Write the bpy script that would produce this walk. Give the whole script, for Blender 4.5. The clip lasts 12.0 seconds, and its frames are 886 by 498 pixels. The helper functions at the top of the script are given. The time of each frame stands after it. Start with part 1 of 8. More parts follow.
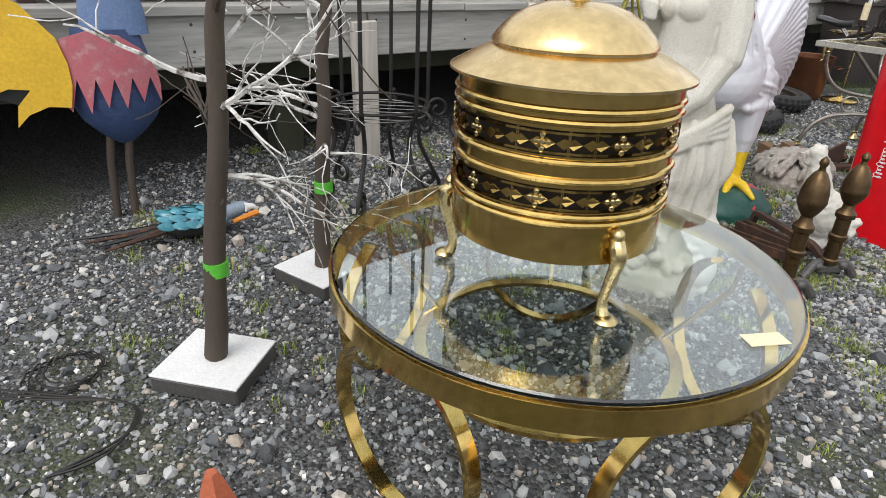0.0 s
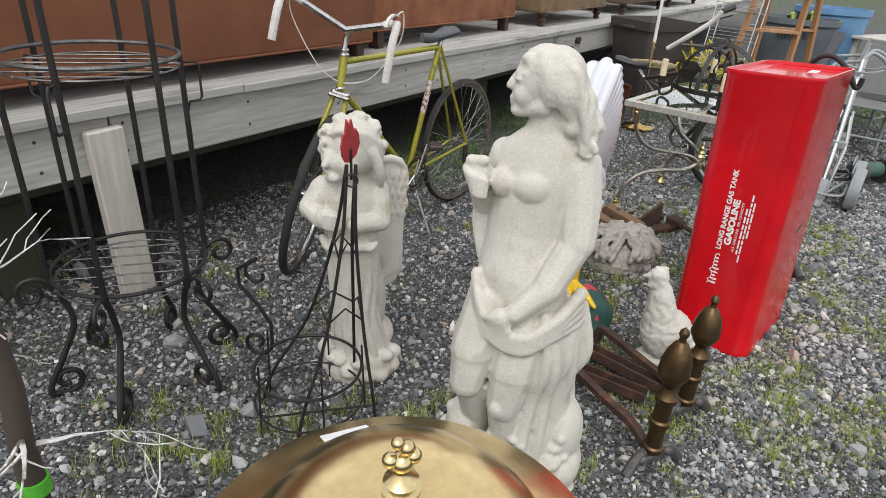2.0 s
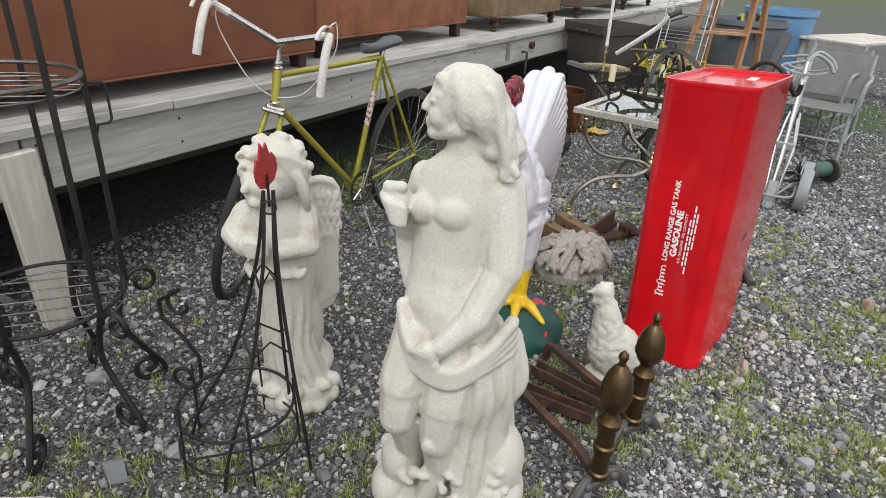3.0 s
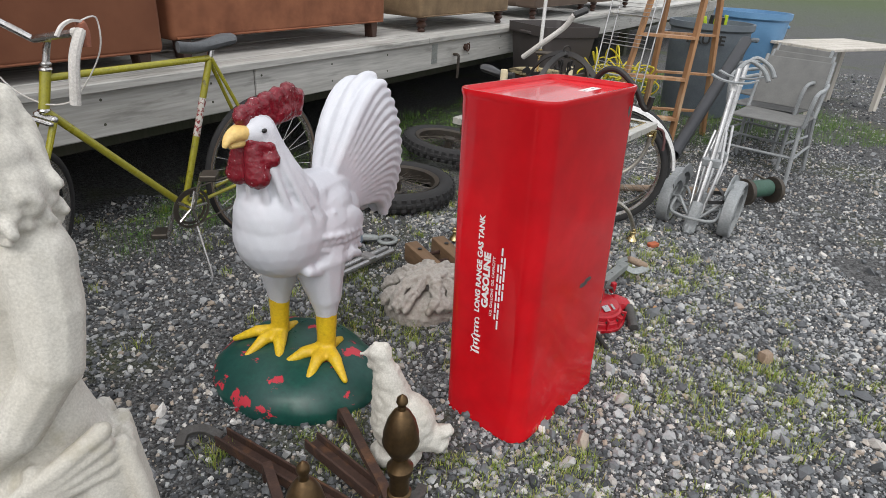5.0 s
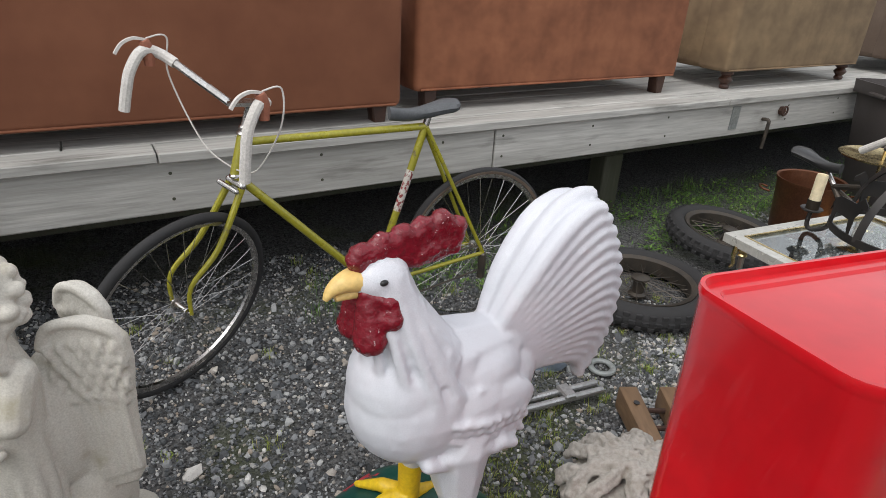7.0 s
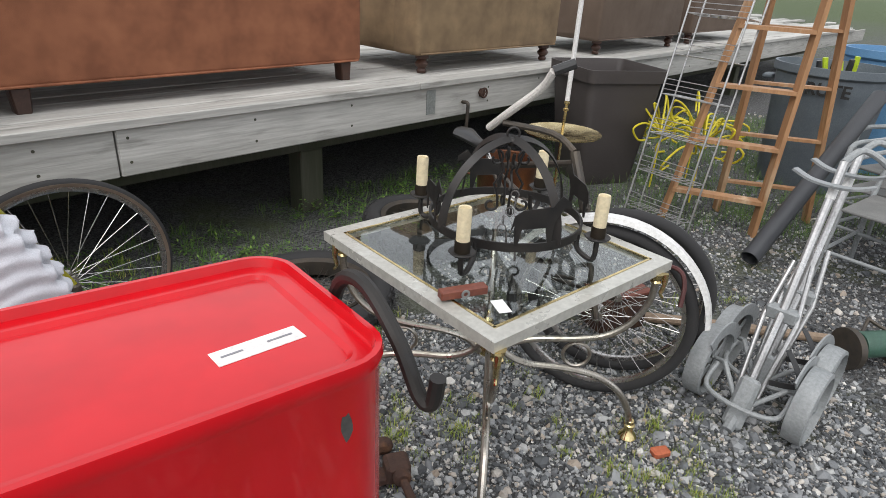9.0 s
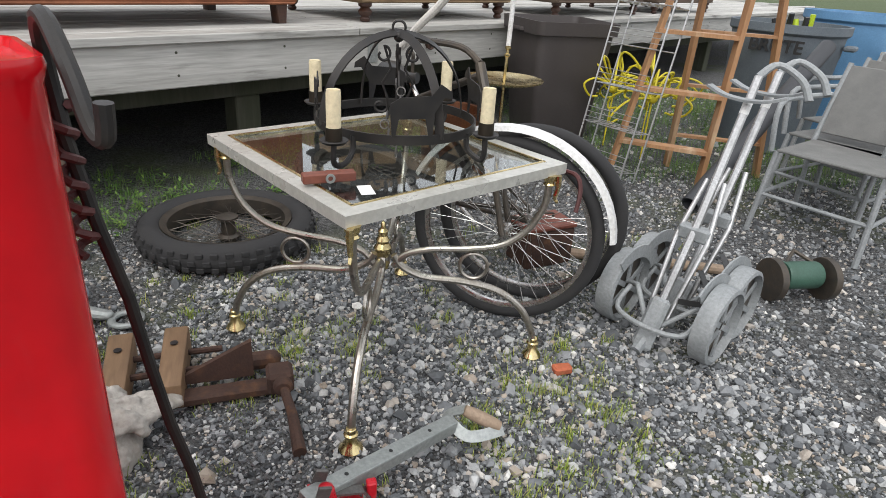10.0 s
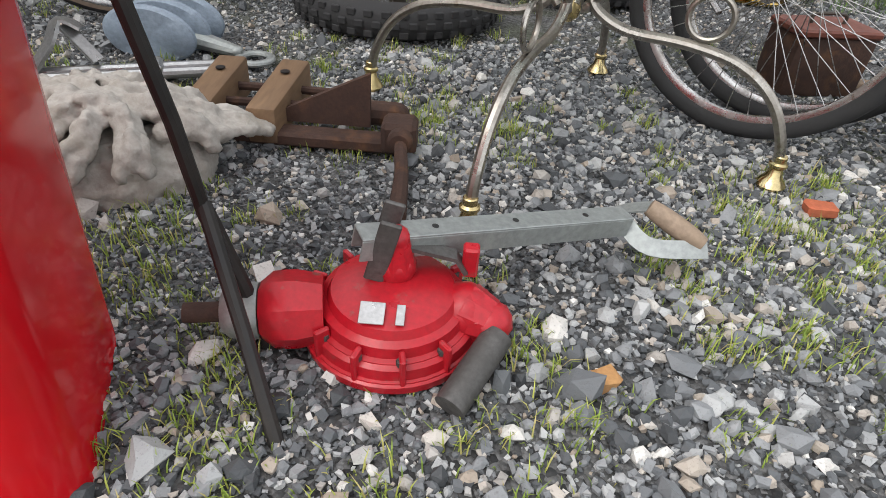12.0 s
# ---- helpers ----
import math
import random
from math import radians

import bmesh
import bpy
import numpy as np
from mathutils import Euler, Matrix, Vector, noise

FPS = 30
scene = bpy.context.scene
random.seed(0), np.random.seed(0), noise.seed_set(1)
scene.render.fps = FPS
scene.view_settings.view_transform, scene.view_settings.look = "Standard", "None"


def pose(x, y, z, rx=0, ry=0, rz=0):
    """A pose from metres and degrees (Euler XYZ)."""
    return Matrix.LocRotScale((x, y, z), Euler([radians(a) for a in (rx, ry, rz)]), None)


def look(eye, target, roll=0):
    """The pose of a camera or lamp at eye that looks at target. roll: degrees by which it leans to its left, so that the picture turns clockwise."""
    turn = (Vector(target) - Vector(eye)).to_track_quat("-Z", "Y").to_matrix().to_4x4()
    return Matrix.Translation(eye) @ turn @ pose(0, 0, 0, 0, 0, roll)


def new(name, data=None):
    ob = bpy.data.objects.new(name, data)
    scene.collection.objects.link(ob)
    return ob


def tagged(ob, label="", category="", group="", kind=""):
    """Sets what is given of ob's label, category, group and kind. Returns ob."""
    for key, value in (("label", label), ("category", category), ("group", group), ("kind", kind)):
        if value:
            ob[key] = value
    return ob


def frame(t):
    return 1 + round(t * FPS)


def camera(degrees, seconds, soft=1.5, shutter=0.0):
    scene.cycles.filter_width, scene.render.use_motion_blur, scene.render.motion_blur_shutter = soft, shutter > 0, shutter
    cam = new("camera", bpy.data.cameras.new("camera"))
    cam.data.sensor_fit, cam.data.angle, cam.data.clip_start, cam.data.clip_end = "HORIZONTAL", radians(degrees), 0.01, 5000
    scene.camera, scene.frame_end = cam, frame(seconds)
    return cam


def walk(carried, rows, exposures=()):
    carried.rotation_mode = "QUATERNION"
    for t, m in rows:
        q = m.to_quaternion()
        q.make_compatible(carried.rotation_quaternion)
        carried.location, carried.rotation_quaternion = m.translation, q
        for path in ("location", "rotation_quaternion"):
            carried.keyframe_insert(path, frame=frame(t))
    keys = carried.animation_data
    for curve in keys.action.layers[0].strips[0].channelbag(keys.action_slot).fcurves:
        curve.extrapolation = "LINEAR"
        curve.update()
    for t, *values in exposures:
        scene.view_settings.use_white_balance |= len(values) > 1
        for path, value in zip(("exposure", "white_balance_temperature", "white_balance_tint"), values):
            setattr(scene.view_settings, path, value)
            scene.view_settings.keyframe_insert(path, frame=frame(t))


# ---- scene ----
cam = camera(72.6, 12.0, 0.8)
PATH = [
    (0, (0.195, -0.473, 1.006), (-0.096, 1.303, 0.133), 2.6),
    (0.5, (0.273, -0.378, 1.157), (0.111, 1.407, 0.269), 3.1),
    (1, (0.36, -0.202, 1.314), (0.346, 1.581, 0.407), 3.6),
    (1.5, (0.298, -0.009, 1.384), (0.453, 1.767, 0.476), 4.1),
    (2, (0.192, 0.256, 1.373), (0.459, 2.026, 0.48), 3.6),
    (2.5, (0.167, 0.349, 1.376), (0.506, 2.111, 0.493), 3.4),
    (3, (0.319, 0.342, 1.398), (0.679, 2.101, 0.517), 3.2),
    (3.5, (0.59, 0.297, 1.375), (0.963, 2.056, 0.498), 3.3),
    (3.7, (0.661, 0.296, 1.379), (1.036, 2.051, 0.496), 3.5),
    (5.3, (1.224, 0.717, 1.375), (1.508, 2.494, 0.503), 3.7),
    (5.5, (1.255, 0.753, 1.394), (1.422, 2.546, 0.524), 3.8),
    (6, (1.251, 0.942, 1.438), (1.064, 2.729, 0.559), 3.8),
    (6.5, (1.203, 1.201, 1.457), (0.796, 2.953, 0.584), 3.5),
    (6.7, (1.24, 1.283, 1.479), (0.692, 2.999, 0.611), 3.2),
    (8.3, (1.853, 1.738, 1.467), (1.576, 3.524, 0.609), 3.5),
    (8.5, (1.923, 1.809, 1.475), (1.766, 3.611, 0.62), 3.5),
    (9, (2.081, 1.851, 1.417), (2.056, 3.664, 0.572), 3.5),
    (9.5, (2.267, 1.836, 1.3), (2.258, 3.647, 0.452), 3.7),
    (10, (2.406, 1.811, 1.16), (2.409, 3.618, 0.302), 4.0),
    (10.5, (2.466, 1.789, 1.039), (2.172, 3.568, 0.173), 4.1),
    (11, (2.492, 1.831, 0.905), (2.034, 3.523, -0.058), 4.2),
    (11.5, (2.469, 1.959, 0.765), (1.964, 3.541, -0.35), 4.4),
    (12, (2.479, 2.138, 0.608), (1.918, 3.661, -0.561), 4.5),
]
walk(cam, [(t, look(eye, target, roll)) for t, eye, target, roll in PATH],
     [(0.0, 0.5), (1.0, 0.22), (2.5, 0.48), (3.5, 0.4), (5.5, 0.33), (8.5, 0.38), (10.5, 0.6), (12.0, 0.64)])

# ---- light: overcast sky, one broad soft sun ----
world = bpy.data.worlds.new("overcast_sky")
scene.world = world
world.use_nodes = True
wn, wl = world.node_tree.nodes, world.node_tree.links
sky = wn.new("ShaderNodeTexSky")
sky.sky_type, sky.sun_disc = "NISHITA", False
sky.sun_elevation, sky.sun_rotation = radians(55), radians(200)
sky.dust_density, sky.air_density = 4.0, 1.0
pale = wn.new("ShaderNodeHueSaturation")
pale.inputs["Saturation"].default_value = 0.25
wl.new(sky.outputs[0], pale.inputs["Color"])
cloud = wn.new("ShaderNodeMix")
cloud.data_type = "RGBA"
cloud.inputs[0].default_value = 0.65
cloud.inputs[7].default_value = (5.0, 5.15, 5.4, 1.0)  # even cloud cover over the sky
wl.new(pale.outputs[0], cloud.inputs[6])
wl.new(cloud.outputs[2], wn["Background"].inputs[0])
wn["Background"].inputs[1].default_value = 0.19
sun = new("sun", bpy.data.lights.new("sun", "SUN"))
sun.data.energy, sun.data.angle, sun.data.color = 0.8, radians(40), (1.0, 0.97, 0.93)
sun.matrix_world = look((-1.6, -4.0, 6.0), (0, 0, 0))


# ---- materials ----
def mixed(nt, fac, a, b):
    n = nt.nodes.new("ShaderNodeMix")
    n.data_type = "RGBA"
    for sock, v in ((n.inputs[0], fac), (n.inputs[6], a), (n.inputs[7], b)):
        if isinstance(v, (tuple, list)):
            sock.default_value = (*v, 1.0)
        elif isinstance(v, (int, float)):
            sock.default_value = v
        else:
            nt.links.new(v, sock)
    return n.outputs[2]


def ramp(nt, fac, lo, hi):
    n = nt.nodes.new("ShaderNodeMapRange")
    nt.links.new(fac, n.inputs[0])
    n.inputs[1].default_value, n.inputs[2].default_value = lo, hi
    return n.outputs[0]


def grain(nt, scale, detail=4.0, stretch=(1, 1, 1), rough=0.6):
    co = nt.nodes.new("ShaderNodeTexCoord")
    mp = nt.nodes.new("ShaderNodeMapping")
    mp.inputs[3].default_value = stretch
    nz = nt.nodes.new("ShaderNodeTexNoise")
    nz.inputs["Scale"].default_value, nz.inputs["Detail"].default_value = scale, detail
    nz.inputs["Roughness"].default_value = rough
    nt.links.new(co.outputs["Object"], mp.inputs[0])
    nt.links.new(mp.outputs[0], nz.inputs["Vector"])
    return nz.outputs[0]


def surf(name, base, second=None, scale=12, fine=180, rough=0.6, metal=0.0, bump=0.15, depth=0.002, spot=None, spot_scale=30,
         spot_range=(0.6, 0.66), stretch=(1, 1, 1), coat=0.0, rough_var=0.12, vary=0.0, spot_metal=None):
    """A worn surface: two colours at a broad scale, a fine grain in relief, and flecks of a third colour."""
    m = bpy.data.materials.new(name)
    m.use_nodes = True
    nt = m.node_tree
    bs = nt.nodes["Principled BSDF"]
    second = second or tuple(0.75 * v for v in base)
    broad, small = grain(nt, scale, 5, stretch), grain(nt, fine, 3, stretch)
    col = mixed(nt, ramp(nt, broad, 0.35, 0.65), base, second)
    col = mixed(nt, ramp(nt, small, 0.3, 0.9), col, tuple(0.7 * v for v in second))
    if vary:
        info = nt.nodes.new("ShaderNodeObjectInfo")
        col = mixed(nt, ramp(nt, info.outputs["Random"], 0, 1 / vary), col, tuple(0.45 * v for v in second))
    bs.inputs["Metallic"].default_value = metal
    if spot:
        f = ramp(nt, grain(nt, spot_scale, 6, tuple(max(0.16, v) for v in stretch)), *spot_range)
        col = mixed(nt, f, col, spot)
        if spot_metal is not None:
            mm = nt.nodes.new("ShaderNodeMapRange")
            nt.links.new(f, mm.inputs[0])
            mm.inputs[3].default_value, mm.inputs[4].default_value = metal, spot_metal
            nt.links.new(mm.outputs[0], bs.inputs["Metallic"])
    nt.links.new(col, bs.inputs["Base Color"])
    rr = nt.nodes.new("ShaderNodeMapRange")
    nt.links.new(broad, rr.inputs[0])
    rr.inputs[1].default_value, rr.inputs[2].default_value = 0.3, 0.7
    rr.inputs[3].default_value, rr.inputs[4].default_value = max(0.03, rough - rough_var), min(1, rough + rough_var)
    nt.links.new(rr.outputs[0], bs.inputs["Roughness"])
    bs.inputs["Coat Weight"].default_value = coat
    if bump:
        bp = nt.nodes.new("ShaderNodeBump")
        bp.inputs["Strength"].default_value, bp.inputs["Distance"].default_value = bump, depth
        nt.links.new(small, bp.inputs["Height"])
        nt.links.new(bp.outputs[0], bs.inputs["Normal"])
    return m


def glass(name, tint, rough=0.01, ior=1.5):
    m = bpy.data.materials.new(name)
    m.use_nodes = True
    bs = m.node_tree.nodes["Principled BSDF"]
    bs.inputs["Base Color"].default_value = (*tint, 1)
    bs.inputs["Transmission Weight"].default_value, bs.inputs["Roughness"].default_value, bs.inputs["IOR"].default_value = 1.0, rough, ior
    return m


def gravel_ground():
    m = bpy.data.materials.new("gravel_bed")
    m.use_nodes = True
    nt = m.node_tree
    bs = nt.nodes["Principled BSDF"]
    co = nt.nodes.new("ShaderNodeTexCoord")
    vo = nt.nodes.new("ShaderNodeTexVoronoi")
    vo.inputs["Scale"].default_value = 105
    nt.links.new(co.outputs["Object"], vo.inputs["Vector"])
    sep = nt.nodes.new("ShaderNodeSeparateColor")
    nt.links.new(vo.outputs["Color"], sep.inputs[0])
    col = mixed(nt, sep.outputs[0], (0.018, 0.018, 0.019), (0.17, 0.17, 0.17))
    col = mixed(nt, ramp(nt, grain(nt, 160), 0.45, 0.8), col, (0.04, 0.038, 0.034))
    col = mixed(nt, ramp(nt, grain(nt, 1.1, 6), 0.52, 0.72), col, (0.07, 0.085, 0.03))
    far = nt.nodes.new("ShaderNodeVectorMath")
    far.operation = "LENGTH"
    nt.links.new(co.outputs["Object"], far.inputs[0])
    col = mixed(nt, ramp(nt, far.outputs["Value"], 18.0, 50.0), col, (0.06, 0.085, 0.028))
    nt.links.new(col, bs.inputs["Base Color"])
    bs.inputs["Roughness"].default_value = 0.9
    bp = nt.nodes.new("ShaderNodeBump")
    bp.invert = True
    bp.inputs["Strength"].default_value, bp.inputs["Distance"].default_value = 0.9, 0.012
    nt.links.new(vo.outputs["Distance"], bp.inputs["Height"])
    nt.links.new(bp.outputs[0], bs.inputs["Normal"])
    return m


def island_stone(name, stops, rough=0.85):
    m = bpy.data.materials.new(name)
    m.use_nodes = True
    nt = m.node_tree
    bs = nt.nodes["Principled BSDF"]
    geo = nt.nodes.new("ShaderNodeNewGeometry")
    cr = nt.nodes.new("ShaderNodeValToRGB")
    cr.color_ramp.interpolation = "LINEAR"
    while len(cr.color_ramp.elements) < len(stops):
        cr.color_ramp.elements.new(0.5)
    for e, (p, c) in zip(cr.color_ramp.elements, stops):
        e.position, e.color = p, (*c, 1)
    nt.links.new(geo.outputs["Random Per Island"], cr.inputs[0])
    col = mixed(nt, ramp(nt, grain(nt, 220, 5), 0.56, 0.85), cr.outputs[0], (0.10, 0.097, 0.09))
    nt.links.new(col, bs.inputs["Base Color"])
    bs.inputs["Roughness"].default_value = rough
    bp = nt.nodes.new("ShaderNodeBump")
    bp.inputs["Strength"].default_value, bp.inputs["Distance"].default_value = 0.4, 0.003
    nt.links.new(grain(nt, 260, 4), bp.inputs["Height"])
    nt.links.new(bp.outputs[0], bs.inputs["Normal"])
    return m


GRAVEL_BED = gravel_ground()
GRAVEL = island_stone("crushed_stone", ((0, (0.035, 0.038, 0.041)), (0.33, (0.12, 0.128, 0.136)), (0.6, (0.24, 0.248, 0.255)), (0.83, (0.43, 0.435, 0.43)),
                                        (0.92, (0.34, 0.28, 0.22)), (1.0, (0.7, 0.69, 0.66))), 0.7)
GRASS = island_stone("grass_blades", ((0, (0.14, 0.22, 0.03)), (0.5, (0.26, 0.34, 0.05)), (0.85, (0.38, 0.4, 0.08)), (1, (0.42, 0.34, 0.15))), 0.6)
DECK = surf("weathered_grey_planks", (0.68, 0.665, 0.63), (0.40, 0.39, 0.36), 5, 60, 0.85, bump=0.8, depth=0.003, stretch=(0.06, 1, 1),
            spot=(0.12, 0.115, 0.10), spot_scale=11, spot_range=(0.56, 0.76), vary=0.3)
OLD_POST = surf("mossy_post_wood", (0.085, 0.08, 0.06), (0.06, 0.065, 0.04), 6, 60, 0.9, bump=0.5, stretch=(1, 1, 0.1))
PALE_POST = surf("pale_cut_timber", (0.62, 0.58, 0.52), (0.5, 0.46, 0.4), 5, 45, 0.8, bump=0.35, stretch=(1, 1, 0.07))
RUST_CLOTH = surf("rust_brown_upholstery", (0.235, 0.087, 0.04), (0.175, 0.063, 0.031), 4, 420, 0.95, bump=0.7, depth=0.002)
RUST_SUEDE = surf("rust_suede", (0.37, 0.14, 0.065), (0.2, 0.073, 0.036), 5, 300, 0.9, bump=0.3)
OLIVE_SUEDE = surf("olive_brown_suede", (0.31, 0.21, 0.112), (0.17, 0.115, 0.066), 5, 260, 0.85, bump=0.2)
TAUPE_CLOTH = surf("taupe_brown_cloth", (0.15, 0.106, 0.078), (0.11, 0.077, 0.057), 3, 300, 0.9, bump=0.2)
DARK_WOOD = surf("dark_turned_wood", (0.07, 0.03, 0.018), (0.04, 0.018, 0.012), 9, 90, 0.45)
RED_PAINT = surf("glossy_red_paint", (0.6, 0.006, 0.012), (0.53, 0.005, 0.011), 2, 7, 0.2, bump=0.12, depth=0.004, coat=0.25, rough_var=0.06)
RED_PAINT.node_tree.nodes["Principled BSDF"].inputs["Specular IOR Level"].default_value = 0.3
PAPER_WHITE = surf("white_paper_tag", (0.85, 0.85, 0.84), (0.8, 0.8, 0.78), 20, 100, 0.7, bump=0)
GREY_IRON = surf("grey_cast_iron", (0.16, 0.155, 0.15), (0.1, 0.095, 0.09), 12, 130, 0.6, 0.6, 0.35)
WHITE_INK = surf("white_ink", (0.85, 0.83, 0.82), (0.75, 0.72, 0.7), 30, 200, 0.6, bump=0)
BRASS = surf("aged_brass", (0.76, 0.54, 0.19), (0.6, 0.41, 0.13), 7, 40, 0.15, 1.0, 0.05, 0.001, spot=(0.3, 0.19, 0.07), spot_scale=9, spot_range=(0.6, 0.9), rough_var=0.06)
BRASS_DULL = surf("dull_brass_lid", (0.84, 0.65, 0.34), (0.72, 0.53, 0.25), 4, 40, 0.25, 1.0, 0.06, 0.001, spot=(0.5, 0.34, 0.16), spot_scale=6, spot_range=(0.58, 0.85))
BRASS_SHINY = surf("polished_brass", (0.80, 0.66, 0.36), (0.62, 0.49, 0.24), 12, 90, 0.24, 1.0, 0.08, 0.001)
STEEL = surf("satin_nickel_tube", (0.55, 0.52, 0.47), (0.42, 0.38, 0.33), 14, 120, 0.33, 1.0, 0.15, 0.001, spot=(0.22, 0.17, 0.12), spot_scale=40, spot_range=(0.6, 0.75))
TABLE_FRAME = surf("champagne_painted_frame", (0.56, 0.555, 0.51), (0.52, 0.51, 0.465), 8, 60, 0.32, 0.3, 0.03)
GLASS = glass("clear_glass", (0.86, 0.97, 0.95), 0.01, 1.9)
SMOKED = glass("smoked_glass", (0.78, 0.84, 0.82))


# ---- building helpers ----
def empty(name, label, category, m=None, group="", kind=""):
    ob = new(name)
    ob.empty_display_size = 0.05
    ob.matrix_basis = m if m is not None else Matrix()
    return tagged(ob, label, category, group, kind)


def mesh_of(name, bm, material, smooth=35):
    me = bpy.data.meshes.new(name)
    bm.to_mesh(me)
    bm.free()
    me.materials.append(material)
    if smooth:
        me.shade_smooth()
        me.set_sharp_from_angle(angle=radians(smooth))
    return me


def part(name, bm, material, parent, label="", smooth=35):
    ob = new(name, bm if isinstance(bm, bpy.types.Mesh) else mesh_of(name, bm, material, smooth))
    ob.parent = parent
    return tagged(ob, label)


def block(bm, c, size, m=None, bevel=0.0, seg=1):
    mm = (m or Matrix()) @ Matrix.Translation(c) @ Matrix.Diagonal((*size, 1))
    vs = bmesh.ops.create_cube(bm, size=1, matrix=mm)["verts"]
    if bevel:
        es = {e for v in vs for e in v.link_edges}
        bmesh.ops.bevel(bm, geom=list(es), offset=bevel, segments=seg, profile=0.5, affect="EDGES")
    return bm


def a_block(c, size, m=None, bevel=0.0, seg=1):
    return block(bmesh.new(), c, size, m, bevel, seg)


def ball(bm, c, radii, m=None, sub=2):
    mm = (m or Matrix()) @ Matrix.Translation(c) @ Matrix.Diagonal((*((radii,) * 3 if isinstance(radii, (int, float)) else radii), 1))
    bmesh.ops.create_icosphere(bm, subdivisions=sub, radius=1, matrix=mm)
    return bm


def limb(bm, a, b, ra, rb, seg=10):
    """A rounded limb from a to b."""
    a, b = Vector(a), Vector(b)
    sweep(bm, [a + (b - a) * k / 4 for k in range(5)], [ra + (rb - ra) * k / 4 for k in range(5)], seg)
    ball(bm, a, ra)
    ball(bm, b, rb)
    return bm


def sweep(bm, pts, r, seg=8, closed=False, flat=None):
    """A tube along pts. r: one radius or one for each point. flat: (width, thickness) of a strap instead of a round tube."""
    pts = [Vector(p) for p in pts]
    n = len(pts)
    rs = r if isinstance(r, (list, tuple)) else [r] * n
    tan = []
    for i in range(n):
        a, b = (pts[i - 1], pts[(i + 1) % n]) if closed else (pts[max(0, i - 1)], pts[min(n - 1, i + 1)])
        t = b - a
        tan.append(t.normalized() if t.length > 1e-9 else Vector((0, 0, 1)))
    up = Vector((0, 0, 1)) if abs(tan[0].z) < 0.9 else Vector((1, 0, 0))
    side = tan[0].cross(up).normalized()
    rings = []
    for i in range(n):
        side = (side - tan[i] * side.dot(tan[i])).normalized()
        other = tan[i].cross(side)
        ring = []
        if flat:
            k = rs[i] if isinstance(r, (list, tuple)) else 1.0
            for sx, sy in ((-1, -1), (1, -1), (1, 1), (-1, 1)):
                ring.append(bm.verts.new(pts[i] + side * sx * flat[0] / 2 * k + other * sy * flat[1] / 2))
        else:
            for j in range(seg):
                a = 2 * math.pi * j / seg
                ring.append(bm.verts.new(pts[i] + (side * math.cos(a) + other * math.sin(a)) * rs[i]))
        rings.append(ring)
    m = len(rings[0])
    for i in range(n if closed else n - 1):
        r0, r1 = rings[i], rings[(i + 1) % n]
        off = 0
        if closed and i == n - 1:
            off = min(range(m), key=lambda o: (r0[0].co - r1[o].co).length)
        for j in range(m):
            bm.faces.new((r0[j], r0[(j + 1) % m], r1[(j + 1 + off) % m], r1[(j + off) % m]))
    if not closed:
        bm.faces.new(list(reversed(rings[0])))
        bm.faces.new(rings[-1])
    return bm


def a_tube(pts, r, seg=8, closed=False, flat=None):
    return sweep(bmesh.new(), pts, r, seg, closed, flat)


def lathe(bm, prof, seg=32, m=None):
    """A body turned round z from (radius, height) pairs, its ends closed."""
    m = m or Matrix()
    rings = []
    for r, z in prof:
        if r < 1e-5:
            rings.append([bm.verts.new(m @ Vector((0, 0, z)))])
        else:
            rings.append([bm.verts.new(m @ Vector((r * math.cos(2 * math.pi * j / seg), r * math.sin(2 * math.pi * j / seg), z))) for j in range(seg)])
    for a, b in zip(rings, rings[1:]):
        for j in range(seg):
            k = (j + 1) % seg
            if len(a) == 1 and len(b) == 1:
                continue
            if len(a) == 1:
                bm.faces.new((a[0], b[k], b[j]))
            elif len(b) == 1:
                bm.faces.new((a[j], a[k], b[0]))
            else:
                bm.faces.new((a[j], a[k], b[k], b[j]))
    for ring, flip in ((rings[0], True), (rings[-1], False)):
        if len(ring) > 1:
            bm.faces.new(list(reversed(ring)) if flip else ring)
    return bm


def a_lathe(prof, seg=32, m=None):
    return lathe(bmesh.new(), prof, seg, m)


def loop_tube(prof, seg=48, m=None):
    """A closed profile (radius, height) turned round z: rims, tyres, rings."""
    m, bm = m or Matrix(), bmesh.new()
    rings = [[bm.verts.new(m @ Vector((r * math.cos(2 * math.pi * j / seg), r * math.sin(2 * math.pi * j / seg), z))) for r, z in prof] for j in range(seg)]
    n = len(prof)
    for j in range(seg):
        a, b = rings[j], rings[(j + 1) % seg]
        for i in range(n):
            bm.faces.new((a[i], b[i], b[(i + 1) % n], a[(i + 1) % n]))
    return bm


def curve(ctrl, per=6, closed=False):
    """A smooth line through the control points."""
    c = [Vector(p) for p in ctrl]
    n, out = len(c), []
    for i in range(n if closed else n - 1):
        p0, p1, p2, p3 = (c[(i - 1) % n], c[i], c[(i + 1) % n], c[(i + 2) % n]) if closed else (c[max(0, i - 1)], c[i], c[i + 1], c[min(n - 1, i + 2)])
        for k in range(per):
            t = k / per
            out.append(0.5 * ((2 * p1) + (p2 - p0) * t + (2 * p0 - 5 * p1 + 4 * p2 - p3) * t * t + (3 * p1 - p0 - 3 * p2 + p3) * t ** 3))
    if not closed:
        out.append(c[-1])
    return out


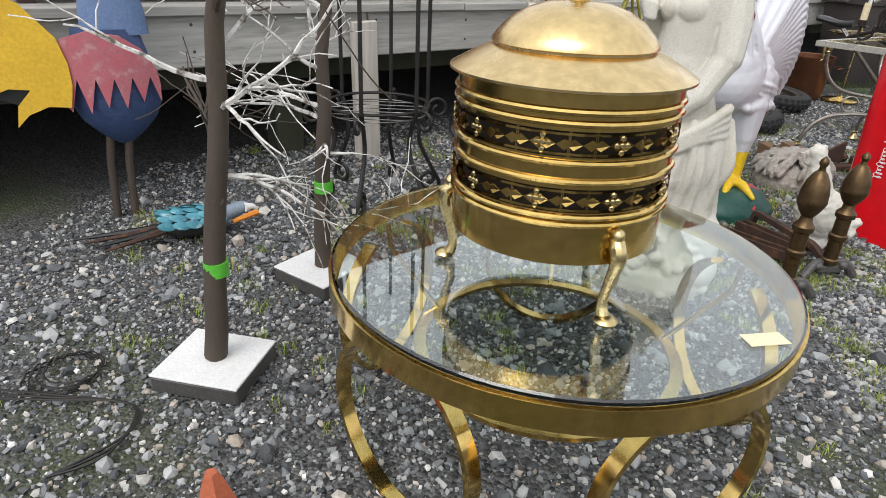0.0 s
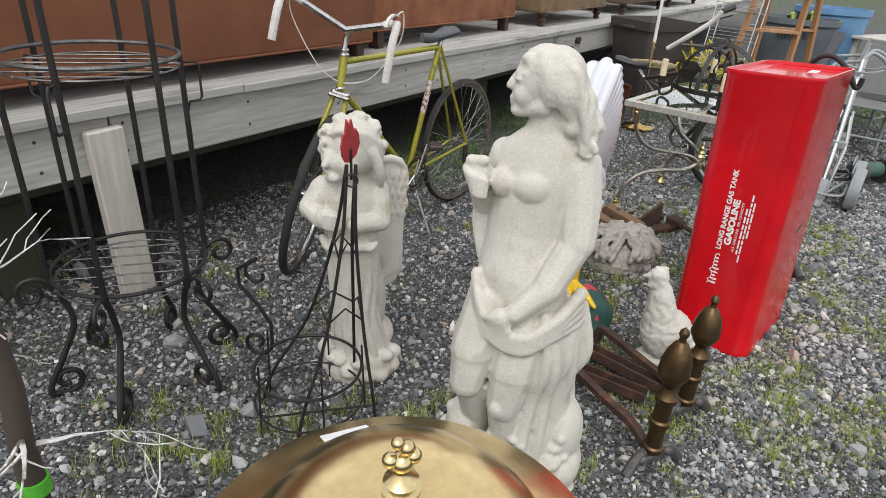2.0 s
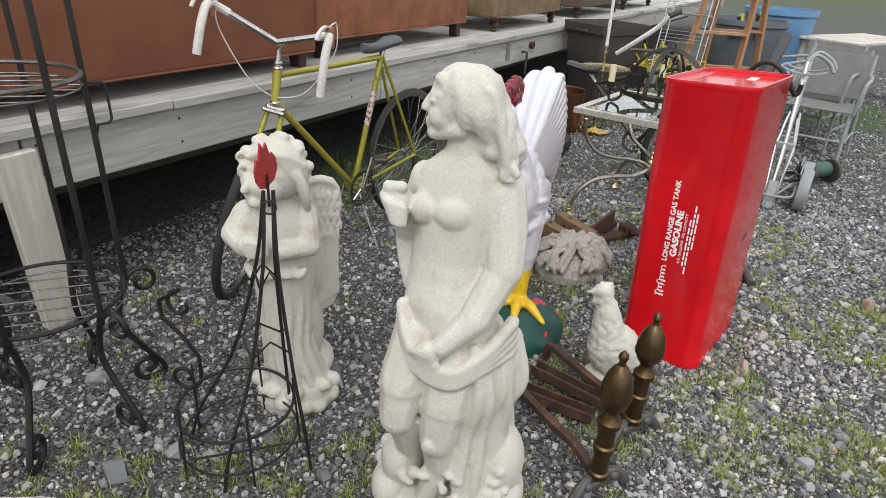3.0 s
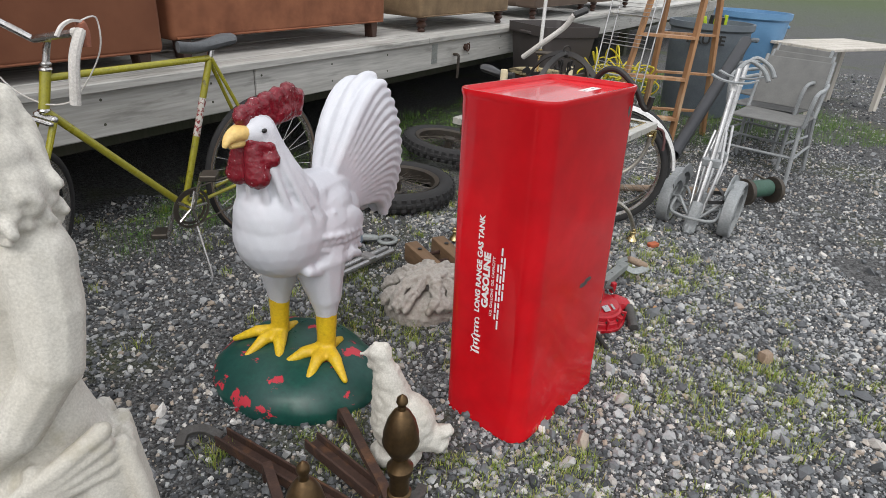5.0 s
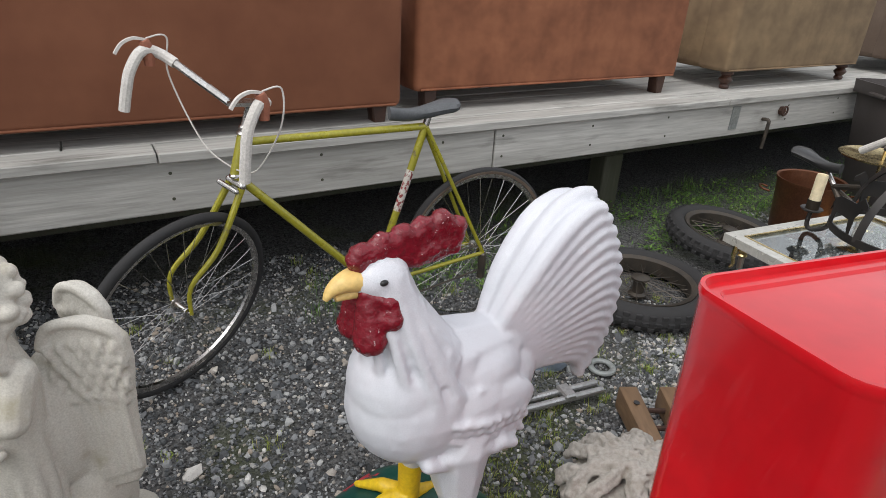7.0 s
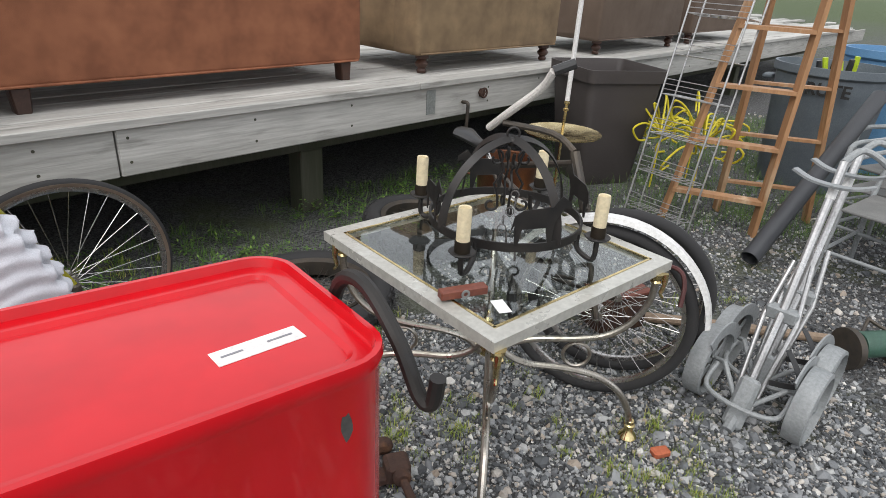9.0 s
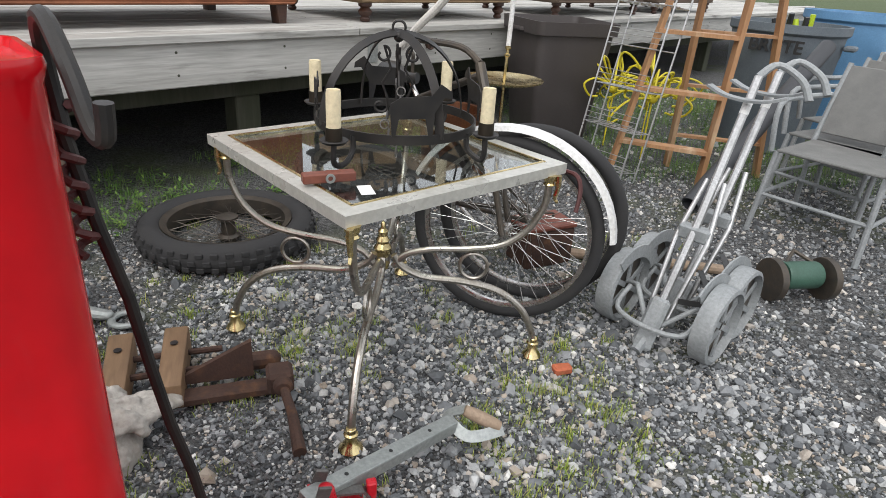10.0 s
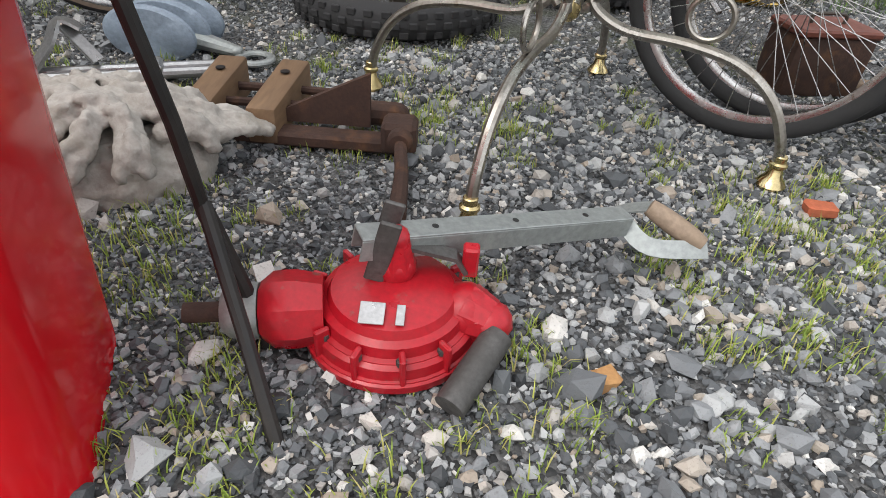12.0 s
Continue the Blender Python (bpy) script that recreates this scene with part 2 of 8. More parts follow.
def circle(c, r, n=24, ax=(1, 0, 0), ay=(0, 1, 0)):
    c, ax, ay = Vector(c), Vector(ax), Vector(ay)
    return [c + ax * r * math.cos(2 * math.pi * k / n) + ay * r * math.sin(2 * math.pi * k / n) for k in range(n)]


def spiral(c, r0, r1, a0, a1, n=26, ax=(1, 0, 0), ay=(0, 0, 1)):
    c, ax, ay = Vector(c), Vector(ax), Vector(ay)
    return [c + (ax * math.cos(radians(a0 + (a1 - a0) * k / n)) + ay * math.sin(radians(a0 + (a1 - a0) * k / n))) * (r0 + (r1 - r0) * k / n) for k in range(n + 1)]


def sculpted(name, bm, material, voxel=0.01, smooth=6, rough=0.0, rough_size=0.05):
    """Overlapping forms run together into one carved or cast skin."""
    ob = new(name, mesh_of(name, bm, material, 0))
    rm = ob.modifiers.new("skin", "REMESH")
    rm.mode, rm.voxel_size, rm.use_smooth_shade = "VOXEL", voxel, True
    sm = ob.modifiers.new("soften", "SMOOTH")
    sm.factor, sm.iterations = 0.5, smooth
    if rough:
        tx = bpy.data.textures.new(name + "_relief", "CLOUDS")
        tx.noise_scale, tx.noise_depth = rough_size, 3
        dp = ob.modifiers.new("relief", "DISPLACE")
        dp.texture, dp.strength, dp.mid_level, dp.texture_coords = tx, rough, 0.5, "LOCAL"
    bpy.context.view_layer.update()
    me = bpy.data.meshes.new_from_object(ob.evaluated_get(bpy.context.evaluated_depsgraph_get()))
    ob.modifiers.clear()
    ob.data = me
    if not me.materials:
        me.materials.append(material)
    me.shade_smooth()
    return ob


def lettering(name, text, size, material, parent, m, label="", align="LEFT", shear=0.0, stretch=1.0, depth=0.0004, bold=0.0):
    cu = bpy.data.curves.new(name, "FONT")
    cu.body, cu.size, cu.align_x, cu.extrude, cu.shear, cu.offset = text, size, align, depth, shear, bold
    tmp = bpy.data.objects.new(name, cu)
    scene.collection.objects.link(tmp)
    bpy.context.view_layer.update()
    me = bpy.data.meshes.new_from_object(tmp.evaluated_get(bpy.context.evaluated_depsgraph_get()))
    bpy.data.objects.remove(tmp)
    me.transform(m @ Matrix.Diagonal((stretch, 1, 1, 1)))
    me.materials.clear()
    me.materials.append(material)
    ob = new(name, me)
    ob.parent = parent
    return tagged(ob, label)


DECK_YAW = 49.0
DECK_M = pose(-0.70, 2.70, 0, 0, 0, DECK_YAW)  # x along the deck's edge, -y towards the yard


def at(x, y, z=0.0, yaw=0.0):
    return pose(x, y, z, 0, 0, yaw)


# ---- ground: one sheet to the horizon ----
def ground_height(x, y):
    return 0.010 * noise.noise(Vector((x * 0.9, y * 0.9, 0))) + 0.006 * noise.noise(Vector((x * 3.1, y * 3.1, 4)))


def lines(lo, hi, step):
    out = [-400, -150, -60, -25, lo - 6]
    k = lo
    while k <= hi:
        out.append(k)
        k += step
    return out + [hi + 6, 40, 100, 400]


def build_ground():
    xs, ys = lines(-3, 7, 0.12), lines(-2, 9, 0.12)
    near = lambda x, y: -3 <= x <= 7 and -2 <= y <= 9
    verts = [(x, y, ground_height(x, y) - 0.004 if near(x, y) else -0.03) for y in ys for x in xs]
    w = len(xs)
    faces = [(j * w + i, j * w + i + 1, (j + 1) * w + i + 1, (j + 1) * w + i) for j in range(len(ys) - 1) for i in range(w - 1)]
    me = bpy.data.meshes.new("ground")
    me.from_pydata(verts, [], faces)
    me.materials.append(GRAVEL_BED)
    me.shade_smooth()
    tagged(new("ground", me), "grey crushed gravel yard with patches of moss", "ground", kind="structure")


build_ground()


# ---- the raised timber deck ----
def build_deck():
    deck = empty("deck", "raised weathered grey timber deck with a plank edge", "deck", DECK_M, kind="structure")
    rnd = random.Random(3)
    width, top = 0.142, 0.78
    for row in range(22):
        s = -7.0 - rnd.random() * 2
        while s < 15:
            ln = rnd.uniform(3.2, 4.6)
            z = top - 0.02 + rnd.uniform(-0.003, 0.003)
            th = 0.04
            y = -0.035 + row * (width + 0.003) + width / 2
            part("plank", a_block((s + ln / 2, y, z), (ln - 0.006, width, th), bevel=0.004), DECK, deck)
            s += ln
    s = -8.3
    for ln in (4.3, 3.92, 2.15, 3.45, 3.3, 4.0, 4.0):
        part("fascia_board", a_block((s + ln / 2, 0.02, 0.635), (ln - 0.008, 0.045, 0.215), bevel=0.005), DECK, deck)
        for k in range(int(ln / 0.6) + 1):
            for z in (0.58 + 0.02 * rnd.random(), 0.685 + 0.02 * rnd.random()):
                part("nail_head", a_lathe([(0.007, 0), (0.006, 0.0015), (0.0, 0.0015)], 8, pose(s + 0.05 + 0.6 * k, -0.0027, z, 90, 0, 0)), OLD_POST, deck)
        s += ln
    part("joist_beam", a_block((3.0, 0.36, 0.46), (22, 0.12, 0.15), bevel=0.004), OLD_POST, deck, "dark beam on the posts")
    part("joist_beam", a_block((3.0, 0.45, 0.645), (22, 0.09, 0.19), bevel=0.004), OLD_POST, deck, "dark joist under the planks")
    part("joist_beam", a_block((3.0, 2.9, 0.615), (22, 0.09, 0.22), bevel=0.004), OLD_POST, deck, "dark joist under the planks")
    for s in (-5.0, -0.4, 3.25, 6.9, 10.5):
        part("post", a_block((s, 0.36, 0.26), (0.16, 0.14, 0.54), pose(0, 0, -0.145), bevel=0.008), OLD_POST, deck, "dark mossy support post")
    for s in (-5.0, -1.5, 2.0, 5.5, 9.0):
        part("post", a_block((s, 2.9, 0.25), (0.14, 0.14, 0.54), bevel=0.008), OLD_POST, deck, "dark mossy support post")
    # unseen boards added along the far side to keep daylight out beneath the planks
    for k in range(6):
        part("skirt_board", a_block((-7.0 + 4.0 * k, 3.1, 0.32), (3.97, 0.03, 0.68), bevel=0.003), OLD_POST, deck, "added dark boards that keep light out from under the deck")
    part("prop_board", a_block((-0.105, -0.028, 0.35), (0.14, 0.045, 0.71), pose(0, 0, 0, 0, -1.5, 0), bevel=0.006), PALE_POST, deck, "pale upright prop board with a knot")
    return deck


build_deck()


# ---- sofas on the deck, their backs to the yard ----
def cushioned(c, size, bevel, seg=4):
    return a_block(c, size, bevel=bevel, seg=seg)


def sofa(s0, s1, y, cloth, label, leg="block", clear=0.11, height=0.78, seams=1):
    ln = s1 - s0
    sf = empty("sofa", label, "sofa", DECK_M @ at((s0 + s1) / 2, y, 0.782), group="sofas on the deck")
    z0 = clear
    part("back", cushioned((0, 0.12, z0 + height / 2), (ln, 0.24, height), 0.03), cloth, sf)
    part("seat_base", cushioned((0, 0.58, z0 + 0.15), (ln - 0.02, 0.7, 0.3), 0.03), cloth, sf)
    for sx in (-1, 1):
        part("arm", cushioned((sx * (ln / 2 - 0.11), 0.56, z0 + 0.28), (0.215, 0.74, 0.56), 0.05), cloth, sf)
    for sx in (-1, 1):
        for yy in (0.06, 0.86):
            x = sx * (ln / 2 - 0.10)
            if leg == "block":
                bm = bmesh.new()
                block(bm, (x, yy, clear / 2), (0.075, 0.075, clear + 0.01), bevel=0.006)
                for v in bm.verts:
                    if v.co.z < clear / 2:
                        v.co.x = x + (v.co.x - x) * 0.75
                part("leg", bm, DARK_WOOD, sf, "dark tapered wooden leg")
            else:
                k = clear / 0.12
                part("leg", a_lathe([(0.018, 0), (0.03, 0.004 * k), (0.034, 0.02 * k), (0.024, 0.034 * k), (0.04, 0.05 * k), (0.046, 0.066 * k), (0.034, 0.082 * k),
                                     (0.028, 0.09 * k), (0.044, 0.1 * k), (0.044, 0.122 * k)], 20, at(x, yy)), DARK_WOOD, sf, "turned dark wooden leg")
    for k in range(seams):
        x = -ln / 2 + ln * (k + 1) / (seams + 1)
        part("seam", a_tube([(x, -0.002, z0 + 0.03 + (height - 0.06) * i / 8) for i in range(9)], 0.004, 6), cloth, sf)
    part("piping", a_tube([(-ln / 2 + 0.03 + (ln - 0.06) * i / 10, 0.0, z0 + 0.012) for i in range(11)], 0.006, 6), cloth, sf)
    return sf


sofa(-1.6, 1.60, 0.10, RUST_CLOTH, "long rust brown woven sofa, its back to the yard", "block", 0.07, seams=0)
sofa(1.73, 3.58, 0.22, RUST_SUEDE, "rust brown suede loveseat on dark block legs", "block", 0.1, seams=0)
sofa(3.98, 5.56, 0.16, OLIVE_SUEDE, "olive brown suede armchair sofa on turned wooden legs", "turned", 0.115, seams=0)
sofa(6.2, 7.9, 0.16, TAUPE_CLOTH, "taupe brown sofa on turned wooden legs", "turned", 0.115, seams=0)
sofa(8.3, 10.0, 0.2, TAUPE_CLOTH, "dark brown sofa far along the deck", "turned", 0.115, seams=0)


# ---- red gas tank ----
def red_tank():
    tk = empty("gas_tank", "tall glossy red metal gas tank with chipped paint and white print", "gas tank",
               at(1.755, 2.277, 0.0, 40.0) @ pose(0, 0, -0.014, -2.6, 1.2, 0))
    lx, ly, rad = 0.51, 0.315, 0.055

    def outline(inset, z, n=6):
        out = []
        for cx, cy, a0 in ((1, 1, 0), (-1, 1, 90), (-1, -1, 180), (1, -1, 270)):
            for k in range(n + 1):
                a = radians(a0 + 90 * k / n)
                r = rad - inset
                out.append((cx * (lx / 2 - rad) + r * math.cos(a), cy * (ly / 2 - rad) + r * math.sin(a), z))
        return out

    bm = bmesh.new()
    levels = [(0.006, 0.0), (0.0, 0.006), (0.0, 0.02), (0.002, 0.024), (0.002, 0.35), (0.001, 0.7), (0.002, 1.045), (0.0, 1.05), (-0.003, 1.062), (-0.001, 1.07),
              (0.006, 1.07), (0.009, 1.058), (0.03, 1.056), (0.036, 1.051)]
    rings = [[bm.verts.new(p) for p in outline(i, z)] for i, z in levels]
    for a, b in zip(rings, rings[1:]):
        for j in range(len(a)):
            k = (j + 1) % len(a)
            bm.faces.new((a[j], a[k], b[k], b[j]))
    bm.faces.new(rings[-1])
    bm.faces.new(list(reversed(rings[0])))
    part("body", bm, RED_PAINT, tk, smooth=30)
    for x, z, w, hh in ((0.12, 0.84, 0.03, 0.012), (0.16, 0.855, 0.02, 0.016), (0.18, 0.77, 0.016, 0.022), (0.17, 0.68, 0.006, 0.008), (0.05, 0.47, 0.03, 0.012), (0.075, 0.478, 0.03, 0.009), (-0.06, 0.62, 0.006, 0.006), (0.2, 0.35, 0.006, 0.007), (0.19, 1.0, 0.008, 0.02)):
        cr = random.Random(int(1000 * x + 100 * z))
        rim = [(x + w * (0.6 + 0.5 * cr.random()) * math.cos(a), z + hh * (0.6 + 0.5 * cr.random()) * math.sin(a)) for a in [2 * math.pi * k / 11 for k in range(11)]]
        bm = bmesh.new()
        bm.faces.new([bm.verts.new((px, -ly / 2 + 0.0015, pz)) for px, pz in rim])
        ext = bmesh.ops.extrude_face_region(bm, geom=list(bm.faces))["geom"]
        bmesh.ops.translate(bm, vec=(0, 0.0012, 0), verts=[v for v in ext if isinstance(v, bmesh.types.BMVert)])
        bmesh.ops.recalc_face_normals(bm, faces=bm.faces)
        part("paint_chip", bm, GREY_IRON, tk, "bare grey metal where the red paint is chipped", 0)
    # the print runs up the narrow face
    face = pose(-lx / 2 - 0.0005, 0, 0, 90, 0, -90) @ pose(0, 0, 0, 0, 0, 90)
    x0 = 0.36

    def line(name, text, size, y, x=x0, **kw):
        lettering(name, text, size, WHITE_INK, tk, face @ pose(x, y, 0), **kw)

    line("lettering", "LONG RANGE GAS TANK", 0.0245, 0.024, 0.42, bold=0.0008, stretch=1.1, label="white printed line of words")
    line("lettering", "GASOLINE", 0.031, -0.005, 0.445, bold=0.0014, stretch=1.22, label="white printed word")
    line("lettering", "U.S. GALLONS  OIL CAPACITY", 0.0125, -0.0225, 0.425, stretch=1.15)
    rnd = random.Random(1)
    for y, n, x in ((-0.0345, 6, 0.42), (-0.045, 9, 0.39), (-0.0555, 4, 0.49)):
        for _ in range(n):
            w = rnd.uniform(0.014, 0.036)
            part("print_bar", a_block((x + w / 2, y, 0.0003), (w, 0.0055, 0.0006), face), WHITE_INK, tk, "small unreadable white print")
            x += w + 0.006
    bm = bmesh.new()
    sweep(bm, [face @ Vector((0.275 + 0.125 * k / 60 + 0.006 * math.sin(k * 0.9), 0.028 + 0.013 * math.cos(k * 0.9) * (1.3 if k < 12 or 24 < k < 34 else 0.6), 0.0006)) for k in range(61)], 0.0017, 5)
    part("script_mark", bm, WHITE_INK, tk, "white looped script mark")
    part("sticker", a_block((0.145, -0.05, 1.0515), (0.1, 0.03, 0.0012), pose(0, 0, 0, 0, 0, 4), bevel=0.0003), WHITE_INK, tk, "small white paper sticker with dark print")
    for k, (dx, w) in enumerate(((-0.03, 0.03), (0.02, 0.025), (0.035, 0.012))):
        part("print_bar", a_block((0.145 + dx, -0.05, 1.0524), (w * 0.8, 0.003, 0.0006), pose(0, 0, 0, 0, 0, 4)), GREY_INK, tk, "dark print bar")
    return tk


# ---- square glass table ----
def glass_table():
    tb = empty("glass_table", "square glass table with scrolled nickel legs and brass feet", "table", at(2.218, 3.535, 0, 42.5))
    h, half, w = 0.655, 0.378, 0.044
    for k in range(4):
        bm = bmesh.new()
        a = half
        pts = [(-a, -a), (a, -a), (a - w, -a + w), (-a + w, -a + w)]
        vs = [bm.verts.new((x, y, z)) for z in (h - 0.03, h) for x, y in pts]
        for f in ((3, 2, 1, 0), (4, 5, 6, 7), (0, 1, 5, 4), (1, 2, 6, 5), (2, 3, 7, 6), (3, 0, 4, 7)):
            bm.faces.new([vs[i] for i in f])
        bm.transform(pose(0, 0, 0, 0, 0, 90 * k))
        part("frame_rail", bm, TABLE_FRAME, tb, smooth=0)
        part("brass_bead", a_block((0, -half + w + 0.004, h - 0.001), (2 * (half - w), 0.007, 0.006), pose(0, 0, 0, 0, 0, 90 * k)), BRASS_SHINY, tb, "thin brass bead")
    g = part("glass_top", a_block((0, 0, h - 0.009), (2 * (half - w) - 0.004, 2 * (half - w) - 0.004, 0.006)), SMOKED, tb, "smoked glass pane")
    g.visible_shadow = False
    for k in range(4):
        m = pose(-0.02, -0.035, 0, 0, 0, 45 + 90 * k)
        up = curve([(0.475, 0, 0.60), (0.47, 0, 0.53), (0.43, 0, 0.45), (0.36, 0, 0.395), (0.26, 0, 0.372), (0.15, 0, 0.36), (0.07, 0, 0.335), (0.03, 0, 0.29)], 5)
        lo = curve([(0.03, 0, 0.33), (0.06, 0, 0.29), (0.13, 0, 0.262), (0.25, 0, 0.258), (0.36, 0, 0.236), (0.44, 0, 0.18), (0.485, 0, 0.10), (0.495, 0, 0.04)], 5)
        part("upper_scroll", a_tube([m @ p for p in up], 0.0105, 10), STEEL, tb)
        part("leg", a_tube([m @ p for p in lo], 0.0115, 10), STEEL, tb)
        part("ring", a_tube(circle(m @ Vector((0.28, 0, 0.315)), 0.043, 28, m.to_3x3() @ Vector((1, 0, 0)), (0, 0, 1)), 0.006, 8, True), STEEL, tb)
        part("foot", a_lathe([(0.0, 0.0), (0.028, 0.001), (0.032, 0.008), (0.026, 0.018), (0.017, 0.03), (0.014, 0.045), (0.019, 0.05), (0.019, 0.056), (0.014, 0.06), (0.014, 0.072),
                              (0.012, 0.074)], 18, m @ pose(0.497, 0, 0)), BRASS_SHINY, tb, "round brass foot")
        part("collar", a_lathe([(0.012, 0.595), (0.017, 0.60), (0.013, 0.606), (0.018, 0.615), (0.02, 0.628)], 16, m @ pose(0.475, 0, 0)), BRASS_SHINY, tb, "brass collar")
        part("drop_ornament", a_tube(curve([m @ Vector(p) for p in ((0.5, 0.0, 0.628), (0.502, 0, 0.59), (0.497, 0, 0.56), (0.507, 0, 0.545))], 4), [0.009] * 4 + [0.007] * 4 + [0.005] * 4 + [0.003], 8),
             BRASS_SHINY, tb, "brass drop ornament")
    part("finial", a_lathe([(0.006, 0.25), (0.02, 0.262), (0.024, 0.28), (0.018, 0.3), (0.027, 0.315), (0.028, 0.335), (0.018, 0.35), (0.022, 0.36), (0.014, 0.375), (0.016, 0.39),
                            (0.008, 0.4), (0.007, 0.418), (0.0, 0.427)], 20), BRASS_SHINY, tb, "turned brass finial")
    return tb


# ---- round glass table with the brass bucket ----
def round_table():
    tb = empty("round_table", "round glass coffee table with hooped brass legs", "table", at(0.249, 0.719, 0, 20))
    r, h = 0.479, 0.441
    g = part("glass_top", loop_lid(r, h), GLASS, tb, "thick clear glass disc with a green edge")
    g.visible_shadow = False
    part("rim", loop_tube([(r - 0.012, h - 0.062), (r + 0.006, h - 0.062), (r + 0.006, h - 0.014), (r - 0.004, h - 0.013), (r - 0.006, h - 0.05)], 96), BRASS, tb, "deep brass band under the glass")
    for k in range(5):
        m = pose(0, 0, 0, 0, 0, 72 * k - 147)
        c = Vector((r - 0.05, 0, 0.196))
        hoop = [m @ (c + Vector((0, 0.19 * math.sin(radians(a)), -0.19 * math.cos(radians(a))))) for a in range(-158, 159, 8)]
        part("leg", a_tube(hoop, 1.0, flat=(0.03, 0.012)), BRASS, tb, "round hooped brass leg")
    part("lower_ring", a_tube(circle((0, 0, 0.2), 0.29, 48), 1.0, 8, True, flat=(0.026, 0.01)), BRASS, tb, "flat brass ring joining the hoops")
    for k in range(5):
        a = radians(72 * k - 147)
        part("stay", a_tube([(0.285 * math.cos(a), 0.285 * math.sin(a), 0.2), ((r - 0.05) * math.cos(a), (r - 0.05) * math.sin(a), 0.33), ((r - 0.04) * math.cos(a), (r - 0.04) * math.sin(a), h - 0.05)], 0.006, 8), BRASS, tb)
    part("price_tag", a_block((0, 0, 0), (0.075, 0.035, 0.0012), at(0.248, -0.352, h + 0.0012, 0)), TAG, tb, "small cream price tag")
    return tb


def loop_lid(r, h):
    return a_lathe([(0, h - 0.012), (r - 0.004, h - 0.012), (r, h - 0.009), (r, h - 0.003), (r - 0.004, h), (0, h)], 96)


GREY_INK = surf("grey_ink", (0.2, 0.2, 0.22), (0.28, 0.28, 0.3), 60, 200, 0.7, bump=0)
TAG = surf("cream_paper_tag", (0.8, 0.74, 0.52), (0.75, 0.7, 0.48), 30, 200, 0.7, bump=0)
red_tank()
glass_table()
round_table()


# ---- statues and cast figures: each one mesh ----
CAST_STONE = surf("weathered_white_cast_stone", (0.66, 0.64, 0.585), (0.55, 0.52, 0.455), 4, 240, 0.85, bump=0.15, depth=0.001, spot=(0.34, 0.30, 0.20), spot_scale=9, spot_range=(0.57, 0.79))
ROUGH_STONE = surf("grey_rough_cast_stone", (0.50, 0.47, 0.43), (0.40, 0.37, 0.33), 7, 110, 0.9, bump=0.6, depth=0.004, spot=(0.28, 0.25, 0.2), spot_scale=16, spot_range=(0.55, 0.8))
WHITE_PAINT = surf("white_gloss_paint", (0.70, 0.71, 0.75), (0.62, 0.63, 0.68), 5, 500, 0.38, bump=0.08, depth=0.001, spot=(0.76, 0.68, 0.73), spot_scale=3, spot_range=(0.55, 0.95))
COMB_RED = surf("dark_red_gloss_paint", (0.22, 0.008, 0.02), (0.16, 0.006, 0.014), 20, 160, 0.25, bump=0.5, depth=0.004, spot=(0.62, 0.5, 0.52), spot_scale=90, spot_range=(0.66, 0.7))
YELLOW_PAINT = surf("yellow_paint", (0.80, 0.56, 0.02), (0.72, 0.46, 0.02), 12, 90, 0.42, bump=0.15)
BEAK_YELLOW = surf("pale_yellow_paint", (0.8, 0.58, 0.22), (0.75, 0.5, 0.16), 20, 90, 0.45, bump=0.1)
GREEN_BASE = surf("dark_green_paint_with_red_patches", (0.012, 0.09, 0.065), (0.008, 0.06, 0.05), 6, 60, 0.35, bump=0.2, spot=(0.5, 0.03, 0.05), spot_scale=11, spot_range=(0.60, 0.62))
BLACK_PAINT = surf("black_paint", (0.012, 0.012, 0.013), (0.02, 0.02, 0.02), 20, 120, 0.4, bump=0.1)


def joined(name, pieces, m, label, category):
    """Several skins run into one mesh object, each keeping its paint."""
    verts, faces, mats, slots = [], [], [], []
    for ob in pieces:
        base, me = len(verts), ob.data
        verts += [ob.matrix_basis @ v.co for v in me.vertices]
        if me.materials[0] not in slots:
            slots.append(me.materials[0])
        for p in me.polygons:
            faces.append([base + i for i in p.vertices])
            mats.append(slots.index(me.materials[0]))
        bpy.data.objects.remove(ob)
    me = bpy.data.meshes.new(name)
    me.from_pydata(verts, [], faces)
    for s in slots:
        me.materials.append(s)
    me.polygons.foreach_set("material_index", mats)
    me.shade_smooth()
    me.set_sharp_from_angle(angle=radians(50))
    ob = new(name, me)
    ob.matrix_basis = m
    return tagged(ob, label, category)


def piece(bm, material):
    return new("piece", mesh_of("piece", bm, material))


def stack(bm, rows, seg=24):
    """A closed form through oval sections (x, y, z, half width, half depth)."""
    rings = [[bm.verts.new((x + rx * math.cos(2 * math.pi * k / seg), y + ry * math.sin(2 * math.pi * k / seg), z)) for k in range(seg)] for x, y, z, rx, ry in rows]
    for p, q in zip(rings, rings[1:]):
        for k in range(seg):
            bm.faces.new((p[k], p[(k + 1) % seg], q[(k + 1) % seg], q[k]))
    bm.faces.new(rings[0])
    bm.faces.new(rings[-1])
    bmesh.ops.recalc_face_normals(bm, faces=bm.faces)


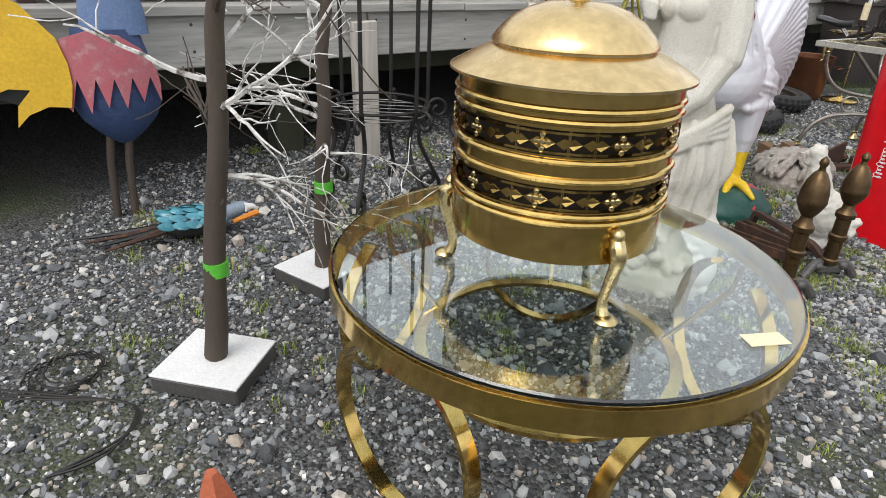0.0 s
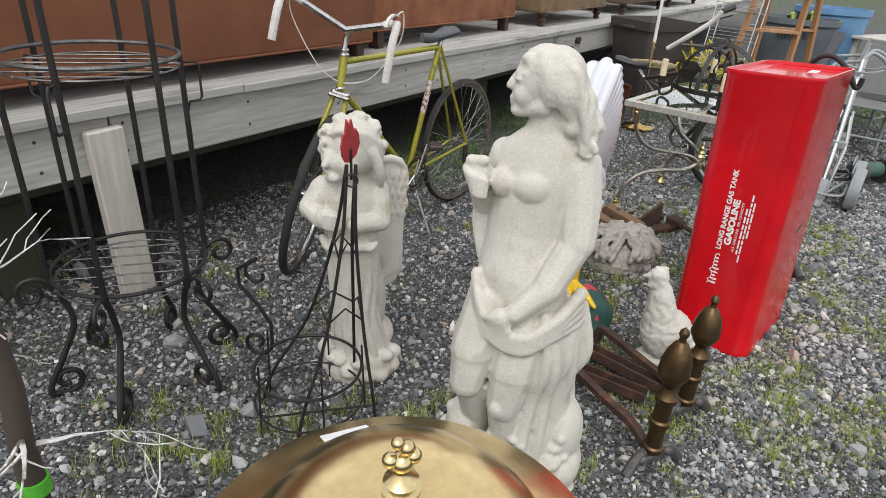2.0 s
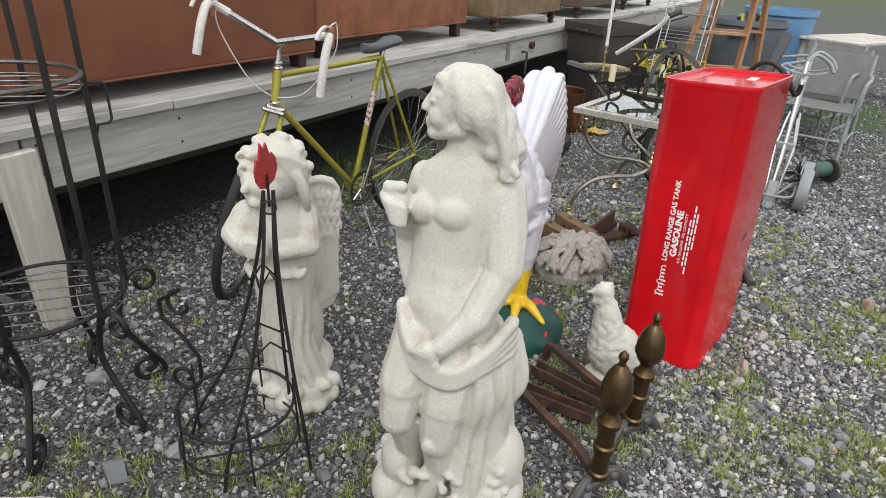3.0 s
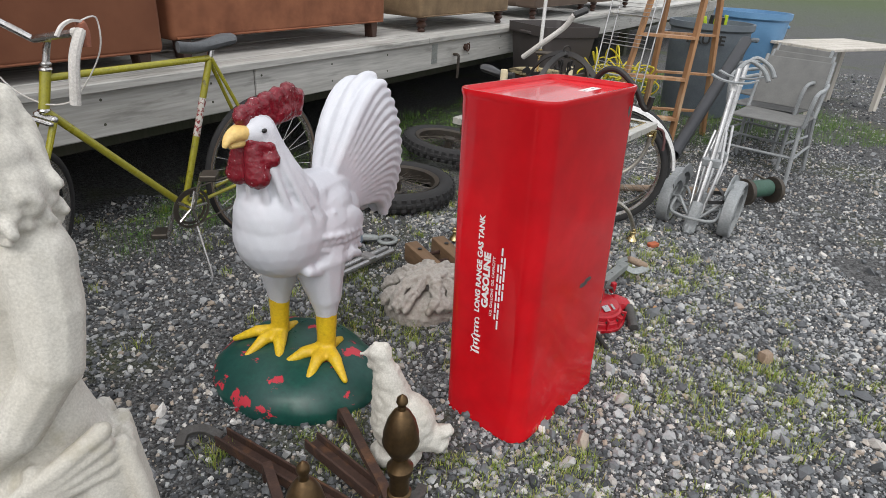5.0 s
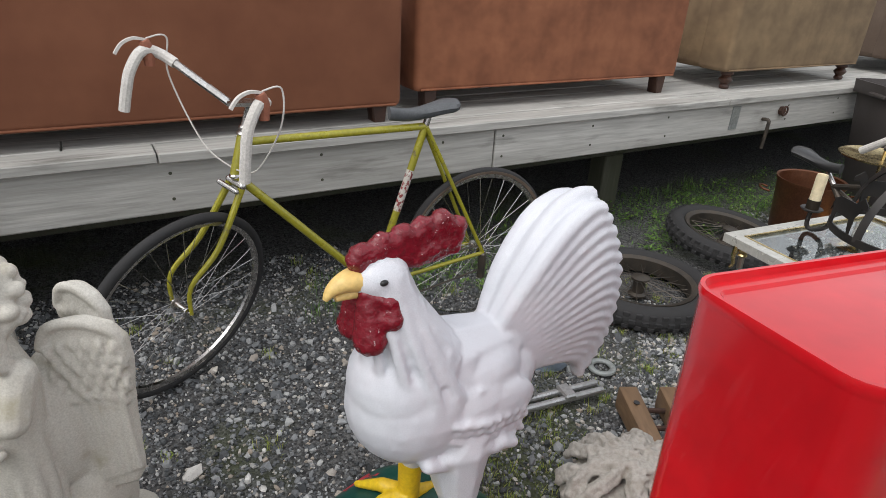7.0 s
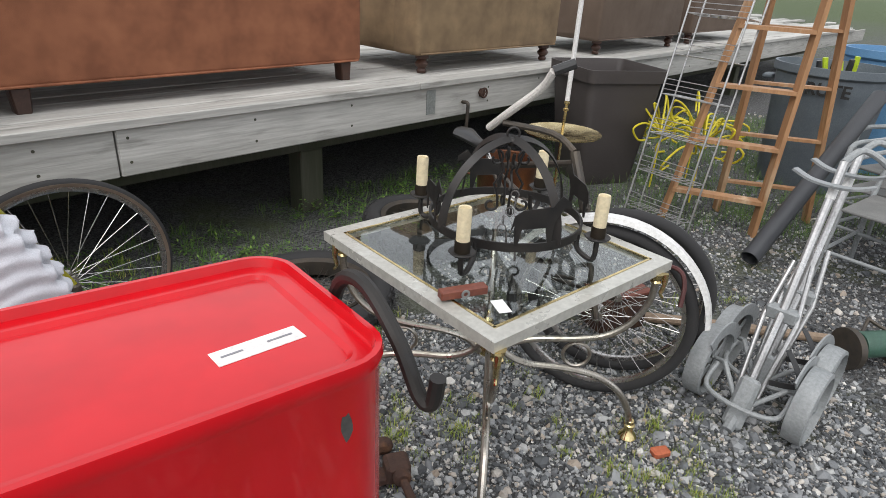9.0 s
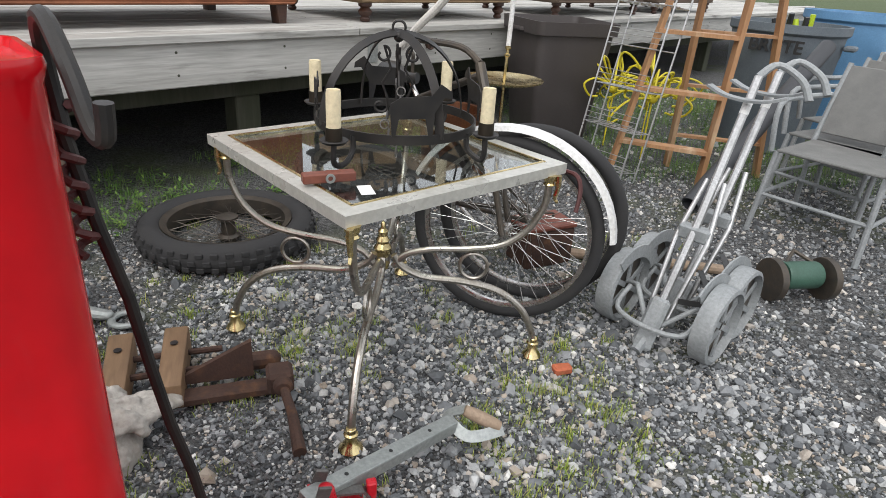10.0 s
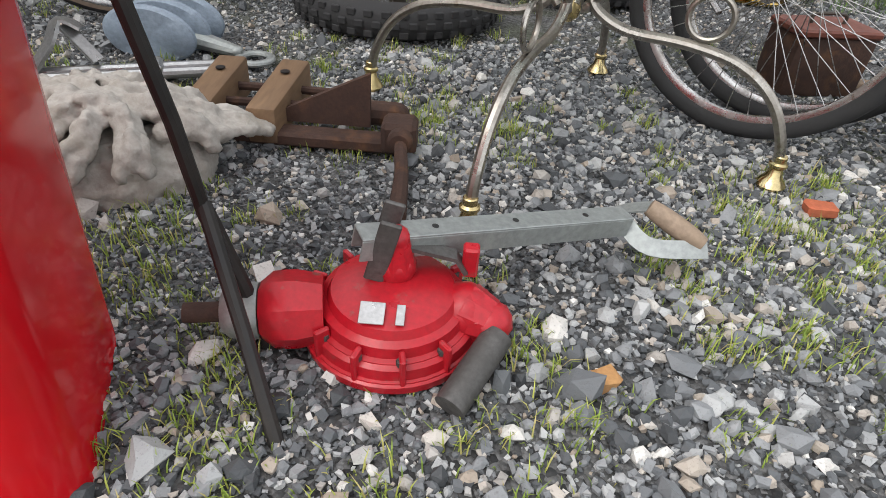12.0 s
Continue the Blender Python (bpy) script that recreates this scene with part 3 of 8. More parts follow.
def lock(bm, pts, r0, r1, wave=0.0, n=6, phase=0.0):
    """A carved lock of hair or fold of cloth."""
    c = curve([Vector(p) for p in pts], n)
    m = len(c)
    c = [p + Vector((0, 0, wave * math.sin(i * 0.9 + phase))) for i, p in enumerate(c)]
    sweep(bm, c, [r0 + (r1 - r0) * i / (m - 1) for i in range(m)], 8)
    ball(bm, c[0], r0, sub=1)
    ball(bm, c[-1], r1, sub=1)


def woman_statue():
    bm, r = bmesh.new(), random.Random(5)
    B, L = lambda c, s: ball(bm, c, s, sub=3), lambda a, b, ra, rb: limb(bm, a, b, ra, rb)
    # head in profile: skull, face, nose, lips, chin, jaw
    B((-0.028, 0.0, 1.118), (0.066, 0.058, 0.07))
    B((-0.055, -0.005, 1.092), (0.041, 0.044, 0.056))
    L((-0.092, -0.012, 1.121), (-0.1005, -0.014, 1.099), 0.006, 0.0095)
    B((-0.09, -0.012, 1.0745), (0.011, 0.016, 0.005))
    B((-0.088, -0.012, 1.0645), (0.011, 0.015, 0.0055))
    B((-0.076, -0.009, 1.049), (0.02, 0.024, 0.017))
    L((-0.086, -0.026, 1.13), (-0.06, -0.046, 1.128), 0.006, 0.006)
    B((-0.08, -0.036, 1.117), (0.011, 0.009, 0.0055))
    B((-0.064, -0.03, 1.086), (0.026, 0.019, 0.026))
    L((-0.07, -0.014, 1.05), (-0.02, -0.036, 1.066), 0.018, 0.022)
    # hair: a smooth cap, then waved locks drawn back into a low knot
    B((-0.004, 0.002, 1.128), (0.063, 0.061, 0.061))
    B((-0.028, 0.0, 1.15), (0.052, 0.05, 0.04))
    for k in range(7):
        f = k / 6
        y = -0.05 - 0.012 * math.sin(math.pi * f)
        lock(bm, [(-0.075 + 0.05 * f, -0.03 - 0.012 * f, 1.16 + 0.012 * f), (-0.038 + 0.05 * f, y, 1.128 + 0.026 * f), (-0.012 + 0.045 * f, y - 0.006, 1.088 + 0.03 * f), (0.03 + 0.025 * f, -0.045, 1.062 + 0.022 * f), (0.08, -0.015, 1.03 + 0.02 * f)], 0.0085, 0.013, 0.006, 6, k * 1.7)
    for k in range(5):
        f = k / 4
        lock(bm, [(-0.07 + 0.09 * f, 0.03, 1.165), (-0.02 + 0.06 * f, 0.055, 1.13), (0.03, 0.055, 1.08), (0.08, 0.03, 1.04)], 0.009, 0.013, 0.005, 5, k)
    B((0.05, 0.0, 1.072), (0.04, 0.052, 0.04))
    B((0.07, 0.004, 1.03), (0.036, 0.045, 0.045))
    B((0.045, -0.02, 1.03), (0.03, 0.03, 0.03))
    for k in range(6):
        f = k / 5
        lock(bm, [(0.03 + 0.012 * k, -0.045 + 0.006 * k, 1.075 - 0.004 * k), (0.075 + 0.006 * k, -0.042 + 0.008 * k, 1.05 - 0.008 * k), (0.09 - 0.006 * k, -0.032 + 0.006 * k, 1.005), (0.072 + 0.006 * k, -0.03 + 0.01 * k, 0.972 + 0.006 * (k % 3))], 0.012, 0.008, 0.003, 5, k * 2.1)
    for k in range(10):
        f = k / 9
        y = -0.062 + 0.124 * f
        lock(bm, [(-0.005, 0.7 * y, 1.168), (0.035, 0.9 * y, 1.148), (0.058, 0.95 * y, 1.1), (0.068 + 0.008 * (k % 3), 0.9 * y, 1.05), (0.08 - 0.008 * (k % 2), 0.75 * y, 1.005), (0.076, 0.65 * y, 0.98 + 0.01 * (k % 3))], 0.009, 0.012, 0.006, 7, k * 2.3)
        c = Vector((0.082 - 0.006 * (k % 2), 0.75 * y, 0.985 + 0.022 * (k % 3)))
        lock(bm, [c + Vector((0.016 * math.cos(q) + 0.004, 0.006 * math.sin(k), 0.017 * math.sin(q))) for q in (0, 1.3, 2.6, 3.9, 5.2)], 0.009, 0.006, 0, 4)
    # neck, trunk
    stack(bm, [(-0.01, 0.002, 1.075, 0.04, 0.038), (-0.008, 0.003, 1.035, 0.044, 0.041), (-0.006, 0.006, 1.01, 0.053, 0.046), (-0.004, 0.01, 0.99, 0.078, 0.055), (-0.004, 0.012, 0.968, 0.103, 0.062), (-0.006, 0.01, 0.925, 0.117, 0.068),
               (-0.013, 0.006, 0.875, 0.108, 0.07), (-0.02, 0.005, 0.82, 0.102, 0.068), (-0.026, 0.004, 0.765, 0.097, 0.066), (-0.03, 0.0, 0.71, 0.098, 0.07), (-0.03, -0.004, 0.655, 0.105, 0.08), (-0.022, 0.0, 0.6, 0.115, 0.086), (-0.01, 0.008, 0.545, 0.127, 0.088), (0.0, 0.012, 0.47, 0.12, 0.08)])
    B((-0.022, -0.043, 0.885), (0.046, 0.034, 0.042))
    B((-0.088, -0.032, 0.885), (0.038, 0.032, 0.038))
    # arm folded across the waist
    L((0.07, 0.004, 0.93), (0.088, -0.012, 0.85), 0.055, 0.05)
    L((0.088, -0.012, 0.85), (0.094, -0.035, 0.762), 0.05, 0.045)
    L((0.094, -0.035, 0.762), (0.045, -0.085, 0.655), 0.042, 0.037)
    L((0.045, -0.085, 0.655), (-0.02, -0.112, 0.588), 0.036, 0.026)
    B((-0.048, -0.116, 0.572), (0.036, 0.02, 0.027))
    for k in range(4):
        lock(bm, [(-0.052 + 0.008 * k, -0.127, 0.582 - 0.012 * k), (-0.08 + 0.009 * k, -0.122, 0.57 - 0.013 * k), (-0.097 + 0.012 * k, -0.106, 0.556 - 0.014 * k)], 0.0088, 0.0068, 0, 3)
    # raised arm and closed hand
    L((-0.1, 0.025, 0.938), (-0.142, 0.035, 0.8), 0.036, 0.032)
    L((-0.142, 0.035, 0.8), (-0.148, -0.03, 0.875), 0.031, 0.024)
    B((-0.15, -0.04, 0.905), (0.034, 0.03, 0.03))
    L((-0.165, -0.05, 0.93), (-0.133, -0.058, 0.936), 0.015, 0.012)
    for k in range(4):
        lock(bm, [(-0.178 + 0.006 * k, -0.05, 0.912 - 0.014 * k), (-0.16 + 0.004 * k, -0.07, 0.902 - 0.014 * k), (-0.125, -0.068, 0.892 - 0.012 * k)], 0.0105, 0.009, 0, 3)
    # cloth falling behind the raised arm
    for k in range(3):
        lock(bm, [(-0.125 - 0.012 * k, 0.03, 0.84), (-0.134 - 0.01 * k, 0.03, 0.76), (-0.118 - 0.006 * k, 0.02, 0.66)], 0.014, 0.017)
    # bare knee forward, standing leg, foot
    L((-0.078, -0.02, 0.565), (-0.116, -0.075, 0.44), 0.076, 0.062)
    L((-0.116, -0.075, 0.44), (-0.123, -0.1, 0.352), 0.06, 0.045)
    L((-0.118, -0.085, 0.345), (-0.09, -0.015, 0.14), 0.044, 0.036)
    L((0.005, -0.035, 0.53), (-0.008, -0.075, 0.4), 0.078, 0.064)
    L((-0.008, -0.075, 0.4), (-0.02, -0.092, 0.295), 0.062, 0.047)
    B((-0.032, -0.128, 0.3), (0.024, 0.014, 0.026))
    L((-0.02, -0.085, 0.29), (-0.012, -0.075, 0.21), 0.046, 0.044)
    L((-0.012, -0.075, 0.21), (-0.045, -0.09, 0.08), 0.042, 0.029)
    L((-0.05, -0.095, 0.065), (-0.1, -0.15, 0.045), 0.03, 0.02)
    # cloth rolled over the hips and hanging in folds to the rock
    for k in range(4):
        lock(bm, [(-0.132, -0.045, 0.645 - 0.03 * k), (-0.09, -0.1, 0.56 - 0.014 * k), (0.0, -0.118, 0.525 - 0.012 * k), (0.075, -0.085, 0.57 - 0.014 * k), (0.128, -0.01, 0.618 - 0.028 * k)], 0.016, 0.017, 0.0, 6)
    for k in range(7):
        f = k / 6
        x = 0.05 + 0.085 * f
        y = -0.085 + 0.1 * f
        lock(bm, [(x, y, 0.575), (x + 0.022 + 0.01 * math.sin(k * 2.3), y - 0.008, 0.44), (x + 0.02 * math.sin(k * 1.9), y + 0.004, 0.31), (x - 0.012 + 0.03 * math.sin(k * 1.1), y - 0.015, 0.18), (x + 0.01, y - 0.02, 0.08)], 0.015, 0.021, 0, 6)
        lock(bm, [(x + 0.01, y + 0.01, 0.56), (x - 0.03 + 0.02 * math.sin(k), y - 0.01, 0.36), (x - 0.05, y - 0.004, 0.22)], 0.011, 0.008, 0, 6)
    stack(bm, [(0.05, 0.02, 0.56, 0.09, 0.07), (0.07, 0.02, 0.44, 0.085, 0.075), (0.06, 0.015, 0.3, 0.085, 0.075), (0.07, 0.01, 0.16, 0.1, 0.085), (0.06, 0.01, 0.03, 0.12, 0.1)])
    for k in range(6):
        a = radians(20 + 28 * k)
        lock(bm, [(0.0 + 0.12 * math.cos(a), 0.02 + 0.08 * math.sin(a), 0.56), (0.02 + 0.12 * math.cos(a), 0.02 + 0.085 * math.sin(a), 0.33), (0.03 + 0.14 * math.cos(a), 0.02 + 0.11 * math.sin(a), 0.08)], 0.018, 0.024)
    # the rough rock underfoot
    stack(bm, [(0.0, 0.0, -0.02, 0.19, 0.165), (0.0, 0.0, 0.03, 0.198, 0.17), (0.0, 0.0, 0.07, 0.18, 0.155), (0.0, 0.0, 0.1, 0.12, 0.1)], 32)
    B((-0.125, -0.02, 0.15), (0.06, 0.075, 0.085))
    B((-0.095, 0.0, 0.22), (0.045, 0.05, 0.06))
    B((-0.15, -0.04, 0.07), (0.055, 0.08, 0.06))
    B((0.135, 0.02, 0.16), (0.065, 0.09, 0.11))
    B((0.15, 0.0, 0.07), (0.06, 0.1, 0.07))
    for k in range(90):
        a = 2 * math.pi * k / 90
        z = r.uniform(0.0, 0.2)
        q = r.uniform(0.92, 1.06) * (1 - 0.9 * max(0, z - 0.05))
        s = r.uniform(0.012, 0.026)
        B((0.185 * q * math.cos(a), 0.158 * q * math.sin(a) * (1 - z), z), (s, s * r.uniform(0.8, 1.2), s * r.uniform(0.7, 1.1)))
    ob = sculpted("statue", bm, CAST_STONE, 0.0048, 1, 0.0028, 0.03)
    ob.matrix_basis = at(0.617, 1.548, 0, -21.8) @ Matrix.Scale(1.012, 4)
    return tagged(ob, "white cast-stone draped classical garden statue on gravel", "statue")


def angel_statue():
    bm, r = bmesh.new(), random.Random(8)
    B, L = lambda c, s: ball(bm, c, s, sub=3), lambda a, b, ra, rb: limb(bm, a, b, ra, rb)
    B((-0.018, -0.004, 0.805), (0.086, 0.082, 0.092))
    # face turned down and aside
    B((-0.075, -0.05, 0.775), (0.032, 0.034, 0.04))
    B((-0.035, -0.07, 0.77), (0.04, 0.026, 0.042))
    L((-0.085, -0.074, 0.79), (-0.095, -0.084, 0.772), 0.009, 0.011)
    B((-0.07, -0.07, 0.732), (0.022, 0.022, 0.018))
    B((-0.085, -0.066, 0.748), (0.016, 0.014, 0.006))
    # hair combed across in waves, curls at the temple
    for k in range(9):
        f = k / 8
        lock(bm, [(-0.07 + 0.012 * k, -0.055 - 0.01 * math.sin(math.pi * f), 0.872 - 0.006 * abs(k - 3)), (-0.02 + 0.01 * k, -0.078 + 0.018 * f, 0.872 - 0.012 * k), (0.035 + 0.004 * k, -0.06 + 0.02 * f, 0.845 - 0.017 * k), (0.062, -0.02 + 0.01 * f, 0.815 - 0.015 * k)], 0.011, 0.012, 0.004, 5, k * 1.4)
    for k in range(46):
        a, e = r.uniform(-0.3, math.pi + 0.3), r.uniform(-0.5, 1.35)
        p = Vector((-0.018 + 0.085 * math.cos(a) * math.cos(e), 0.082 * math.sin(a) * math.cos(e), 0.81 + 0.088 * math.sin(e)))
        s = r.uniform(0.014, 0.022)
        B(p, (s, s, s * 0.8))
    for k in range(5):
        c = Vector((-0.098 + 0.004 * k, -0.03 - 0.012 * (k % 2), 0.85 - 0.032 * k))
        lock(bm, [c + Vector((0.014 * math.cos(q), -0.012, 0.014 * math.sin(q))) for q in (0, 1.6, 3.1, 4.7, 6.0)], 0.0075, 0.006, 0, 4)
    # slim gowned body
    stack(bm, [(-0.02, 0.0, 0.73, 0.045, 0.045), (-0.022, 0.0, 0.69, 0.075, 0.055), (-0.024, 0.0, 0.65, 0.098, 0.065), (-0.022, -0.002, 0.58, 0.094, 0.068), (-0.022, -0.004, 0.51, 0.086, 0.066), (-0.02, -0.004, 0.43, 0.08, 0.062), (-0.02, 0.0, 0.33, 0.072, 0.058), (-0.018, 0.0, 0.22, 0.07, 0.058), (-0.01, 0.0, 0.14, 0.078, 0.066), (0.0, 0.0, 0.03, 0.09, 0.075)])
    L((-0.105, 0.0, 0.67), (-0.145, -0.02, 0.615), 0.042, 0.038)
    L((-0.145, -0.02, 0.615), (-0.108, -0.08, 0.6), 0.036, 0.03)
    B((-0.092, -0.095, 0.612), (0.036, 0.026, 0.032))
    for k in range(4):
        lock(bm, [(-0.1, -0.112, 0.63 - 0.013 * k), (-0.07, -0.116, 0.625 - 0.013 * k), (-0.048, -0.1, 0.618 - 0.011 * k)], 0.009, 0.007, 0, 3)
    L((0.055, 0.0, 0.665), (0.066, -0.04, 0.58), 0.038, 0.033)
    L((0.066, -0.04, 0.58), (-0.01, -0.09, 0.585), 0.031, 0.025)
    for k in range(5):
        lock(bm, [(-0.11 + 0.03 * k, -0.055, 0.53 - 0.01 * (k % 2)), (-0.09 + 0.03 * k, -0.075, 0.5), (-0.05 + 0.025 * k, -0.068, 0.515)], 0.014, 0.012, 0, 4)
    for k in range(13):
        a = 2 * math.pi * k / 13
        c, s = math.cos(a), math.sin(a)
        lock(bm, [(-0.022 + 0.078 * c, 0.058 * s, 0.52), (-0.02 + 0.072 * math.cos(a + 0.15), 0.054 * math.sin(a + 0.15), 0.36), (-0.016 + 0.07 * math.cos(a - 0.1), 0.056 * math.sin(a - 0.1), 0.22), (0.088 * c, 0.074 * s, 0.09)], 0.011, 0.016, 0, 5)
    stack(bm, [(0, 0, -0.02, 0.125, 0.105), (0, 0, 0.03, 0.13, 0.11), (0, 0, 0.075, 0.115, 0.095), (0, 0, 0.11, 0.08, 0.065)], 28)
    for k in range(20):
        a = 2 * math.pi * k / 20
        s = r.uniform(0.02, 0.036)
        B((0.112 * math.cos(a), 0.092 * math.sin(a), r.uniform(0.0, 0.085)), (s, s, s * 0.8))
    # folded wings, long feathers under rows of short ones
    for (wx, wy, top, slant) in ((0.0, 0.175, 0.03, -0.75), (-0.085, 0.215, 0.05, -0.1)):
        W = lambda x, y, z: (x + wx, y + wy + slant * (0.15 - x), z + top * (z - 0.26) / 0.44)
        rows = ((0.08, 0.706, 0.022, 0.014), (0.085, 0.69, 0.05, 0.02), (0.09, 0.655, 0.066, 0.024), (0.094, 0.6, 0.066, 0.024), (0.096, 0.53, 0.056, 0.022), (0.097, 0.45, 0.05, 0.02), (0.098, 0.36, 0.046, 0.018), (0.1, 0.3, 0.042, 0.016), (0.1, 0.262, 0.026, 0.01))
        made = len(bm.verts)
        stack(bm, [(x, 0.0, z, rx, ry) for x, z, rx, ry in rows])
        bm.verts.ensure_lookup_table()
        for v in bm.verts[made:]:
            v.co = W(*v.co)
        lock(bm, [W(*p) for p in ((0.03, -0.012, 0.65), (0.05, -0.014, 0.695), (0.1, -0.014, 0.697), (0.142, -0.01, 0.66), (0.15, -0.006, 0.6))], 0.013, 0.011, 0, 5)
        for row in range(5):
            for k in range(6):
                x, z = 0.042 + 0.02 * k + 0.008 * (row % 2), 0.665 - 0.03 * row - 0.006 * abs(k - 2)
                lock(bm, [W(x, -0.018, z), W(x + 0.003, -0.024, z - 0.014), W(x + 0.005, -0.018, z - 0.03)], 0.0085, 0.0065, 0, 3)
        for k in range(6):
            x = 0.056 + 0.016 * k
            lock(bm, [W(x, -0.016, 0.53), W(x + 0.002, -0.016, 0.42), W(x + 0.004, -0.012, 0.285 + 0.005 * k)], 0.008, 0.007, 0, 5)
    B((0.0, 0.11, 0.45), (0.075, 0.12, 0.2))
    B((0.01, 0.14, 0.05), (0.11, 0.13, 0.06))
    B((0.02, 0.12, 0.2), (0.07, 0.1, 0.16))
    ob = sculpted("angel_statue", bm, CAST_STONE, 0.0048, 1, 0.003, 0.025)
    ob.matrix_basis = at(0.185, 2.045, 0, -1.8) @ Matrix.Scale(1.02, 4)
    return tagged(ob, "small white cast-stone angel statue with folded wings", "statue")


def rooster():
    out = []
    bm = bmesh.new()
    B, L = lambda c, s: ball(bm, c, s, sub=3), lambda a, b, ra, rb: limb(bm, a, b, ra, rb)
    # full breast, back and belly
    B((0.075, 0, 0.575), (0.15, 0.125, 0.155))
    B((0.105, 0, 0.63), (0.115, 0.108, 0.13))
    B((-0.03, 0, 0.555), (0.18, 0.132, 0.14))
    B((-0.15, 0, 0.56), (0.13, 0.09, 0.11))
    B((-0.05, 0, 0.61), (0.17, 0.112, 0.1))
    L((0.0, 0, 0.645), (-0.17, 0, 0.645), 0.1, 0.066)
    # neck and head
    L((0.07, 0, 0.68), (0.13, 0, 0.82), 0.105, 0.07)
    L((0.13, 0, 0.82), (0.15, 0, 0.9), 0.07, 0.053)
    B((0.158, 0, 0.908), (0.062, 0.047, 0.05))
    for s in (-1, 1):
        # thighs
        L((0.0, s * 0.062, 0.47), (0.0, s * 0.083, 0.33), 0.085, 0.052)
        L((0.0, s * 0.083, 0.33), (0.0, s * 0.086, 0.255), 0.05, 0.033)
        # wing: rows of short feathers over long flight feathers
        B((-0.05, s * 0.096, 0.545), (0.15, 0.034, 0.078))
        for row in range(4):
            for k in range(7):
                x, z = 0.055 - 0.03 * k - 0.012 * (row % 2), 0.575 - 0.024 * row - 0.006 * k
                y = s * (0.131 - 0.004 * abs(k - 2) - 0.003 * row)
                L((x, y, z), (x - 0.024, y, z - 0.011), 0.0085, 0.0115)
        for k in range(6):
            L((-0.09, s * (0.12 - 0.003 * k), 0.545 - 0.018 * k), (-0.225 + 0.012 * k, s * 0.074, 0.515 - 0.02 * k), 0.011, 0.0085)
        # lower edge of the breast feathers
        for k in range(5):
            L((0.10 - 0.045 * k, s * (0.1 + 0.006 * k), 0.47), (0.065 - 0.045 * k, s * (0.105 + 0.006 * k), 0.452), 0.02, 0.014)
    # long hackle feathers down the neck
    for k in range(26):
        a = 2 * math.pi * (k + 0.5 * (k % 2)) / 26
        c, q = math.cos(a), math.sin(a)
        lock(bm, [(0.135 + 0.058 * c, 0.055 * q, 0.855), (0.11 + 0.084 * c, 0.084 * q, 0.765), (0.078 + 0.11 * c, 0.108 * q, 0.665), (0.066 + 0.125 * c, 0.116 * q, 0.60 + 0.012 * (k % 3))], 0.005, 0.007, 0, 4)
    # saddle feathers run into the tail
    for s in (-1, 1):
        for k in range(5):
            lock(bm, [(0.02 - 0.01 * k, s * (0.04 + 0.017 * k), 0.715 - 0.022 * k), (-0.09, s * (0.04 + 0.014 * k), 0.69 - 0.024 * k), (-0.2, s * (0.03 + 0.01 * k), 0.665 - 0.03 * k)], 0.01, 0.008, 0, 4)
    # the tail: layers of broad sickle feathers sweeping up and back, each tip hooked over
    for s in (-1, 0, 1):
        n = 15
        for k in range(n):
            f = k / (n - 1)
            a = radians(127 + 60 * f)
            ln = 0.425 - 0.15 * f ** 1.4 + (0.015 if s == 0 else -0.008)
            root = Vector((-0.12 - 0.05 * f, s * 0.018, 0.645 - 0.10 * f))
            d = Vector((math.cos(a), 0, math.sin(a)))
            up = Vector((-d.z, 0, d.x)) * -1.0
            bow = Vector((0, s * (0.022 + 0.014 * math.sin(math.pi * f)), 0))
            pts = curve([root, root + d * ln * 0.4 + up * 0.03 + bow, root + d * ln * 0.75 + up * 0.028 + bow * 1.3, root + d * ln * 0.95 - up * 0.008 + bow * 1.2, root + d * (ln + 0.01) - up * 0.055 + bow * 1.1], 5)
            m = len(pts)
            sweep(bm, pts, [0.013 + 0.0115 * math.sin(math.pi * min(0.82, (i + 1) / m)) ** 0.8 for i in range(m)], 8)
    out.append(sculpted("piece", bm, WHITE_PAINT, 0.006, 2, 0.002, 0.03))
    # comb: a tall scalloped blade, highest at the back
    bm = bmesh.new()
    for k in range(30):
        f = k / 29
        x = 0.222 - 0.24 * f
        z = 0.955 + 0.045 * f ** 0.6 + 0.008 * math.sin(f * 33) - 0.03 * max(0, f - 0.85) / 0.15
        limb(bm, (min(x, 0.2), 0, 0.935 - 0.008 * f), (x - 0.012, 0, z), 0.017, 0.0185, 8)
    limb(bm, (0.06, 0, 0.94), (0.0, 0, 0.95), 0.026, 0.02)
    limb(bm, (0.085, 0, 0.925), (0.01, 0, 0.925), 0.02, 0.016)
    out.append(sculpted("piece", bm, COMB_RED, 0.005, 1, 0.008, 0.012))
    bm = bmesh.new()
    for s in (-1, 1):
        limb(bm, (0.195, s * 0.018, 0.872), (0.196, s * 0.028, 0.79), 0.022, 0.035)
        limb(bm, (0.158, s * 0.038, 0.866), (0.16, s * 0.043, 0.836), 0.02, 0.027)
        limb(bm, (0.2, s * 0.018, 0.888), (0.16, s * 0.043, 0.872), 0.015, 0.017)
    out.append(sculpted("piece", bm, COMB_RED, 0.005, 1, 0.006, 0.012))
    bm = bmesh.new()
    sweep(bm, curve([(0.19, 0, 0.912), (0.228, 0, 0.914), (0.256, 0, 0.905), (0.272, 0, 0.886)], 4), [0.03 - 0.0021 * i for i in range(13)], 12)
    sweep(bm, curve([(0.19, 0, 0.89), (0.225, 0, 0.888), (0.252, 0, 0.884)], 4), [0.02 - 0.0017 * i for i in range(9)], 10)
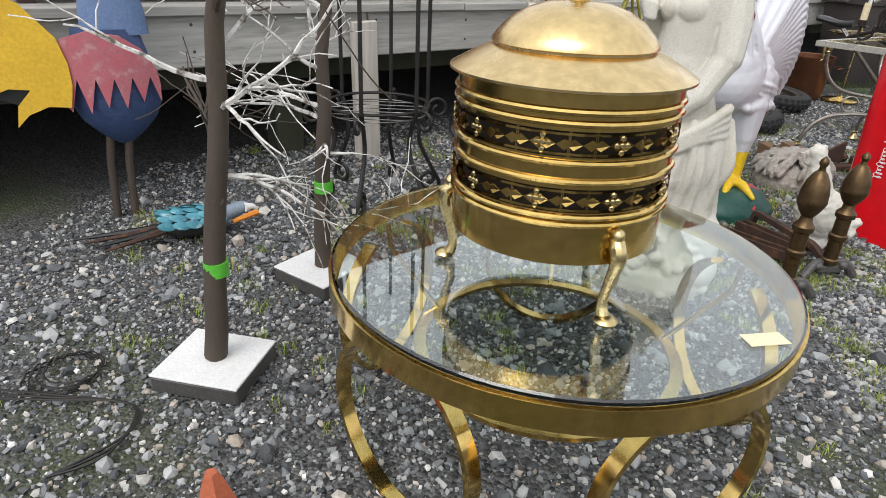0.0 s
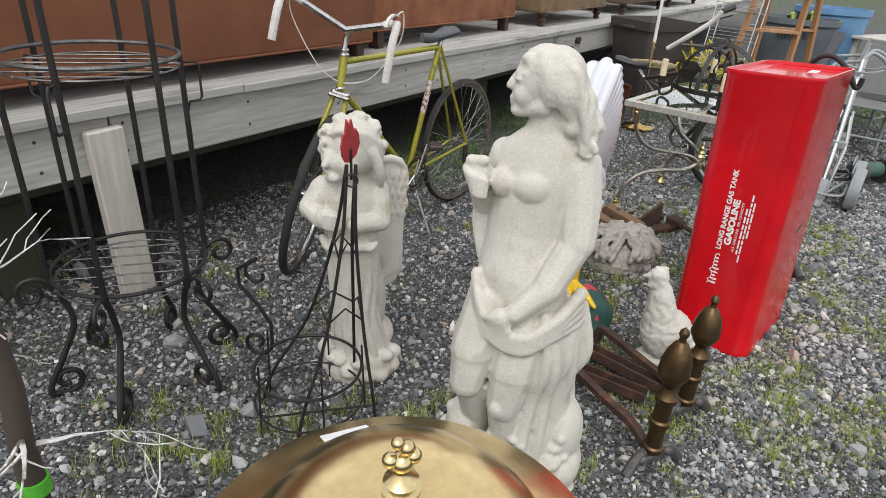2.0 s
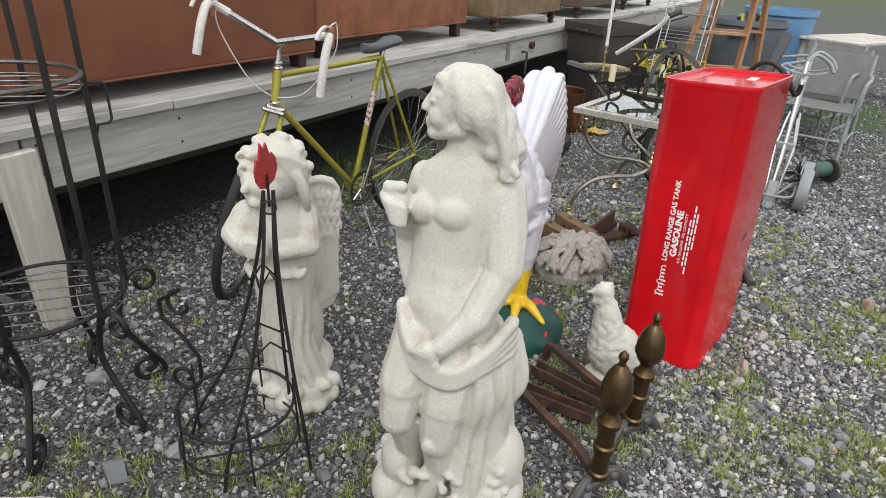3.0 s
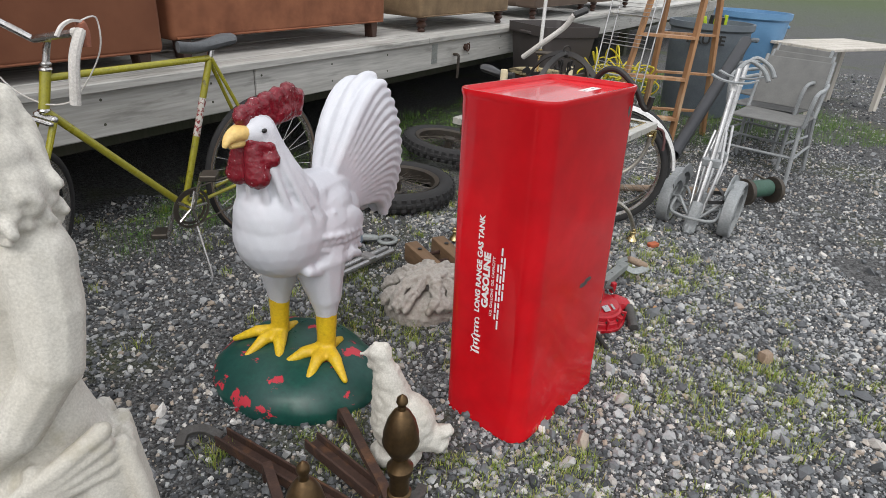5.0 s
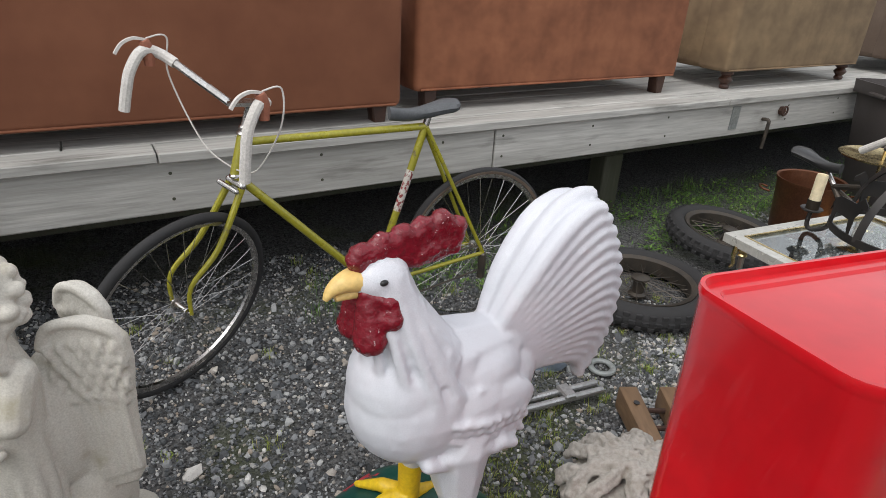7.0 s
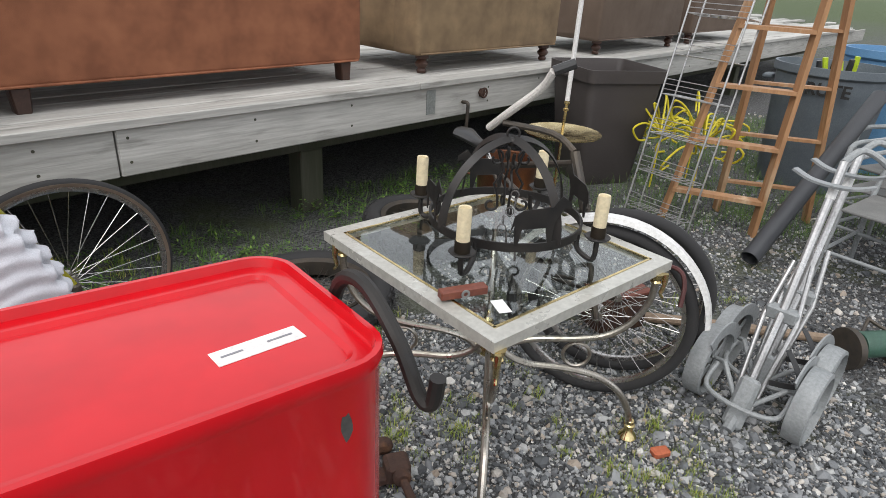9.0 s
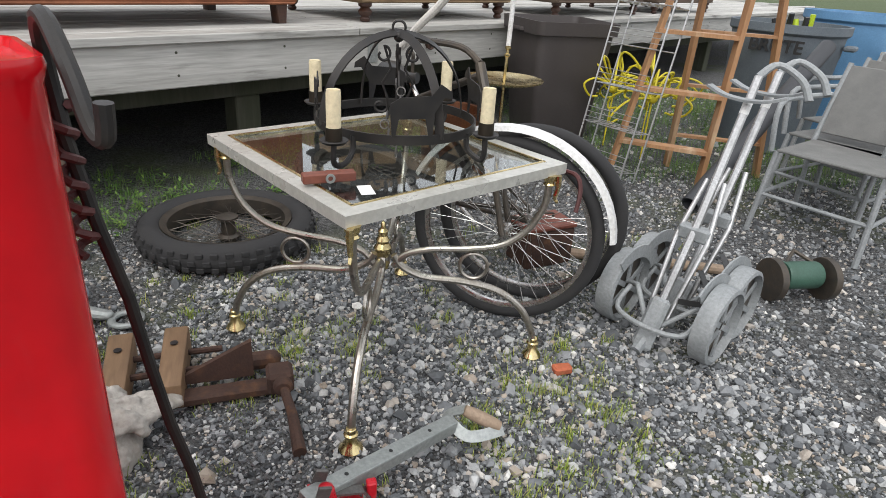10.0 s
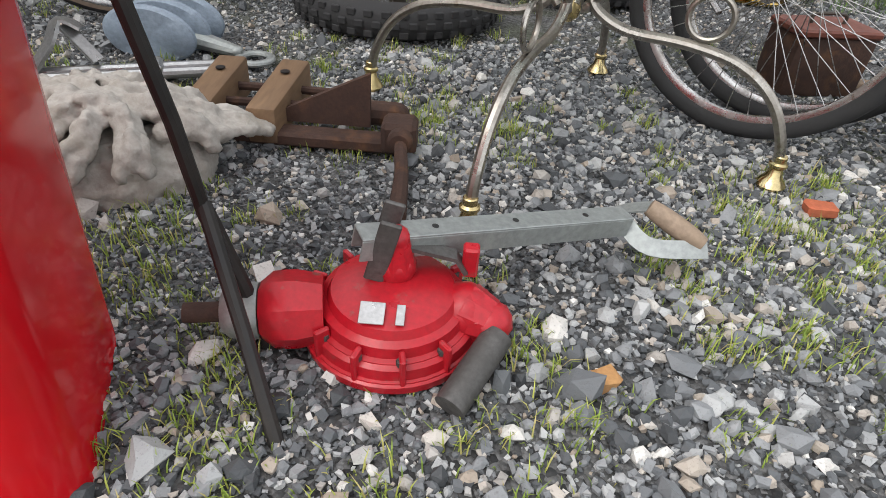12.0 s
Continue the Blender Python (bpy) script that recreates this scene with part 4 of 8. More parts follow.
    out.append(piece(bm, BEAK_YELLOW))
    for s in (-1, 1):
        out.append(piece(ball(bmesh.new(), (0.176, s * 0.0445, 0.92), (0.009, 0.005, 0.0065)), BLACK_PAINT))
        bm = bmesh.new()
        y = s * 0.087
        limb(bm, (0.0, y, 0.285), (0.005, y, 0.13), 0.034, 0.029)
        for da in (-44, 0, 44):
            a = radians(da + s * 10)
            limb(bm, (0.005, y, 0.122), (0.005 + 0.072 * math.cos(a), y + 0.072 * math.sin(a), 0.122), 0.026, 0.021)
            limb(bm, (0.005 + 0.072 * math.cos(a), y + 0.072 * math.sin(a), 0.122), (0.005 + 0.145 * math.cos(a), y + 0.145 * math.sin(a), 0.09), 0.02, 0.01)
        limb(bm, (0.0, y, 0.122), (-0.075, y, 0.108), 0.022, 0.012)
        out.append(sculpted("piece", bm, YELLOW_PAINT, 0.006, 2))
    bm = bmesh.new()
    lathe(bm, [(0.262, -0.02), (0.266, 0.015), (0.255, 0.04), (0.222, 0.072), (0.17, 0.1), (0.085, 0.112), (0.0, 0.114)], 56)
    for v in bm.verts:
        v.co.z += 0.014 * noise.noise(v.co * 8) if v.co.z > 0.02 else 0
        v.co.x = 0.035 + v.co.x * (1.0 + 0.06 * noise.noise(Vector((v.co.x * 4, v.co.y * 4, 1))))
    out.append(piece(bm, GREEN_BASE))
    return joined("rooster_figure", out, at(0.995, 2.475, 0, -125) @ Matrix.Diagonal((1.03, 1.16, 1.0, 1)), "large white painted rooster figure on a green base", "rooster figure")


def hen():
    bm = bmesh.new()
    B, L = lambda c, s: ball(bm, c, s, sub=3), lambda a, b, ra, rb: limb(bm, a, b, ra, rb)
    L((0.0, 0, 0.15), (0.03, 0, 0.3), 0.075, 0.04)
    B((-0.02, 0, 0.14), (0.09, 0.075, 0.1))
    L((-0.03, 0, 0.13), (-0.115, 0, 0.09), 0.07, 0.035)
    L((0.03, 0, 0.3), (0.045, 0, 0.35), 0.034, 0.028)
    B((0.05, 0, 0.365), (0.034, 0.027, 0.028))
    L((0.07, 0, 0.365), (0.1, 0, 0.357), 0.014, 0.006)
    L((0.06, 0, 0.39), (0.03, 0, 0.392), 0.01, 0.008)
    L((0.075, 0, 0.345), (0.075, 0, 0.325), 0.008, 0.01)
    B((0, 0, 0.03), (0.075, 0.06, 0.04))
    L((-0.09, 0, 0.1), (-0.14, 0, 0.13), 0.04, 0.02)
    ob = sculpted("hen_figure", bm, CAST_STONE, 0.006, 2, 0.012, 0.02)
    ob.matrix_basis = at(1.283, 1.99, 0, 165) @ Matrix.Scale(1.05, 4)
    return tagged(ob, "small white cast-stone hen figure standing on gravel", "hen figure")


def stone_ornament():
    bm, r = bmesh.new(), random.Random(12)
    stack(bm, [(0, 0, -0.02, 0.155, 0.12), (0, 0, 0.03, 0.16, 0.122), (0, 0, 0.065, 0.135, 0.1), (0, 0, 0.085, 0.08, 0.06)])
    # curled leaves fanned over the mound, deep hollows between them
    for k in range(15):
        a = radians(24 * k + r.uniform(-5, 5))
        bend = r.choice((-1, 1)) * r.uniform(0.2, 0.45)
        for q in (-1, 0, 1):
            pts = []
            for i in range(7):
                f = 0.22 + 0.78 * i / 6
                aa = a + bend * f * f + q * 0.10
                lift = 0.012 * (1 - abs(q)) + 0.022 * max(0, f - 0.75)
                pts.append((0.17 * f * math.cos(aa), 0.132 * f * math.sin(aa), 0.045 + lift + 0.075 * math.sqrt(max(0.02, 1 - f * f))))
            lock(bm, pts, 0.008, 0.0105, 0.003, 3, k)
    for k in range(26):
        a, e = r.uniform(0, 2 * math.pi), r.uniform(0.1, 0.75)
        c = Vector((0.15 * e * math.cos(a), 0.12 * e * math.sin(a), 0.125 - 0.055 * e * e))
        s0 = r.uniform(0.012, 0.022)
        lock(bm, [c + Vector((s0 * math.cos(t), s0 * math.sin(t), 0.003 * t)) for t in (0, 1.3, 2.6, 3.9, 5.2)], 0.007, 0.0055, 0, 3)
    for k in range(4):
        lock(bm, [(0.1, -0.05 + 0.024 * k, 0.085), (0.17, -0.015 + 0.022 * k, 0.075), (0.235, 0.045 + 0.008 * k, 0.045)], 0.014, 0.008, 0.003, 5, k)
    ob = sculpted("stone_ornament", bm, ROUGH_STONE, 0.0045, 0, 0.014, 0.018)
    ob.matrix_basis = at(1.50, 2.87, -0.01, 30) @ Matrix.Diagonal((1.3, 1.3, 1.35, 1))
    return tagged(ob, "rough grey cast-stone carved ornament lying on gravel", "garden ornament")


woman_statue()
angel_statue()
rooster()
hen()
stone_ornament()


# ---- brass bucket on the round table ----
DARK_LINER = surf("dark_tarnished_liner", (0.025, 0.02, 0.014), (0.04, 0.03, 0.02), 12, 90, 0.6, 0.6, 0.1)
IRON = surf("black_wrought_iron", (0.018, 0.018, 0.019), (0.035, 0.031, 0.028), 16, 140, 0.5, 0.4, 0.3, 0.001)
WIRE = surf("grey_wire", (0.22, 0.22, 0.22), (0.12, 0.11, 0.1), 20, 140, 0.45, 0.8, 0.1)


def brass_bucket():
    bk = empty("brass_bucket", "lidded pierced brass bucket on three scrolled feet", "brass bucket", at(0.225, 0.632, 0.442, 8))
    z0, R, S = 0.112, 0.195, 0.872
    def band(name, pairs, seg=64, mat=BRASS):
        part(name, a_lathe(pairs, seg), mat, bk)
    def ridge(z):
        return [(R, z - 0.006), (R + 0.004, z - 0.004), (R + 0.0055, z), (R + 0.004, z + 0.004), (R, z + 0.006)]
    part("body", loop_tube([(R - 0.004, z0), (R, z0)] + ridge(z0 + S * 0.083) + ridge(z0 + S * 0.098) + [(R, z0 + S * 0.107), (R - 0.004, z0 + S * 0.107)], 64), BRASS, bk, "plain lower brass wall")
    part("bottom_plate", a_lathe([(0, z0 + 0.002), (R - 0.005, z0 + 0.002), (R - 0.005, z0 + 0.008), (0, z0 + 0.008)], 48), DARK_LINER, bk)
    part("middle_wall", loop_tube([(R - 0.004, z0 + S * 0.152), (R, z0 + S * 0.152)] + ridge(z0 + S * 0.166) + ridge(z0 + S * 0.2) + [(R, z0 + S * 0.211), (R - 0.004, z0 + S * 0.211)], 64), BRASS, bk)
    part("upper_wall", loop_tube([(R - 0.004, z0 + S * 0.257), (R, z0 + S * 0.257)] + ridge(z0 + S * 0.27) + ridge(z0 + S * 0.29) + [(R, z0 + S * 0.322), (R - 0.004, z0 + S * 0.322)], 64), BRASS, bk)
    part("liner", loop_tube([(R - 0.02, z0 + 0.01), (R - 0.018, z0 + 0.01), (R - 0.018, z0 + S * 0.31), (R - 0.02, z0 + S * 0.31)], 48), DARK_LINER, bk, "dark inner liner")
    # one pierced unit, repeated round each open band
    n = 30
    bm = bmesh.new()
    w = math.pi * R / n
    for sx in (-1, 1):
        vs = [bm.verts.new((R + 0.0005, sx * w * 0.1, -0.02)), bm.verts.new((R + 0.0005, sx * w * 0.1, 0.02)), bm.verts.new((R + 0.0005, sx * w * 0.02, 0.02)), bm.verts.new((R + 0.0005, sx * w * 0.02, -0.02))]
        bm.faces.new(vs)
    for z in (-0.0155, 0.0155):
        bm.faces.new([bm.verts.new((R + 0.0005, y, z + dz)) for y, dz in ((-w, -0.002), (w, -0.002), (w, 0.002), (-w, 0.002))])
    dia = [bm.verts.new((R + 0.001 + 0.002 * (k % 2), y, z)) for k, (y, z) in enumerate(((-w, 0), (-0.35 * w, 0.009), (0, 0.004), (0.35 * w, 0.009), (w, 0), (0.35 * w, -0.009), (0, -0.004), (-0.35 * w, -0.009)))]
    bm.faces.new(dia)
    bmesh.ops.solidify(bm, geom=list(bm.faces), thickness=0.002)
    unit = mesh_of("lattice", bm, BRASS, 0)
    bm = bmesh.new()
    for dy, dz in ((0, 0), (0.009, 0), (-0.009, 0), (0, 0.011), (0, -0.011)):
        ball(bm, (R + 0.002, dy, dz), (0.004, 0.0055, 0.0055), sub=1)
    rosette = mesh_of("rosette", bm, BRASS_SHINY)
    for zc in (z0 + S * 0.1295, z0 + S * 0.234):
        for k in range(n):
            part("lattice", unit, None, bk).matrix_basis = pose(0, 0, zc, 0, 0, 360 * k / n)
            if k % 3 == 0:
                part("rosette", rosette, None, bk).matrix_basis = pose(0, 0, zc, 0, 0, 360 * k / n)
    for a in (-59, 61, 177):
        m = pose(0, 0, 0, 0, 0, a - 8)
        leg = curve([m @ Vector(p) for p in ((R + 0.004, 0, z0 + 0.05), (R + 0.02, 0, z0 + 0.02), (R + 0.008, 0, z0 - 0.03), (R - 0.002, 0, 0.035), (R + 0.008, 0, 0.006))], 5)
        part("foot", a_tube(leg, [0.010, 0.012, 0.014, 0.015, 0.015, 0.014, 0.013, 0.012, 0.011, 0.010, 0.010, 0.009, 0.009, 0.009, 0.009, 0.009, 0.010, 0.011, 0.012, 0.013, 0.012], 10), BRASS_SHINY, bk, "scrolled brass foot")
        part("paw", ball(bmesh.new(), m @ Vector((R + 0.014, 0, 0.009)), (0.022, 0.022, 0.009)), BRASS_SHINY, bk)
        part("knob", ball(bmesh.new(), m @ Vector((R + 0.008, 0, z0 + 0.055)), (0.012, 0.014, 0.014)), BRASS_SHINY, bk)
    zl = z0 + S * 0.322
    dome = [(0, 0), (R + 0.01, 0), (R + 0.016, 0.002), (R + 0.016, 0.006), (0.186, 0.02), (0.156, 0.035), (0.138, 0.043), (0.138, 0.046), (0.142, 0.048), (0.141, 0.053), (0.131, 0.066), (0.112, 0.085), (0.086, 0.101), (0.052, 0.112), (0, 0.116)]
    lid = part("lid", a_lathe([(r, zl + z) for r, z in dome], 72), BRASS_DULL, bk, "dull domed brass lid")
    part("price_label", a_block((0, 0, 0), (0.055, 0.03, 0.0012), pose(-0.03, 0.158, zl + 0.0365, -31, 0, 8)), PAPER_WHITE, lid, "white paper price label on the lid")
    zt = zl + 0.114
    bm = a_lathe([(r, zt + 0.75 * z) for r, z in ((0.017, 0), (0.018, 0.005), (0.01, 0.01), (0.016, 0.016), (0.009, 0.024), (0.007, 0.03), (0.0, 0.034))], 18)
    for dx, dz, q in ((0.0, 0.042, 0.011), (0.01, 0.05, 0.0075), (-0.01, 0.048, 0.0075), (0.004, 0.063, 0.0075), (-0.004, 0.072, 0.006)):
        ball(bm, (dx, 0, zt + 0.75 * dz), q)
    part("finial", bm, BRASS_SHINY, lid, "cast brass finial")
    return bk


# ---- bare ornamental trees on white blocks ----
BARK = surf("dark_brown_bark", (0.05, 0.038, 0.03), (0.08, 0.06, 0.045), 10, 110, 0.85, bump=0.5, depth=0.003, stretch=(1, 1, 0.3), spot=(0.4, 0.38, 0.34), spot_scale=18, spot_range=(0.66, 0.75))
FROST = surf("white_flocked_twig", (0.78, 0.77, 0.74), (0.6, 0.58, 0.55), 14, 90, 0.9, bump=0.4, spot=(0.13, 0.11, 0.09), spot_scale=26, spot_range=(0.5, 0.62))
FOAM = surf("white_foam_block", (0.78, 0.78, 0.78), (0.7, 0.7, 0.69), 12, 220, 0.9, bump=0.3)
GREEN_TAPE = surf("bright_green_tape", (0.12, 0.55, 0.05), (0.1, 0.46, 0.04), 20, 100, 0.45, bump=0.1)


def twig(bm, p, d, r, n, rnd, depth, tips):
    pts, rs = [Vector(p)], [r]
    d = Vector(d).normalized()
    for k in range(n):
        d = (d + Vector((rnd.uniform(-1, 1), rnd.uniform(-1, 1), rnd.uniform(-0.9, 0.75))) * 0.3).normalized()
        pts.append(pts[-1] + d * rnd.uniform(0.022, 0.04))
        rs.append(max(0.0014, r * (1 - 0.72 * (k + 1) / n)))
        if depth and rnd.random() < 0.42:
            tips.append((pts[-1].copy(), (d + Vector((rnd.uniform(-1, 1), rnd.uniform(-1, 1), rnd.uniform(-0.8, 0.8))) * 0.9).normalized(), rs[-1] * 0.7, depth - 1))
    sweep(bm, pts, rs, 5)


def bare_tree(x, y, seed, top, tape_z, yaw, limbs):
    tr = empty("ornamental_tree", "bare ornamental tree with white flocked twigs in a white block", "artificial tree", at(x, y, 0, yaw), group="bare trees on blocks")
    part("base_block", a_block((0, 0, 0.022), (0.232, 0.214, 0.046), bevel=0.004), GREY_IRON, tr, "dark grey side of the base slab")
    part("base_top", a_block((0, 0, 0.0485), (0.234, 0.216, 0.007), bevel=0.002), FOAM, tr, "white painted top of the base slab")
    rnd = random.Random(seed)
    trunk = [Vector((top[0] * k / 14 + 0.006 * math.sin(k * 1.3), top[1] * k / 14 + 0.005 * math.cos(k * 1.7), 0.055 + (top[2] - 0.055) * k / 14)) for k in range(15)]
    part("trunk", a_tube(trunk, [0.029 - 0.0011 * k for k in range(15)], 12), BARK, tr, "dark rough trunk")
    tp = trunk[0] + (trunk[-1] - trunk[0]) * ((tape_z - 0.055) / (top[2] - 0.055))
    part("tape_band", loop_tube([(0.024, -0.018), (0.0295, -0.018), (0.0292, 0.018), (0.024, 0.018)], 20, Matrix.Translation(tp)), GREEN_TAPE, tr, "band of bright green tape")
    for f, a, up, n in limbs:
        p = trunk[0] + (trunk[-1] - trunk[0]) * f
        bm, todo = bmesh.new(), [(p, Vector((math.cos(radians(a)), math.sin(radians(a)), up)), 0.0078, 2)]
        first = True
        while todo:
            q, d, r, depth = todo.pop()
            tips = []
            twig(bm, q, d, r, n if first else rnd.randint(3, 7), rnd, depth, tips)
            first = False
            todo += tips[:5]
        part("branch", bm, FROST if rnd.random() < 0.85 else BARK, tr, "white flocked branch with curling twigs")
    return tr


# ---- wrought-iron plant stand ----
def plant_stand():
    st = empty("plant_stand", "tall black wrought-iron plant stand with wire shelves and scroll legs", "plant stand", at(-0.54, 2.07, 0, 10))
    R = 0.224
    for z, name in ((0.42, "lower_ring"), (1.06, "upper_ring")):
        part(name, a_tube(circle((0, 0, z), R, 40), 0.0065, 8, True), IRON if z < 0.9 else WIRE, st)
        for k in range(6):
            y = R * (-0.75 + 0.3 * k)
            x = math.sqrt(R * R - y * y)
            part("shelf_wire", a_tube([(-x, y, z - 0.03), (x, y, z - 0.03)], 0.0025, 6), WIRE, st)
        part("wire_rim", a_tube(circle((0, 0, z - 0.03), R - 0.004, 40), 0.003, 6, True), WIRE, st)
    for k in range(6):
        a = radians(60 * k + 20)
        c, s = math.cos(a), math.sin(a)
        m = Matrix(((c, -s, 0, 0), (s, c, 0, 0), (0, 0, 1, 0), (0, 0, 0, 1)))
        rod = [m @ Vector((R + 0.006, 0, 0.4 + 1.15 * i / 8)) for i in range(9)]
        part("upright", a_tube(rod, 0.0085, 8), IRON, st)
        leg = [(R + 0.006, 0, 0.42), (R - 0.02, 0, 0.34), (R - 0.03, 0, 0.25), (R + 0.02, 0, 0.14), (R + 0.07, 0, 0.05), (R + 0.075, 0, 0.012)]
        pts = curve(leg, 5) + spiral((R + 0.024, 0, 0.055), 0.053, 0.014, -45, -470, 26)[1:]
        part("leg", a_tube([m @ Vector(p) for p in pts], 0.0095, 8), IRON, st, "scrolled iron leg")
        top = spiral((R + 0.055, 0, 0.385), 0.053, 0.014, 180, -260, 26)
        part("scroll", a_tube([m @ Vector(p) for p in top], 0.0075, 8), IRON, st)
        if k % 2 == 0:
            hk = [(R + 0.006, 0, 1.025), (R + 0.05, 0, 1.025), (R + 0.058, 0, 1.01), (R + 0.058, 0, 0.92), (R + 0.05, 0, 0.91), (R + 0.02, 0, 0.908), (R + 0.012, 0, 0.88)]
            part("side_hook", a_tube([m @ Vector(p) for p in hk], 0.004, 6), IRON, st)
    # tall flat scroll beside the stand
    m = pose(0.32, -0.06, 0, 0, 0, -25)
    pts = spiral((0.07, 0, 0.38), 0.012, 0.055, 380, 90, 20) + [Vector(p) for p in ((-0.0, 0, 0.39), (0.0, 0, 0.33), (0.06, 0, 0.26), (0.1, 0, 0.19), (0.1, 0, 0.12))] + spiral((0.045, 0, 0.105), 0.055, 0.014, 0, -430, 24)[1:]
    part("side_scroll", a_tube([m @ Vector(p) for p in pts], 0.0065, 8), IRON, st, "large S-shaped iron scroll")
    return st


# ---- wire obelisk with a red leaf ----
LEAF_RED = surf("faded_red_paint", (0.42, 0.03, 0.03), (0.33, 0.025, 0.025), 30, 120, 0.6, bump=0.2)


def obelisk():
    ob = empty("wire_obelisk", "black wire garden obelisk topped with a red leaf", "garden obelisk", at(0.165, 1.815, 0, 0) @ Matrix.Diagonal((1, 1, 1.05, 1)))
    foot = [(-0.30, 0.06), (-0.17, -0.17), (0.07, -0.12), (0.0, 0.13)]
    apex = Vector((0.0, 0.0, 0.8))
    for k, (fx, fy) in enumerate(foot):
        rod = curve([apex + Vector((0.012 * (1 if fx > -0.1 else -1), 0, 0)), Vector((fx * 0.16, fy * 0.2, 0.6)), Vector((fx * 0.45, fy * 0.5, 0.33)), Vector((fx * 0.85, fy * 0.9, 0.12)), Vector((fx, fy, -0.01))], 6)
        part("rod", a_tube(rod, 0.0052, 7), IRON, ob)
        nx, ny = foot[(k + 1) % 4]
        for z, f in ((0.55, 0.22), (0.36, 0.42)):
            a, b = Vector((fx * f, fy * f, z)), Vector((nx * f, ny * f, z))
            part("chevron", a_tube([a, (a + b) / 2 + Vector((0, 0, 0.045)), b], 0.0032, 6), IRON, ob)
    part("ring", a_tube(circle((0, -0.012, 0.762), 0.017, 20, (1, 0, 0), (0, 0, 1)), 0.0028, 6, True), IRON, ob)
    part("hoop", a_tube(circle((-0.14, 0.0, 0.17), 0.165, 40), 0.005, 7, True), IRON, ob)
    part("hoop", a_tube(circle((-0.14, 0.0, 0.06), 0.17, 40), 0.0035, 7, True), IRON, ob)
    for k in range(5):
        a = 2 * math.pi * k / 5
        part("prong", a_tube([(-0.14 + 0.165 * math.cos(a), 0.165 * math.sin(a), 0.24), (-0.14 + 0.175 * math.cos(a), 0.175 * math.sin(a), 0.0)], 0.0035, 6), IRON, ob)
    part("cross_wire", a_tube([(-0.27, -0.1, 0.062), (0.08, -0.06, 0.062)], 0.0035, 6), IRON, ob)
    outline = [(0, 0), (0.018, 0.012), (0.026, 0.035), (0.024, 0.06), (0.017, 0.075), (0.014, 0.066), (0.006, 0.1), (0.0, 0.088), (-0.007, 0.104), (-0.013, 0.066), (-0.019, 0.074), (-0.025, 0.05), (-0.022, 0.025), (-0.012, 0.006)]
    bm = bmesh.new()
    f = bm.faces.new([bm.verts.new((1.9 * x, 0.004 * math.cos(x * 60), z * 1.1 + 0.805)) for x, z in outline])
    ext = bmesh.ops.extrude_face_region(bm, geom=[f])["geom"]
    bmesh.ops.translate(bm, vec=(0, 0.005, 0), verts=[v for v in ext if isinstance(v, bmesh.types.BMVert)])
    bmesh.ops.recalc_face_normals(bm, faces=bm.faces)
    bm.transform(pose(0, 0, 0, 0, 0, 62))
    part("leaf", bm, LEAF_RED, ob, "cut-out red metal leaf")
    part("stem", a_tube([(0, 0, 0.76), (0, 0.001, 0.84)], 0.004, 6), IRON, ob)
    return ob


# ---- andirons ----
BRONZE = surf("tarnished_bronze", (0.16, 0.10, 0.045), (0.10, 0.065, 0.035), 10, 90, 0.38, 0.9, 0.15)
RUST_IRON = surf("rusty_iron", (0.09, 0.045, 0.03), (0.06, 0.035, 0.028), 12, 130, 0.85, 0.2, 0.5, 0.003, spot=(0.16, 0.075, 0.035), spot_scale=16, spot_range=(0.55, 0.75))


def andiron(x, y, yaw, h):
    an = empty("andiron", "tarnished bronze andiron with an urn finial and iron bar", "andiron", at(x, y, 0, yaw), group="pair of andirons")
    k = h / 0.45
    prof = [(0.018, 0.05), (0.03, 0.055), (0.03, 0.07), (0.024, 0.075), (0.024, 0.14), (0.03, 0.145), (0.031, 0.16), (0.025, 0.165), (0.024, 0.22), (0.032, 0.225), (0.033, 0.24), (0.02, 0.255), (0.018, 0.27),
            (0.03, 0.285), (0.043, 0.31), (0.045, 0.318), (0.043, 0.325), (0.042, 0.345), (0.034, 0.375), (0.02, 0.4), (0.011, 0.408), (0.009, 0.418), (0.014, 0.428), (0.012, 0.438), (0.004, 0.446), (0.0, 0.45)]
    part("column", a_lathe([(r, z * k) for r, z in prof], 26), BRONZE, an)
    part("base", a_block((0, 0, 0.035), (0.1, 0.035, 0.03), bevel=0.006), GREY_IRON, an, "cast iron base")
    for s in (-1, 1):
        part("scroll_foot", a_tube(curve([(s * 0.035, 0, 0.06), (s * 0.06, -0.008, 0.06), (s * 0.085, -0.012, 0.03), (s * 0.1, -0.015, 0.008)], 4), [0.014] * 6 + [0.017] * 7, 10), GREY_IRON, an, "cast scroll foot")
        part("boss", ball(bmesh.new(), (s * 0.05, -0.012, 0.05), 0.018), GREY_IRON, an)
    bar = curve([(0, 0.02, 0.05), (0, 0.1, 0.08), (0, 0.2, 0.075), (0, 0.42, 0.07), (0, 0.45, 0.05), (0, 0.46, 0.0)], 4)
    part("bar", a_tube(bar, 1.0, flat=(0.026, 0.022)), RUST_IRON, an, "rusty iron log bar")
    return an


